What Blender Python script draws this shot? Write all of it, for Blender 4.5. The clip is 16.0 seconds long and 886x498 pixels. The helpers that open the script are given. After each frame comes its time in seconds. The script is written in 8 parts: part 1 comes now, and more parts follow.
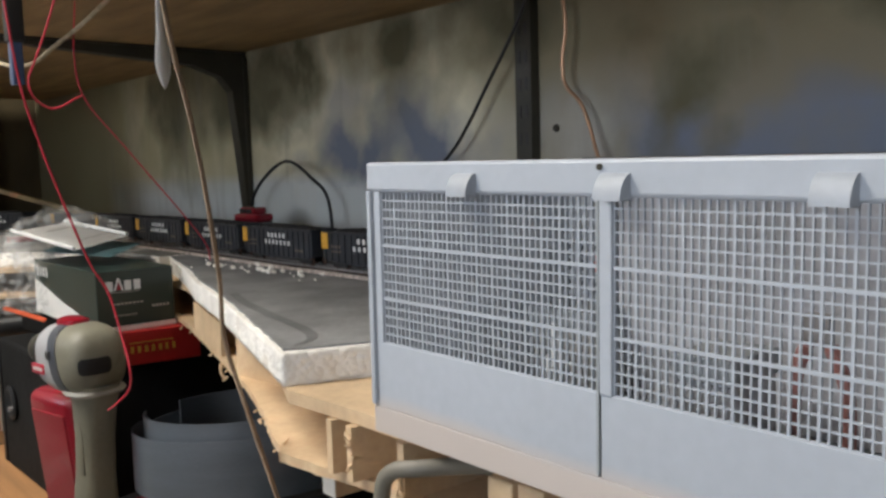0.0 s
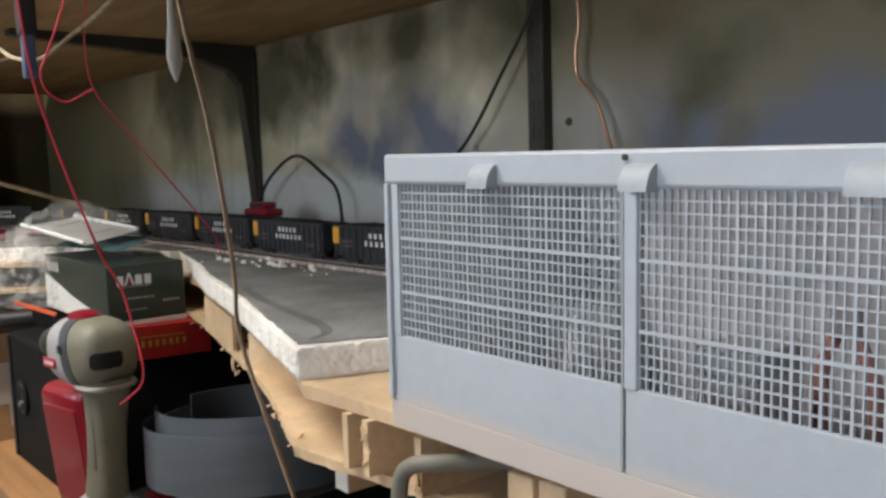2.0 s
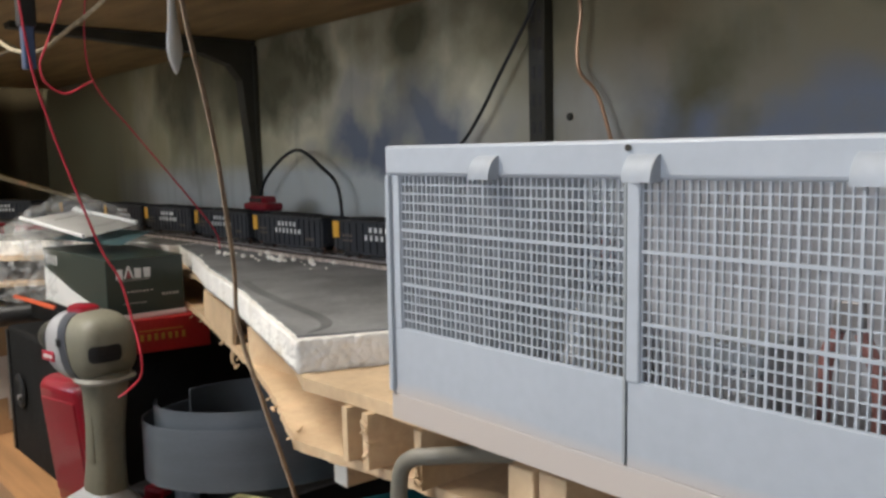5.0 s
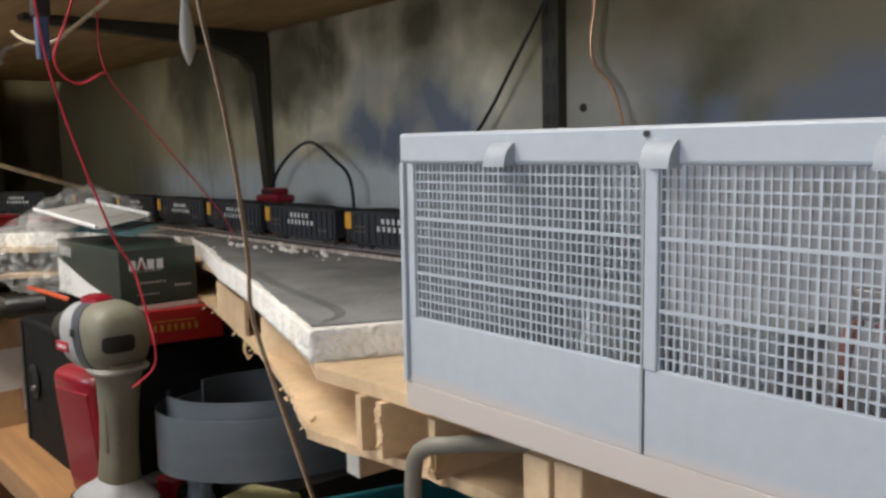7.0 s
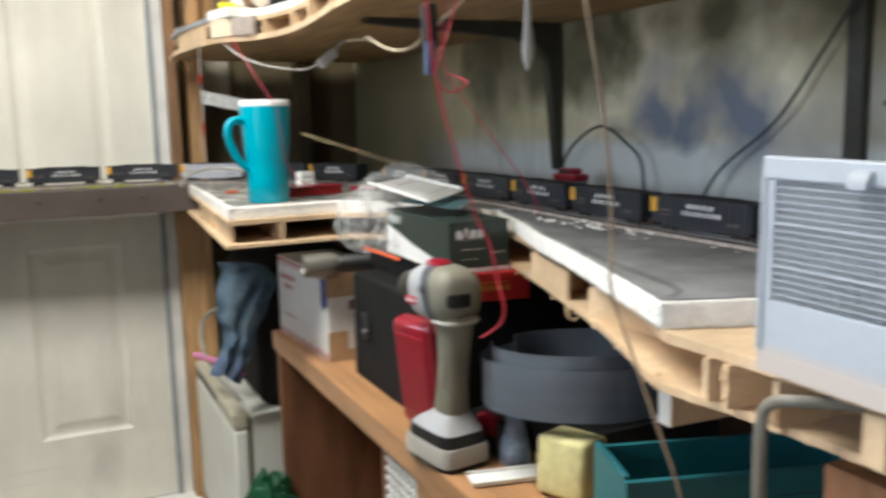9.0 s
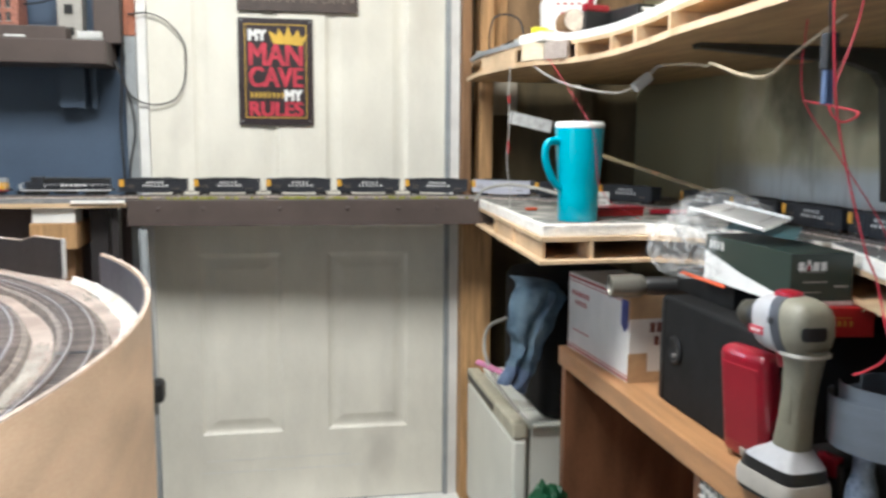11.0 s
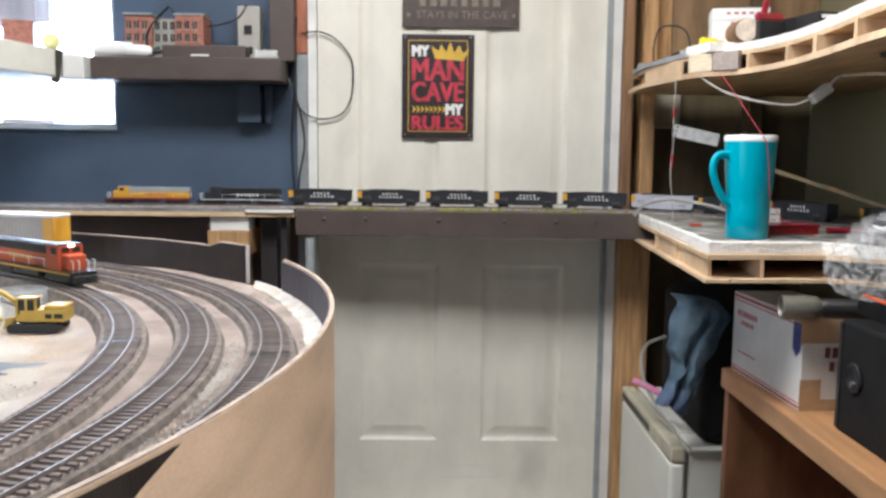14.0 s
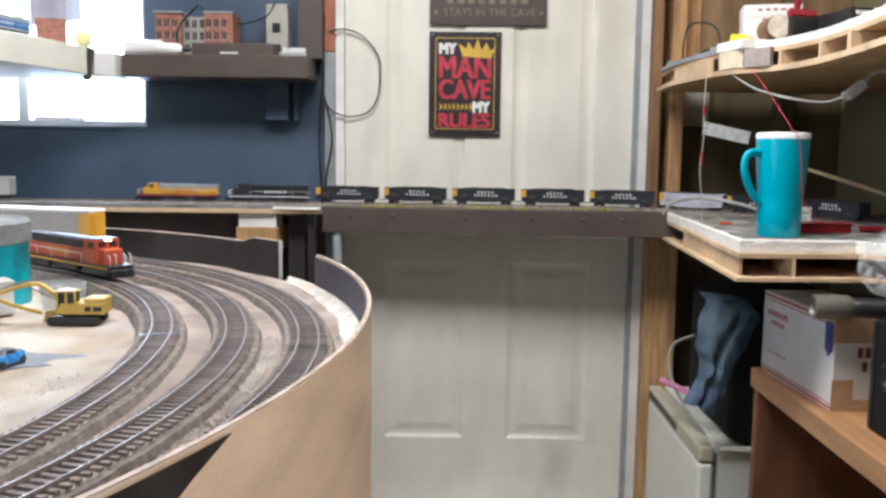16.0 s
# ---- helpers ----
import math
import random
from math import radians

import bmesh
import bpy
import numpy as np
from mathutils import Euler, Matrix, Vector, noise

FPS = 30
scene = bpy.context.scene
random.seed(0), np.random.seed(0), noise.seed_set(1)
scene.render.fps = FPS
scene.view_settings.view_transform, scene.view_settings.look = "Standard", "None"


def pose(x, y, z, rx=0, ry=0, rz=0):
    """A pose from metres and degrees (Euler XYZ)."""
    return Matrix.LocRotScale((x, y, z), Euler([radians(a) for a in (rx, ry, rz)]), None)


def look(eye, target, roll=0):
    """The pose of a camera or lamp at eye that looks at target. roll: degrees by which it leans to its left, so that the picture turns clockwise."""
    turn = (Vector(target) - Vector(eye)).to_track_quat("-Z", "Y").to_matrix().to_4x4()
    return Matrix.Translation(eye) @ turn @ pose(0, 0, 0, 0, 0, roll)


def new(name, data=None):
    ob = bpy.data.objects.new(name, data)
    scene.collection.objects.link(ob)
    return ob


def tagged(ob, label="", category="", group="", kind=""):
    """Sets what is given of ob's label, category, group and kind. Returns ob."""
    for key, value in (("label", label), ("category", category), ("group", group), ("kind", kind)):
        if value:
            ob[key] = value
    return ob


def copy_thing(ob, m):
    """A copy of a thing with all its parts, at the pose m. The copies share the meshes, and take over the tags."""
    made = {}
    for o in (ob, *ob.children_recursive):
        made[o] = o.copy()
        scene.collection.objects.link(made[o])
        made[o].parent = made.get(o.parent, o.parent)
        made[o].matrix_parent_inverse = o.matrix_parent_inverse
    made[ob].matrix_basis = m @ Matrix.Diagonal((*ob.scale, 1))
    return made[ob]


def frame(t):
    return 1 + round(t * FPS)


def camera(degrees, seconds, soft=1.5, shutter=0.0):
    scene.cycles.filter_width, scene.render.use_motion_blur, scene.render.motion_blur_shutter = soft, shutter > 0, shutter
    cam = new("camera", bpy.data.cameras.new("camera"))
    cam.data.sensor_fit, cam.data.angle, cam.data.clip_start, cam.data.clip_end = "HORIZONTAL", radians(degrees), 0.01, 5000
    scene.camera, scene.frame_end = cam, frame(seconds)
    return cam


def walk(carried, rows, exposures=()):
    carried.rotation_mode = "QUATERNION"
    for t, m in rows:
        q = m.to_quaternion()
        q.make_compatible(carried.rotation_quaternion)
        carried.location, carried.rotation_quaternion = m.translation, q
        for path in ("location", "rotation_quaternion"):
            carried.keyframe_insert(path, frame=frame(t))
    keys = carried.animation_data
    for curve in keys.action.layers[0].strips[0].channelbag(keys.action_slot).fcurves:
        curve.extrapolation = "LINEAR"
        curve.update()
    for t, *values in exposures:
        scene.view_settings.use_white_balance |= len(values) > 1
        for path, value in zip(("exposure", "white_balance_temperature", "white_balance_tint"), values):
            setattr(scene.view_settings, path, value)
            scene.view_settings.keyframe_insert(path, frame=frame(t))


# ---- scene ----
cam = camera(54.8, 16.0, soft=2.8, shutter=0.5)
PATH = [
    (0, (0.463, -2.516, 1.08), (1.785, -1.029, 0.887), -1.7),
    (0.5, (0.463, -2.513, 1.079), (1.781, -1.021, 0.884), -1.6),
    (1, (0.465, -2.511, 1.076), (1.778, -1.016, 0.877), -1.7),
    (1.5, (0.464, -2.509, 1.077), (1.776, -1.014, 0.876), -1.8),
    (2, (0.461, -2.508, 1.078), (1.772, -1.012, 0.876), -1.7),
    (2.5, (0.46, -2.508, 1.077), (1.772, -1.012, 0.874), -1.6),
    (3, (0.462, -2.509, 1.077), (1.774, -1.013, 0.872), -1.7),
    (3.5, (0.463, -2.509, 1.078), (1.776, -1.014, 0.873), -1.7),
    (6, (0.461, -2.504, 1.072), (1.772, -1.008, 0.859), -1.3),
    (6.5, (0.461, -2.504, 1.071), (1.769, -1.006, 0.855), -1.4),
    (7, (0.461, -2.503, 1.072), (1.753, -0.993, 0.85), -1.4),
    (7.5, (0.453, -2.506, 1.075), (1.709, -0.97, 0.828), -1.0),
    (7.8, (0.443, -2.516, 1.072), (1.687, -0.979, 0.772), -0.3),
    (8, (0.435, -2.533, 1.077), (1.701, -1.016, 0.765), 1.4),
    (8.4, (0.414, -2.546, 1.085), (1.593, -0.958, 0.787), -0.1),
    (8.5, (0.399, -2.552, 1.09), (1.527, -0.927, 0.801), -0.3),
    (9, (0.299, -2.573, 1.112), (1.137, -0.782, 0.813), -1.3),
    (9.5, (0.243, -2.563, 1.12), (0.942, -0.714, 0.817), -1.3),
    (9.7, (0.228, -2.563, 1.123), (0.875, -0.694, 0.823), -1.7),
    (10, (0.204, -2.545, 1.129), (0.78, -0.659, 0.799), -0.0),
    (10.2, (0.177, -2.55, 1.124), (0.721, -0.647, 0.835), 0.2),
    (12.3, (0.101, -2.544, 1.118), (0.189, -0.561, 0.876), 0.5),
    (12.5, (0.102, -2.549, 1.12), (0.173, -0.565, 0.879), 0.5),
    (13, (0.1, -2.55, 1.119), (0.145, -0.564, 0.887), 0.5),
    (13.5, (0.099, -2.55, 1.12), (0.13, -0.563, 0.893), 0.5),
    (14, (0.096, -2.549, 1.119), (0.119, -0.562, 0.894), 0.6),
    (14.5, (0.092, -2.551, 1.121), (0.108, -0.564, 0.894), 0.8),
    (15, (0.092, -2.551, 1.119), (0.095, -0.564, 0.894), 0.8),
    (15.5, (0.087, -2.548, 1.116), (0.074, -0.56, 0.89), 0.8),
    (16, (0.084, -2.55, 1.116), (0.055, -0.563, 0.887), 0.7),
]
walk(cam, [(t, look(eye, target, roll)) for t, eye, target, roll in PATH], exposures=[(0.0, 0.12, 6200, 11), (7.6, 0.12, 6200, 11), (9.0, 0.57, 5900, 8), (9.6, 0.74, 5750, 8), (10.2, 0.75, 5700, 8), (12.3, 0.43, 5650, 11), (14.0, 0.32, 5650, 12), (16.0, 0.29, 5650, 12)])

# ---- world, sun, lamps ----
world = bpy.data.worlds.new("world")
scene.world = world
world.use_nodes = True
wn = world.node_tree
sky = wn.nodes.new("ShaderNodeTexSky")
sky.sky_type, sky.sun_disc = "NISHITA", False
sky.sun_elevation, sky.sun_rotation = radians(38), radians(200)
wn.links.new(sky.outputs[0], wn.nodes["Background"].inputs[0])
wn.nodes["Background"].inputs[1].default_value = 0.15
sun = new("sun", bpy.data.lights.new("sun", "SUN"))
sun.data.energy, sun.data.angle, sun.data.color = 3.0, radians(0.5), (1.0, 0.95, 0.88)
sun.matrix_world = look((-3.0, 4.0, 6.0), (-1.6, 1.2, 1.0))


def area_lamp(name, eye, target, w, h, power, color):
    d = bpy.data.lights.new(name, "AREA")
    d.shape, d.size, d.size_y, d.energy, d.color = "RECTANGLE", w, h, power, color
    ob = new(name, d)
    ob.matrix_world = look(eye, target)
    return ob


area_lamp("ceiling_light_lamp", (-0.1, -1.36, 2.37), (-0.1, -1.36, 0), 1.2, 0.62, 50, (1.0, 0.93, 0.81)).matrix_world = Matrix.Translation((-0.1, -1.36, 2.37))
# added fill from out of view, brightens the table rim; no known source
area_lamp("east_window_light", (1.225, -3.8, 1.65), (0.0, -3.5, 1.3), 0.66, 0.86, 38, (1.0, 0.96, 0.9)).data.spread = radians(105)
area_lamp("window_sky_light", (-1.06, 0.07, 1.5), (-1.0, -2.0, 1.0), 0.42, 0.6, 9, (0.72, 0.84, 1.0))
area_lamp("side_window_sky_light", (-2.52, -3.0, 1.5), (0.8, -2.9, 1.1), 1.0, 0.9, 13.5, (0.86, 0.92, 1.0)).data.spread = radians(92)


# ---- materials ----
def material(name, color, rough=0.6, metal=0.0, var=0.25, scale=18.0, bump=0.25, fine=160.0, stain=None, stain_at=0.62, grain=None, coat=0.0, trans=0.0, alpha=1.0, spread=None):
    """Two scales of noise vary colour, roughness and relief; stain: a second colour in patches; grain: stretch of the noise along x, y, z."""
    rv = spread if spread is not None else 0.12 if bump >= 0.1 else 0.03
    m = bpy.data.materials.new(name)
    m.use_nodes = True
    nt = m.node_tree
    b = nt.nodes["Principled BSDF"]
    co = nt.nodes.new("ShaderNodeTexCoord")
    mp = nt.nodes.new("ShaderNodeMapping")
    mp.inputs["Scale"].default_value = grain or (1, 1, 1)
    nt.links.new(co.outputs["Object"], mp.inputs[0])
    big, small = nt.nodes.new("ShaderNodeTexNoise"), nt.nodes.new("ShaderNodeTexNoise")
    for n, s, d in ((big, scale, 5.0), (small, fine, 3.0)):
        n.inputs["Scale"].default_value, n.inputs["Detail"].default_value = s, d
        nt.links.new(mp.outputs[0], n.inputs["Vector"])
    ramp = nt.nodes.new("ShaderNodeValToRGB")
    ramp.color_ramp.elements[0].position, ramp.color_ramp.elements[1].position = 0.32, 0.68
    lo, hi = [max(0.0, c * (1 - var)) for c in color], [min(1.0, c * (1 + var * 0.7)) for c in color]
    ramp.color_ramp.elements[0].color, ramp.color_ramp.elements[1].color = (*lo, 1), (*hi, 1)
    nt.links.new(big.outputs[0], ramp.inputs[0])
    mix = nt.nodes.new("ShaderNodeMixRGB")
    mix.blend_type, mix.inputs[0].default_value = "OVERLAY", min(0.6, var)
    nt.links.new(ramp.outputs[0], mix.inputs[1])
    nt.links.new(small.outputs[0], mix.inputs[2])
    out = mix.outputs[0]
    if stain:
        spot = nt.nodes.new("ShaderNodeTexNoise")
        spot.inputs["Scale"].default_value, spot.inputs["Detail"].default_value = scale * 0.45, 6.0
        nt.links.new(mp.outputs[0], spot.inputs["Vector"])
        edge = nt.nodes.new("ShaderNodeMapRange")
        edge.inputs[1].default_value, edge.inputs[2].default_value = stain_at - 0.08, stain_at + 0.08
        nt.links.new(spot.outputs[0], edge.inputs[0])
        over = nt.nodes.new("ShaderNodeMixRGB")
        over.inputs[2].default_value = (*stain, 1)
        nt.links.new(edge.outputs[0], over.inputs[0])
        nt.links.new(out, over.inputs[1])
        out = over.outputs[0]
    nt.links.new(out, b.inputs["Base Color"])
    rr = nt.nodes.new("ShaderNodeMapRange")
    rr.inputs[3].default_value, rr.inputs[4].default_value = max(0.03, rough - rv), min(1, rough + rv)
    nt.links.new(small.outputs[0], rr.inputs[0])
    nt.links.new(rr.outputs[0], b.inputs["Roughness"])
    b.inputs["Metallic"].default_value = metal
    b.inputs["Coat Weight"].default_value = coat
    b.inputs["Transmission Weight"].default_value = trans
    b.inputs["Alpha"].default_value = alpha
    if bump:
        bp = nt.nodes.new("ShaderNodeBump")
        bp.inputs["Strength"].default_value, bp.inputs["Distance"].default_value = bump, 0.002
        nt.links.new(small.outputs[0], bp.inputs["Height"])
        nt.links.new(bp.outputs[0], b.inputs["Normal"])
    return m


def glow(name, color, power):
    m = bpy.data.materials.new(name)
    m.use_nodes = True
    b = m.node_tree.nodes["Principled BSDF"]
    b.inputs["Base Color"].default_value = (*color, 1)
    b.inputs["Emission Color"].default_value = (*color, 1)
    b.inputs["Emission Strength"].default_value = power
    return m


M = {}
M["door_paint"] = material("door_paint", (0.73, 0.7, 0.61), 0.45, var=0.09, scale=9, grain=(1, 1, 0.45), bump=0.12, stain=(0.58, 0.55, 0.48), stain_at=0.66)
M["white_trim"] = material("white_trim", (0.72, 0.71, 0.68), 0.5, var=0.12, scale=9)
M["grey_strip"] = material("grey_strip", (0.3, 0.32, 0.33), 0.5, var=0.15)
M["pine"] = material("pine", (0.46, 0.27, 0.12), 0.6, var=0.35, scale=9, grain=(8, 8, 0.7), bump=0.3)
M["plywood"] = material("plywood", (0.64, 0.465, 0.285), 0.7, var=0.22, scale=12, grain=(1, 1, 1), bump=0.3, stain=(0.5, 0.34, 0.19))
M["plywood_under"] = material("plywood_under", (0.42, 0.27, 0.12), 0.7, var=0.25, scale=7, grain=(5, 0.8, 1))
M["shelf_wood"] = material("shelf_wood", (0.41, 0.215, 0.095), 0.45, var=0.26, scale=6, grain=(9, 0.7, 4), bump=0.25, coat=0.15)
M["case_dark"] = material("case_dark", (0.24, 0.11, 0.055), 0.5, var=0.3, scale=6, grain=(3, 1, 0.7))
def bead_foam():
    """White bead foam: rounded cells with dark gaps between them."""
    m = material("foam_white", (0.86, 0.83, 0.77), 0.8, var=0.1, scale=40, bump=0, stain=(0.7, 0.64, 0.54), stain_at=0.64)
    nt = m.node_tree
    b = nt.nodes["Principled BSDF"]
    co = nt.nodes.new("ShaderNodeTexCoord")
    v = nt.nodes.new("ShaderNodeTexVoronoi")
    v.inputs["Scale"].default_value = 190
    nt.links.new(co.outputs["Object"], v.inputs["Vector"])
    gap = nt.nodes.new("ShaderNodeMapRange")
    gap.inputs[1].default_value, gap.inputs[2].default_value, gap.inputs[3].default_value, gap.inputs[4].default_value = 0.5, 0.9, 0.0, 0.07
    nt.links.new(v.outputs["Distance"], gap.inputs[0])
    mix = nt.nodes.new("ShaderNodeMixRGB")
    mix.inputs[2].default_value = (0.42, 0.36, 0.28, 1)
    nt.links.new(gap.outputs[0], mix.inputs[0])
    nt.links.new(b.inputs["Base Color"].links[0].from_socket, mix.inputs[1])
    nt.links.new(mix.outputs[0], b.inputs["Base Color"])
    bp = nt.nodes.new("ShaderNodeBump")
    bp.invert = True
    bp.inputs["Strength"].default_value, bp.inputs["Distance"].default_value = 0.5, 0.003
    nt.links.new(v.outputs["Distance"], bp.inputs["Height"])
    nt.links.new(bp.outputs[0], b.inputs["Normal"])
    return m


M["foam_white"] = bead_foam()
M["grey_paint"] = material("grey_paint", (0.2, 0.2, 0.2), 0.75, var=0.3, scale=14, bump=0.5, stain=(0.12, 0.12, 0.12), stain_at=0.63)
# navy lifted a little; the window's haze is painted into this colour
M["blue_wall"] = material("blue_wall", (0.062, 0.092, 0.142), 0.6, var=0.15, scale=4, bump=0.15)
M["brown_paint"] = material("brown_paint", (0.08, 0.06, 0.052), 0.5, var=0.15, scale=10, bump=0.15)
# black steel lifted towards olive, with the glare over it painted in
M["dark_steel"] = material("dark_steel", (0.046, 0.042, 0.03), 0.5, metal=0.2, var=0.2)
M["hardboard"] = material("hardboard", (0.67, 0.47, 0.3), 0.55, var=0.22, scale=7, grain=(1, 1, 3), bump=0.05, fine=260, stain=(0.6, 0.46, 0.32), stain_at=0.6)
M["black_paint"] = material("black_paint", (0.026, 0.022, 0.022), 0.5, var=0.3)
M["concrete"] = material("concrete", (0.2, 0.19, 0.17), 0.8, var=0.2, scale=6)
M["plaster"] = material("plaster", (0.16, 0.15, 0.135), 0.8, var=0.15, scale=5)
M["ceiling"] = material("ceiling", (0.22, 0.21, 0.19), 0.85, var=0.1, scale=4)


def layout_ground():
    """Cream sand inside the inner track, pinkish gravel dust round and between the tracks."""
    m = material("sand", (0.64, 0.53, 0.41), 0.95, var=0.2, scale=22, bump=1.0, fine=420, stain=(0.82, 0.78, 0.71), stain_at=0.52)
    nt = m.node_tree
    b = nt.nodes["Principled BSDF"]
    co, mp = nt.nodes.new("ShaderNodeTexCoord"), nt.nodes.new("ShaderNodeVectorMath")
    mp.operation, mp.inputs[1].default_value = "SUBTRACT", (-0.783, -2.0275, 0.948)
    nt.links.new(co.outputs["Object"], mp.inputs[0])
    far = nt.nodes.new("ShaderNodeVectorMath")
    far.operation = "LENGTH"
    nt.links.new(mp.outputs[0], far.inputs[0])
    fray = nt.nodes.new("ShaderNodeTexNoise")
    fray.inputs["Scale"].default_value, fray.inputs["Detail"].default_value = 30, 6
    nt.links.new(co.outputs["Object"], fray.inputs["Vector"])
    add = nt.nodes.new("ShaderNodeMath")
    add.operation, add.inputs[1].default_value = "MULTIPLY_ADD", 0.09
    nt.links.new(fray.outputs[0], add.inputs[0])
    nt.links.new(far.outputs["Value"], add.inputs[2])
    edge = nt.nodes.new("ShaderNodeMapRange")
    edge.inputs[1].default_value, edge.inputs[2].default_value, edge.inputs[4].default_value = 0.62, 0.68, 0.9
    nt.links.new(add.outputs[0], edge.inputs[0])
    dust = nt.nodes.new("ShaderNodeValToRGB")
    dust.color_ramp.elements[0].position, dust.color_ramp.elements[1].position = 0.38, 0.66
    dust.color_ramp.elements[0].color, dust.color_ramp.elements[1].color = (0.42, 0.33, 0.285, 1), (0.7, 0.59, 0.52, 1)
    patch = nt.nodes.new("ShaderNodeTexNoise")
    patch.inputs["Scale"].default_value, patch.inputs["Detail"].default_value = 16, 9
    nt.links.new(co.outputs["Object"], patch.inputs["Vector"])
    nt.links.new(patch.outputs[0], dust.inputs[0])
    mix = nt.nodes.new("ShaderNodeMixRGB")
    nt.links.new(edge.outputs[0], mix.inputs[0])
    nt.links.new(b.inputs["Base Color"].links[0].from_socket, mix.inputs[1])
    nt.links.new(dust.outputs[0], mix.inputs[2])
    nt.links.new(mix.outputs[0], b.inputs["Base Color"])
    return m


M["sand"] = layout_ground()
M["ballast"] = material("ballast", (0.5, 0.425, 0.37), 0.95, var=0.5, scale=160, bump=1.0, fine=650)
M["cork"] = material("cork", (0.2, 0.165, 0.14), 0.9, var=0.4, scale=120, bump=1.0, fine=600)
M["tie_plastic"] = material("tie_plastic", (0.15, 0.12, 0.105), 0.7, var=0.4, scale=90)
nt = M["tie_plastic"].node_tree
info, mul = nt.nodes.new("ShaderNodeObjectInfo"), nt.nodes.new("ShaderNodeHueSaturation")
span = nt.nodes.new("ShaderNodeMapRange")
span.inputs[3].default_value, span.inputs[4].default_value = 0.7, 1.3
nt.links.new(info.outputs["Random"], span.inputs[0])
nt.links.new(span.outputs[0], mul.inputs["Value"])
nt.links.new(nt.nodes["Principled BSDF"].inputs["Base Color"].links[0].from_socket, mul.inputs["Color"])
nt.links.new(mul.outputs[0], nt.nodes["Principled BSDF"].inputs["Base Color"])
M["rail"] = material("rail", (0.33, 0.31, 0.3), 0.5, metal=0.75, var=0.1, bump=0.05)
M["rail_side"] = material("rail_side", (0.1, 0.06, 0.045), 0.7, var=0.3)
M["grey_plastic"] = material("grey_plastic", (0.42, 0.45, 0.49), 0.4, var=0.06, scale=6, bump=0.08)
M["catch_plastic"] = material("catch_plastic", (0.35, 0.375, 0.41), 0.55, var=0.08, scale=40, bump=0.08)
M["teal_plastic"] = material("teal_plastic", (0.0, 0.36, 0.47), 0.3, var=0.06, scale=5, bump=0.05, coat=0.2)
M["white_plastic"] = material("white_plastic", (0.8, 0.8, 0.78), 0.35, var=0.06, bump=0.05)
M["blue_grey_sheet"] = material("blue_grey_sheet", (0.145, 0.168, 0.2), 0.34, metal=0.3, var=0.16, scale=4, grain=(1, 1, 8), bump=0.0, coat=0.35, spread=0.1)
M["drill_olive"] = material("drill_olive", (0.185, 0.175, 0.13), 0.5, var=0.15, bump=0.15)
M["drill_grey"] = material("drill_grey", (0.4, 0.4, 0.41), 0.32, var=0.08, bump=0.05)
M["black_plastic"] = material("black_plastic", (0.016, 0.016, 0.016), 0.4, var=0.2, bump=0.1)
M["red_plastic"] = material("red_plastic", (0.27, 0.005, 0.018), 0.3, var=0.08, bump=0.0, coat=0.5)
M["matte_black"] = material("matte_black", (0.012, 0.012, 0.012), 0.8, var=0.3, bump=0.2)
M["matte_black"].node_tree.nodes["Principled BSDF"].inputs["Specular IOR Level"].default_value = 0.2
M["torch_grey"] = material("torch_grey", (0.19, 0.18, 0.15), 0.4, metal=0.4, var=0.2)
M["hose_olive"] = material("hose_olive", (0.19, 0.175, 0.14), 0.5, var=0.15, bump=0.1)
M["cut_edge"] = material("cut_edge", (0.62, 0.52, 0.42), 0.7, var=0.25, scale=40)
M["red_card"] = material("red_card", (0.36, 0.012, 0.012), 0.4, var=0.1)
M["green_black"] = material("green_black", (0.022, 0.036, 0.029), 0.3, var=0.05, bump=0.0)
M["white_card"] = material("white_card", (0.76, 0.75, 0.72), 0.6, var=0.06)
M["cardboard"] = material("cardboard", (0.5, 0.33, 0.18), 0.75, var=0.12, scale=30)
M["loco_yellow"] = material("loco_yellow", (0.62, 0.33, 0.03), 0.4, var=0.08)
M["sponge_yellow"] = material("sponge_yellow", (0.74, 0.69, 0.34), 0.9, var=0.12, scale=70, bump=0.9, fine=420)
M["tray_teal"] = material("tray_teal", (0.018, 0.14, 0.165), 0.5, var=0.2, scale=12)
M["toy_yellow"] = material("toy_yellow", (0.46, 0.31, 0.055), 0.4, var=0.1)
M["loco_orange"] = material("loco_orange", (0.48, 0.08, 0.025), 0.4, var=0.08)
M["car_black"] = material("car_black", (0.022, 0.024, 0.03), 0.45, var=0.15)
M["coal"] = material("coal", (0.015, 0.015, 0.016), 0.8, var=0.4, bump=1.0, fine=900)
M["car_silver"] = material("car_silver", (0.5, 0.5, 0.55), 0.35, metal=0.3, var=0.08)
M["denim"] = material("denim", (0.17, 0.26, 0.35), 0.95, var=0.4, scale=25, bump=0.6, fine=500, stain=(0.27, 0.38, 0.47), stain_at=0.58)
M["enamel"] = material("enamel", (0.76, 0.76, 0.69), 0.35, var=0.06, scale=6)


# ---- mesh helpers ----
def part(name, bm, mat, parent=None, label="", smooth=False):
    """Links a bmesh as one mesh object, under a thing or a part."""
    me = bpy.data.meshes.new(name)
    bm.normal_update()
    bm.to_mesh(me)
    bm.free()
    if smooth:
        for p in me.polygons:
            p.use_smooth = True
        me.set_sharp_from_angle(angle=radians(40))
    me.materials.append(mat)
    ob = new(name, me)
    if parent is not None:
        ob.parent = parent
    if label:
        tagged(ob, label)
    return ob


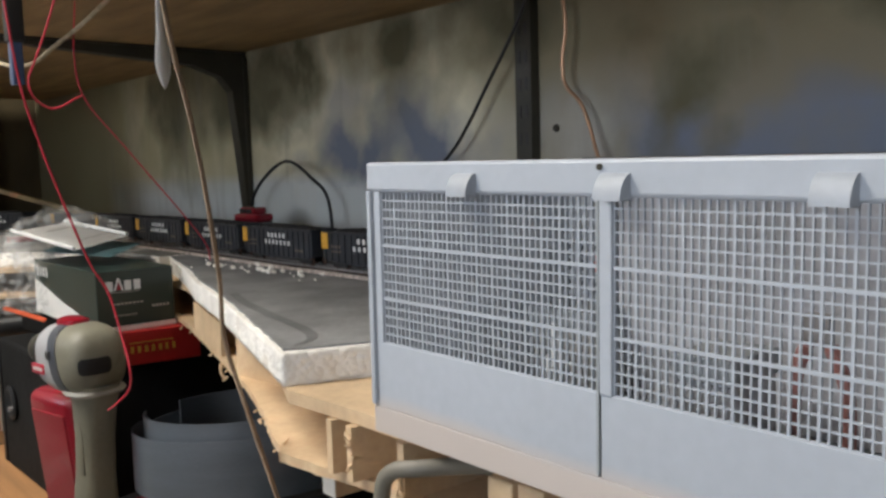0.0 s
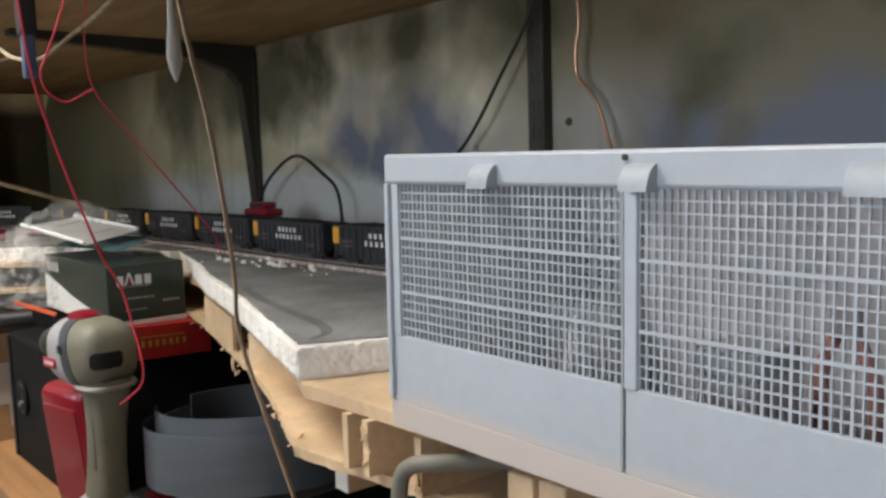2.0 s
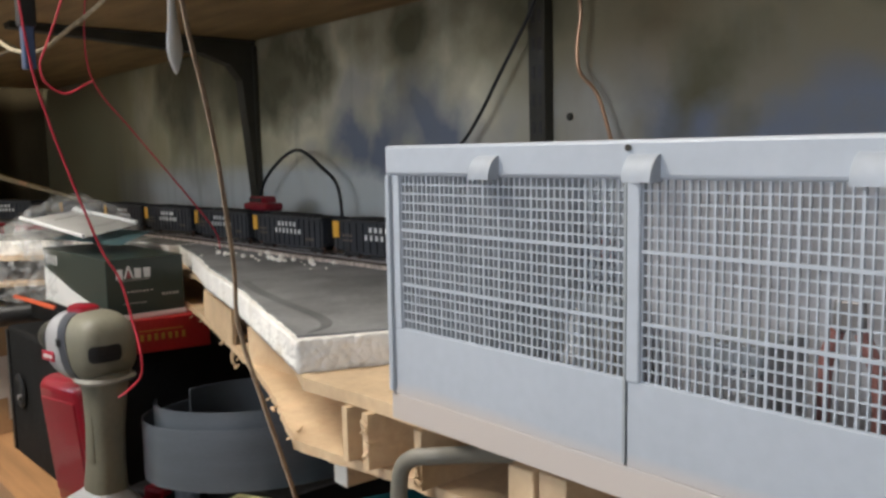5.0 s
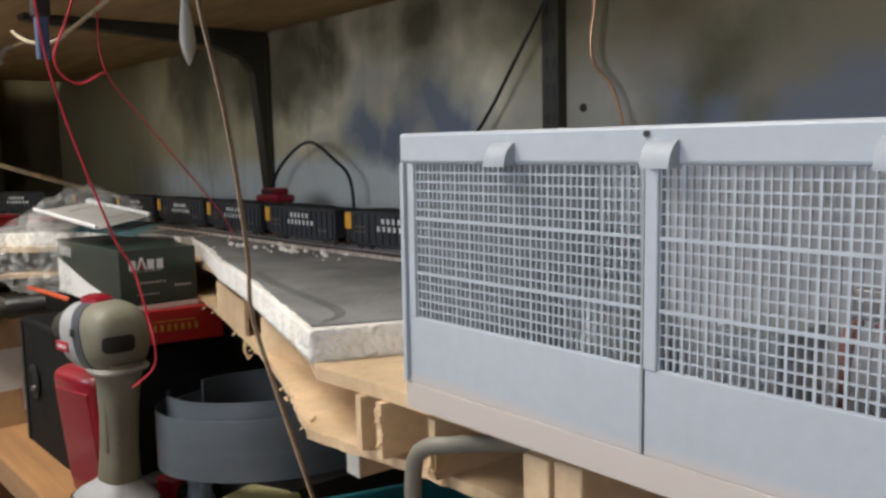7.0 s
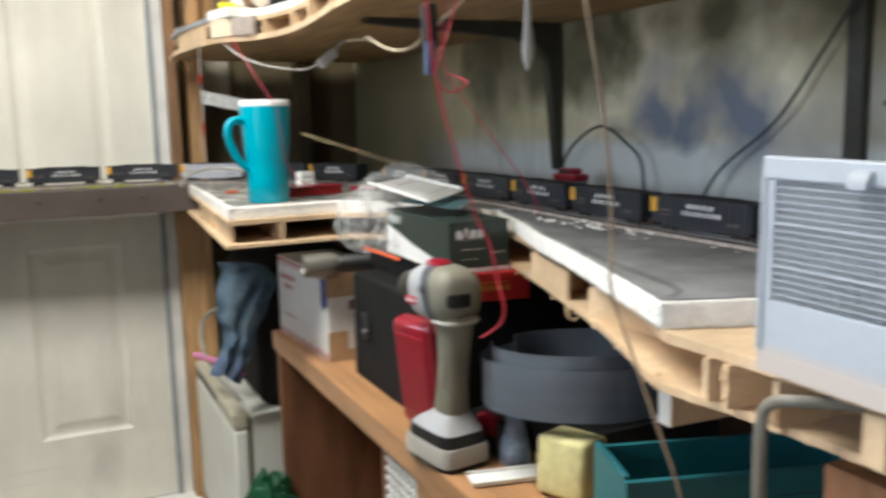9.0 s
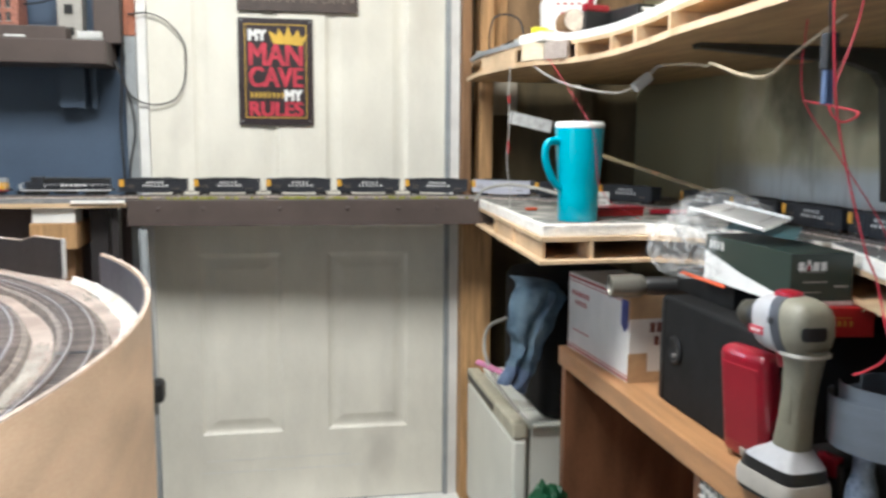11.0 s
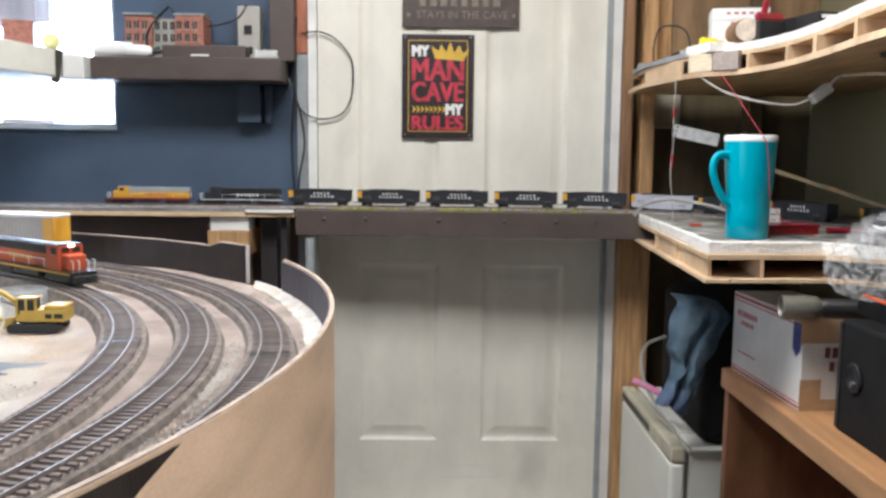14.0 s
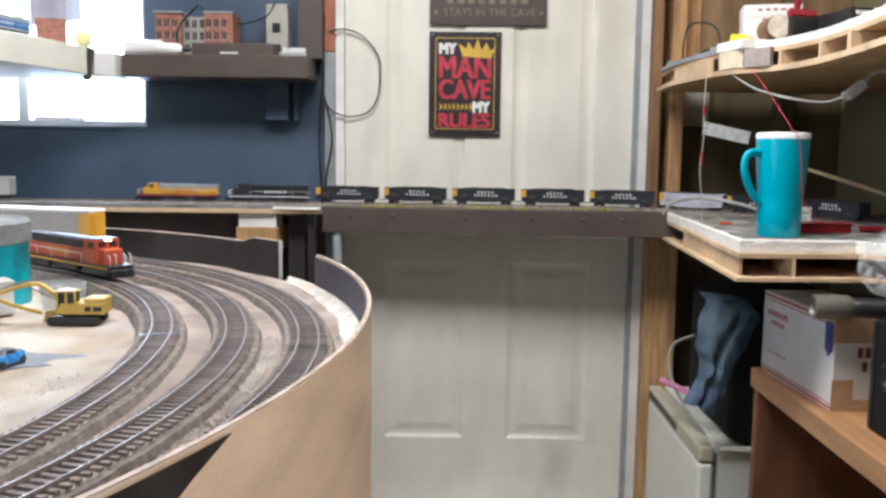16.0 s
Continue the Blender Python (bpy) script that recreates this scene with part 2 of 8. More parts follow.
def thing(name, m, label, category, group="", kind=""):
    ob = new(name)
    ob.empty_display_size = 0.05
    ob.matrix_world = m
    return tagged(ob, label, category, group, kind)


def structure(name, bm, mat, label, category="structure"):
    return tagged(part(name, bm, mat), label, category, "", "structure")


def merge(*bms):
    out = bmesh.new()
    for b in bms:
        me = bpy.data.meshes.new("tmp")
        b.to_mesh(me)
        b.free()
        out.from_mesh(me)
        bpy.data.meshes.remove(me)
    return out


def box(x0, y0, z0, x1, y1, z1, bevel=0.0, seg=2):
    bm = bmesh.new()
    bmesh.ops.create_cube(bm, size=1)
    for v in bm.verts:
        v.co = Vector(((x0 + x1) / 2 + v.co.x * abs(x1 - x0), (y0 + y1) / 2 + v.co.y * abs(y1 - y0), (z0 + z1) / 2 + v.co.z * abs(z1 - z0)))
    if bevel:
        bmesh.ops.bevel(bm, geom=bm.edges[:], offset=bevel, segments=seg, profile=0.5, affect="EDGES")
    return bm


def prism(points, z0, z1, bevel=0.0):
    """A slab with the outline points (x, y) from z0 to z1."""
    bm = bmesh.new()
    low = [bm.verts.new((x, y, z0)) for x, y in points]
    top = [bm.verts.new((x, y, z1)) for x, y in points]
    n = len(points)
    bm.faces.new(low[::-1])
    bm.faces.new(top)
    for i in range(n):
        bm.faces.new((low[i], low[(i + 1) % n], top[(i + 1) % n], top[i]))
    bmesh.ops.recalc_face_normals(bm, faces=bm.faces[:])
    if bevel:
        bmesh.ops.bevel(bm, geom=[e for e in bm.edges if abs(e.verts[0].co.z - e.verts[1].co.z) < 1e-6], offset=bevel, segments=2, profile=0.5, affect="EDGES")
    return bm


def turned(bm, m):
    bmesh.ops.transform(bm, matrix=m, verts=bm.verts[:])
    return bm


def lathe(profile, steps=32):
    """Turns (radius, z) pairs round z; radius 0 closes an end."""
    bm = bmesh.new()
    rings = []
    for r, z in profile:
        rings.append([bm.verts.new((r * math.cos(2 * math.pi * i / steps), r * math.sin(2 * math.pi * i / steps), z)) for i in range(steps)] if r > 1e-6 else [bm.verts.new((0, 0, z))])
    for a, b in zip(rings, rings[1:]):
        for i in range(steps):
            j = (i + 1) % steps
            if len(a) == 1 and len(b) > 1:
                bm.faces.new((a[0], b[i], b[j]))
            elif len(b) == 1 and len(a) > 1:
                bm.faces.new((a[i], a[j], b[0]))
            elif len(a) > 1:
                bm.faces.new((a[i], a[j], b[j], b[i]))
    bmesh.ops.recalc_face_normals(bm, faces=bm.faces[:])
    return bm


def cyl(r, z0, z1, steps=20, bevel=0.0):
    b = min(bevel, r * 0.5)
    return lathe([(0, z0), (r - b, z0), (r, z0 + b), (r, z1 - b), (r - b, z1), (0, z1)] if b else [(0, z0), (r, z0), (r, z1), (0, z1)], steps)


def smooth_path(points, per=6):
    """Catmull-Rom through the points."""
    p = [Vector(q) for q in points]
    p = [2 * p[0] - p[1]] + p + [2 * p[-1] - p[-2]]
    out = []
    for a, b, c, d in zip(p, p[1:], p[2:], p[3:]):
        for i in range(per):
            t = i / per
            out.append(0.5 * (2 * b + (c - a) * t + (2 * a - 5 * b + 4 * c - d) * t * t + (3 * b - a - 3 * c + d) * t**3))
    out.append(p[-2])
    return out


def tube(points, r, sides=8, per=6, flat=1.0):
    """A round (or flattened) cord through the points."""
    pts = smooth_path(points, per) if per else [Vector(q) for q in points]
    bm = bmesh.new()
    rings, up = [], None
    for i, p in enumerate(pts):
        d = (pts[min(i + 1, len(pts) - 1)] - pts[max(i - 1, 0)]).normalized()
        up = d.orthogonal().normalized() if up is None else (up - d * up.dot(d)).normalized()
        side = d.cross(up)
        rings.append([bm.verts.new(p + r * math.cos(2 * math.pi * k / sides) * up + r * flat * math.sin(2 * math.pi * k / sides) * side) for k in range(sides)])
    for a, b in zip(rings, rings[1:]):
        for k in range(sides):
            bm.faces.new((a[k], a[(k + 1) % sides], b[(k + 1) % sides], b[k]))
    bm.faces.new(rings[0][::-1])
    bm.faces.new(rings[-1])
    return bm


def ribbon(points, z0, z1, thick, closed=False):
    """An upright band of that thickness along plan points (x, y) or (x, y, z0, z1)."""
    pts = [Vector((q[0], q[1], 0)) for q in points]
    lows = [q[2] if len(q) > 2 else z0 for q in points]
    tops = [q[3] if len(q) > 3 else z1 for q in points]
    bm = bmesh.new()
    rows = []
    for i, p in enumerate(pts):
        a, b = pts[(i - 1) if closed else max(i - 1, 0)], pts[(i + 1) % len(pts) if closed else min(i + 1, len(pts) - 1)]
        d = (b - a).normalized()
        n = Vector((d.y, -d.x, 0)) * thick / 2
        rows.append([bm.verts.new((p.x + n.x, p.y + n.y, lows[i])), bm.verts.new((p.x + n.x, p.y + n.y, tops[i])), bm.verts.new((p.x - n.x, p.y - n.y, tops[i])), bm.verts.new((p.x - n.x, p.y - n.y, lows[i]))])
    for a, b in zip(rows, rows[1:] + rows[:1] if closed else rows[1:]):
        for k in range(4):
            bm.faces.new((a[k], a[(k + 1) % 4], b[(k + 1) % 4], b[k]))
    if not closed:
        bm.faces.new(rows[0][::-1])
        bm.faces.new(rows[-1])
    bmesh.ops.recalc_face_normals(bm, faces=bm.faces[:])
    return bm


def lettering(name, text, size, mat, parent, m, depth=0.0004, align="CENTER", stretch=1.0):
    """Raised letters in the built-in font, in the plane xy of m."""
    c = bpy.data.curves.new(name, "FONT")
    c.body, c.size, c.extrude, c.align_x, c.align_y = text, size, depth, align, "CENTER"
    tmp = bpy.data.objects.new(name, c)
    scene.collection.objects.link(tmp)
    bpy.context.view_layer.update()
    me = bpy.data.meshes.new_from_object(tmp.evaluated_get(bpy.context.evaluated_depsgraph_get()))
    bpy.data.objects.remove(tmp)
    me.transform(m @ Matrix.Diagonal((stretch, 1, 1, 1)))
    me.materials.clear()
    me.materials.append(mat)
    ob = new(name, me)
    ob.parent = parent
    return ob


def backdrop_material():
    """Sprayed backdrop: pale grey at the foot, blue-grey haze above it, smoky olive clouds and runs higher up; shade at
    the right, top and corner is painted in.
    """
    m = bpy.data.materials.new("sprayed_backdrop")
    m.use_nodes = True
    nt = m.node_tree
    b = nt.nodes["Principled BSDF"]
    b.inputs["Roughness"].default_value = 0.75
    co = nt.nodes.new("ShaderNodeTexCoord")
    sep = nt.nodes.new("ShaderNodeSeparateXYZ")
    nt.links.new(co.outputs["Object"], sep.inputs[0])

    def cloud(scale, stretch, detail, shift=(0, 0, 0)):
        mp = nt.nodes.new("ShaderNodeMapping")
        mp.inputs["Scale"].default_value, mp.inputs["Location"].default_value = stretch, shift
        n = nt.nodes.new("ShaderNodeTexNoise")
        n.inputs["Scale"].default_value, n.inputs["Detail"].default_value, n.inputs["Roughness"].default_value = scale, detail, 0.55
        nt.links.new(co.outputs["Object"], mp.inputs[0])
        nt.links.new(mp.outputs[0], n.inputs["Vector"])
        return n.outputs[0]

    def span(value, a, z):
        r = nt.nodes.new("ShaderNodeMapRange")
        r.inputs[1].default_value, r.inputs[2].default_value = a, z
        nt.links.new(value, r.inputs[0])
        return r.outputs[0]

    def both(a, z, op):
        n = nt.nodes.new("ShaderNodeMath")
        n.operation = op
        nt.links.new(a, n.inputs[0])
        nt.links.new(z, n.inputs[1])
        return n.outputs[0]

    def lay(fac, under, over):
        n = nt.nodes.new("ShaderNodeMixRGB")
        nt.links.new(fac, n.inputs[0])
        for sock, c in ((n.inputs[1], under), (n.inputs[2], over)):
            if isinstance(c, tuple):
                sock.default_value = (*c, 1)
            else:
                nt.links.new(c, sock)
        return n.outputs[0]

    haze = nt.nodes.new("ShaderNodeTexNoise")
    haze.inputs["Scale"].default_value, haze.inputs["Detail"].default_value = 7.0, 4.0
    nt.links.new(co.outputs["Object"], haze.inputs["Vector"])
    shake = nt.nodes.new("ShaderNodeVectorMath")
    shake.operation, shake.inputs[1].default_value, shake.inputs[2].default_value = "MULTIPLY_ADD", (0.0, 0.3, 0.24), (0.0, -0.15, -0.12)
    nt.links.new(haze.outputs["Color"], shake.inputs[0])
    bent = nt.nodes.new("ShaderNodeVectorMath")
    bent.operation = "ADD"
    nt.links.new(co.outputs["Object"], bent.inputs[0])
    nt.links.new(shake.outputs[0], bent.inputs[1])

    def blot(y, z, ry, rz, wisp=0.5):
        """A soft-edged spray blotch about (y, z), broken by noise."""
        mp = nt.nodes.new("ShaderNodeMapping")
        mp.inputs["Location"].default_value, mp.inputs["Scale"].default_value = (0, -y / ry, -z / rz), (0, 1 / ry, 1 / rz)
        nt.links.new(bent.outputs[0], mp.inputs[0])
        g = nt.nodes.new("ShaderNodeTexGradient")
        g.gradient_type = "SPHERICAL"
        nt.links.new(mp.outputs[0], g.inputs[0])
        soft = span(g.outputs[1], 0.0, 0.75)
        return both(soft, span(cloud(9, (1, 1, 0.7), 4, (y * 7, z * 5, 0)), 0.5 - wisp * 0.4, 0.72 - wisp * 0.25), "MULTIPLY")

    base = lay(span(cloud(4.5, (1, 1, 0.8), 5), 0.36, 0.62), (0.5, 0.455, 0.295), (0.74, 0.69, 0.515))
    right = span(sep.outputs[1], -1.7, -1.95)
    # the less lit right-hand stretch, painted as a darker brown
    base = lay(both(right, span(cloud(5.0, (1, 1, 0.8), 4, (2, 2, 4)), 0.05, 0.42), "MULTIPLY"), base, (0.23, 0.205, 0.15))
    low = both(span(sep.outputs[2], 1.078, 1.058), span(cloud(7, (1, 1, 0.3), 4, (1, 5, 0)), 0.1, 0.45), "MULTIPLY")
    base = lay(low, base, (0.6, 0.62, 0.59))
    for y, z, ry, rz in ((-1.62, 1.12, 0.13, 0.09), (-1.46, 1.1, 0.17, 0.06), (-2.05, 1.105, 0.16, 0.05), (-2.16, 1.085, 0.22, 0.05), (-2.5, 1.095, 0.3, 0.06)):
        base = lay(blot(y, z, ry, rz, 1.0), base, (0.17, 0.19, 0.24))
    for y, z, ry, rz in ((-1.88, 1.12, 0.11, 0.08), (-1.73, 1.08, 0.09, 0.07), (-1.41, 1.165, 0.1, 0.07)):
        base = lay(blot(y, z, ry, rz, 0.8), base, (0.4, 0.38, 0.33))
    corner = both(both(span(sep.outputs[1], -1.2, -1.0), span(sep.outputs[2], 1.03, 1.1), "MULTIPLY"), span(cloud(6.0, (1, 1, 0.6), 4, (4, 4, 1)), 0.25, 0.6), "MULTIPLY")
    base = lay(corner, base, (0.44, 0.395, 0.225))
    # sprayed brown at the top, darkened further for shade under the shelf
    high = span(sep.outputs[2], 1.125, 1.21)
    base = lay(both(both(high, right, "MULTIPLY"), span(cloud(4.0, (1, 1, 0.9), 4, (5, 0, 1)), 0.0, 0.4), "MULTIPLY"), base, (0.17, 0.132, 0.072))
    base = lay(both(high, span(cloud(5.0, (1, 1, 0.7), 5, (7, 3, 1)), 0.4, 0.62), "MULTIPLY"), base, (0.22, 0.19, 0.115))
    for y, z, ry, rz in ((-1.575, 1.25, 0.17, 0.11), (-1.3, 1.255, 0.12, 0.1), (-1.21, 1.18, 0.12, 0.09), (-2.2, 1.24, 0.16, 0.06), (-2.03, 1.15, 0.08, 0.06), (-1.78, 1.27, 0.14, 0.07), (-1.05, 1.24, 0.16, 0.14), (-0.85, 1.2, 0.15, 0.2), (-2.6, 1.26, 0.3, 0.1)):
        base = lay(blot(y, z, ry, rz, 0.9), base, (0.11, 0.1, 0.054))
    # shade of the room corner painted as a darker layer
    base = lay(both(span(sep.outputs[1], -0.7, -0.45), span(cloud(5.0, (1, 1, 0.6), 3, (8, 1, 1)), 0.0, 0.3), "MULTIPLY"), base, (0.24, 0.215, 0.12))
    runs = both(span(cloud(34, (1, 1, 0.12), 3), 0.5, 0.75), span(cloud(5, (1, 1, 0.5), 2, (9, 3, 0)), 0.45, 0.65), "MULTIPLY")
    faint = nt.nodes.new("ShaderNodeMath")
    faint.operation, faint.inputs[1].default_value = "MULTIPLY", 0.6
    nt.links.new(runs, faint.inputs[0])
    base = lay(faint.outputs[0], base, (0.2, 0.185, 0.14))
    nt.links.new(base, b.inputs["Base Color"])
    bp = nt.nodes.new("ShaderNodeBump")
    bp.inputs["Strength"].default_value, bp.inputs["Distance"].default_value = 0.2, 0.002
    nt.links.new(cloud(180, (1, 1, 1), 3), bp.inputs["Height"])
    nt.links.new(bp.outputs[0], b.inputs["Normal"])
    return m


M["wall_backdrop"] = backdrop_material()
M["stud_dark"] = material("stud_dark", (0.24, 0.13, 0.06), 0.7, var=0.35, scale=7, grain=(6, 6, 0.7))
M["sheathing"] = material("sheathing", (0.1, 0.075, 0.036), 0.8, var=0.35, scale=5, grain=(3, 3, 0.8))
M["red_letter"] = material("red_letter", (0.46, 0.03, 0.055), 0.5, var=0.3, scale=40, bump=0.05)
M["gold"] = material("gold", (0.62, 0.4, 0.05), 0.4, var=0.15, bump=0.05)
M["white_ink"] = material("white_ink", (0.72, 0.72, 0.7), 0.5, var=0.08, bump=0.02)
M["sign_black"] = material("sign_black", (0.025, 0.016, 0.018), 0.4, var=0.3, scale=25, bump=0.1)
M["sign_brown"] = material("sign_brown", (0.06, 0.04, 0.032), 0.5, var=0.3, scale=20)
M["tan_ink"] = material("tan_ink", (0.19, 0.15, 0.115), 0.6, var=0.3, scale=60)
M["cable_black"] = material("cable_black", (0.012, 0.012, 0.013), 0.45, var=0.1, bump=0.05)
M["cable_grey"] = material("cable_grey", (0.4, 0.38, 0.34), 0.5, var=0.1, bump=0.05)
M["cord_cream"] = material("cord_cream", (0.5, 0.41, 0.27), 0.8, var=0.3, scale=120, bump=0.6, fine=600)
M["lath"] = material("lath", (0.14, 0.1, 0.04), 0.6, var=0.35, scale=30)
M["wire_red"] = material("wire_red", (0.55, 0.035, 0.06), 0.4, var=0.1, bump=0.05)
M["copper"] = material("copper", (0.5, 0.3, 0.18), 0.35, metal=0.6, var=0.1, bump=0.05)
M["twine"] = material("twine", (0.3, 0.22, 0.15), 0.9, var=0.2, scale=200, bump=0.6, fine=900)
M["glass"] = material("glass", (0.95, 0.97, 1.0), 0.04, var=0.0, bump=0, trans=1.0)
M["pvc_grey"] = material("pvc_grey", (0.36, 0.35, 0.31), 0.5, var=0.15)
M["moss"] = material("moss", (0.3, 0.3, 0.04), 0.95, var=0.4, scale=120, bump=1.0, fine=700)

# ---- the room ----
structure("floor", box(-2.6, -4.3, -0.1, 1.35, 0.12, 0.0), M["concrete"], "bare grey concrete garage floor")
structure("ceiling", box(-2.6, -4.3, 2.4, 1.35, 0.12, 2.5), M["ceiling"], "plain off-white painted ceiling")
structure("wall_south", box(-2.6, -4.4, 0, 1.35, -4.3, 2.4), M["plaster"], "plain plaster wall of the room")
# unseen wall end, opened for the window added around the east fill
structure("wall_east_end", merge(box(1.23, -4.3, 0, 1.35, -3.4, 1.2), box(1.23, -4.3, 2.1, 1.35, -3.4, 2.4), box(1.23, -4.3, 1.2, 1.35, -4.15, 2.1), box(1.23, -3.45, 1.2, 1.35, -3.4, 2.1)), M["plaster"], "plain plaster wall with an unseen window")
structure("wall_east", box(1.23, -3.4, 0, 1.35, 0.05, 2.4), M["wall_backdrop"], "grey wall sprayed with smoky olive and blue blotches, some shade painted in")
bm = merge(box(-2.7, -4.4, 0, -2.6, 0.12, 1.0), box(-2.7, -4.4, 1.95, -2.6, 0.12, 2.4), box(-2.7, -4.4, 1.0, -2.6, -3.55, 1.95), box(-2.7, -2.45, 1.0, -2.6, 0.12, 1.95))
structure("wall_west", bm, M["plaster"], "plain plaster wall with an unseen window")
bm = merge(box(-2.6, 0.02, 0, -1.62, 0.12, 2.4), box(-1.62, 0.02, 0, -0.845, 0.12, 1.175), box(-1.62, 0.02, 1.9, -0.845, 0.12, 2.4), box(-0.845, 0.02, 0, -0.3, 0.12, 2.4), box(-0.3, 0.02, 2.06, 0.68, 0.12, 2.4))
structure("wall_north", bm, M["blue_wall"], "dark blue painted wall around a bright window")
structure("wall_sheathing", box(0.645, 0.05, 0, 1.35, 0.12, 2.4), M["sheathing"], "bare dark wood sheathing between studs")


def window(name, m, w, h):
    """A sash window: frame, sill, a mullion and two panes; w along x, h along z."""
    ob = tagged(new(name), "white framed window full of bright daylight", "window", "", "structure")
    ob.matrix_world = m
    f = 0.018
    part("window_frame", merge(box(0, 0, 0, f, 0.05, h), box(w - f, 0, 0, w, 0.05, h), box(f, 0, 0, w - f, 0.05, f), box(f, 0, h - f, w - f, 0.05, h)), M["white_trim"], ob)
    part("mullion", box(w / 2 - 0.015, 0.005, f, w / 2 + 0.015, 0.045, h - f), M["white_trim"], ob)
    part("window_sill", box(-0.02, -0.03, -0.014, w + 0.02, 0.05, -0.001, 0.003), M["grey_strip"], ob)
    for x0, x1 in ((f, w / 2 - 0.015), (w / 2 + 0.015, w - f)):
        p = part("pane", box(x0, 0.022, f, x1, 0.026, h - f), M["glass"], ob)
        p.visible_shadow = False
    return ob


window("window_1", pose(-1.62, 0.05, 1.175), 0.775, 0.725)
window("window_2", pose(-2.63, -3.55, 1.0, 0, 0, 90), 1.1, 0.95)
# this one is added out of view, only to house the east fill lamp
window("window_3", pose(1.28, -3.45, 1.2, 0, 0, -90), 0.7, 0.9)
structure("porch_post", box(-1.43, 0.5, 0.0, -1.29, 0.62, 2.3), material("porch_wood", (0.5, 0.43, 0.4), 0.7, var=0.2, scale=6, grain=(4, 4, 0.6)), "weathered pale wooden post outside the window")
# bright overcast distance outside the windows
structure("backdrop", merge(box(-3.6, 1.6, -1, 0.6, 1.62, 4.2)), glow("daylight_distance", (0.86, 0.93, 1.0), 3.2), "bright hazy daylight outside the window", "backdrop")


# ---- door, casing, studs ----
def door():
    ob = tagged(new("door_1"), "white painted six-panel door with scuffs and grime", "door", "", "structure")
    x0, x1, w = -0.247, 0.612, 0.859
    part("door_slab", box(x0, 0.018, 0.012, x1, 0.044, 2.04, 0.001), M["door_paint"], ob)
    cols = ((x0 + 0.118, x0 + 0.36), (x1 - 0.368, x1 - 0.122))
    rows = ((0.235, 0.785), (0.93, 1.62), (1.72, 1.94))
    for a, b in ((x0, cols[0][0]), (cols[0][1], cols[1][0]), (cols[1][1], x1)):
        part("stile", box(a, 0.004, 0.012, b, 0.0179, 2.04), M["door_paint"], ob)
    for a, b in cols:
        for lo, hi in ((0.012, 0.235), (0.785, 0.93), (1.62, 1.72), (1.94, 2.04)):
            part("rail", box(a, 0.004, lo, b, 0.0179, hi), M["door_paint"], ob)
        for lo, hi in rows:
            bm = bmesh.new()
            outer = [(a, lo), (b, lo), (b, hi), (a, hi)]
            rings = []
            for inset, y in ((0.0, 0.004), (0.003, 0.005), (0.01, 0.0094), (0.016, 0.0112), (0.025, 0.0112), (0.033, 0.01), (0.046, 0.0066), (0.05, 0.0062)):
                rings.append([bm.verts.new((min(max(x, a + inset), b - inset), y, min(max(z, lo + inset), hi - inset))) for x, z in outer])
            for r0, r1 in zip(rings, rings[1:]):
                for i in range(4):
                    bm.faces.new((r0[i], r0[(i + 1) % 4], r1[(i + 1) % 4], r1[i]))
            bm.faces.new(rings[-1])
            bmesh.ops.recalc_face_normals(bm, faces=bm.faces[:])
            part("panel", bm, M["door_paint"], ob)
    part("kick_line", merge(box(x0 + 0.13, 0.003, 0.155, x1 - 0.3, 0.005, 0.157), box(x0 + 0.11, 0.003, 0.118, x1 - 0.26, 0.005, 0.12)), M["white_trim"], ob)
    part("knob_plate", turned(cyl(0.028, 0, 0.008, 24, 0.002), pose(x1 - 0.07, 0.004, 0.905, 90)), M["grey_strip"], ob)
    return ob


door()
structure("door_jamb", merge(box(0.614, -0.012, 0, 0.642, 0.1, 2.06), box(-0.275, -0.004, 0, -0.249, 0.1, 2.06), box(-0.275, -0.004, 2.045, 0.642, 0.1, 2.075)), M["white_trim"], "white painted door jamb")
structure("weather_strip", box(0.6, -0.016, 0, 0.6135, 0.003, 2.04), M["grey_strip"], "grey rubber weather strip beside the door")
structure("trim_1", box(-0.305, -0.02, 1.4, -0.276, 0.02, 2.4), material("red_wood", (0.36, 0.12, 0.06), 0.6, var=0.3, grain=(5, 5, 0.7)), "reddish bare wood casing strip")
structure("trim_2", box(-0.305, -0.016, 0, -0.276, 0.02, 1.398), M["grey_strip"], "grey painted casing strip")


def stud(x0, y0, z0, x1, y1, z1, mat, label):
    return tagged(part("stud", box(x0, y0, z0, x1, y1, z1, 0.003), M[mat]), label, "stud", "bare wall studs", "structure")


stud(0.644, -0.06, 0, 0.735, 0.049, 0.93, "pine", "pale bare pine stud beside the door")
stud(0.644, -0.045, 0.932, 0.672, 0.049, 2.4, "stud_dark", "dark bare wood stud beside the door")
stud(0.7, -0.035, 0.932, 0.74, 0.049, 2.4, "pine", "bare orange pine stud with nails")
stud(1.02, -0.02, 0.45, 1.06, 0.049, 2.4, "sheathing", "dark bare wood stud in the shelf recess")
structure("wall_patch", box(0.745, 0.02, 1.197, 0.828, 0.049, 1.31), material("patch_cream", (0.34, 0.3, 0.23), 0.7, var=0.2, scale=14), "pale square of board between the studs")
structure("wall_panel_1", box(0.7405, 0.012, 1.345, 0.79, 0.0495, 2.4), M["pine"], "pale orange board on the wall above the shelf")
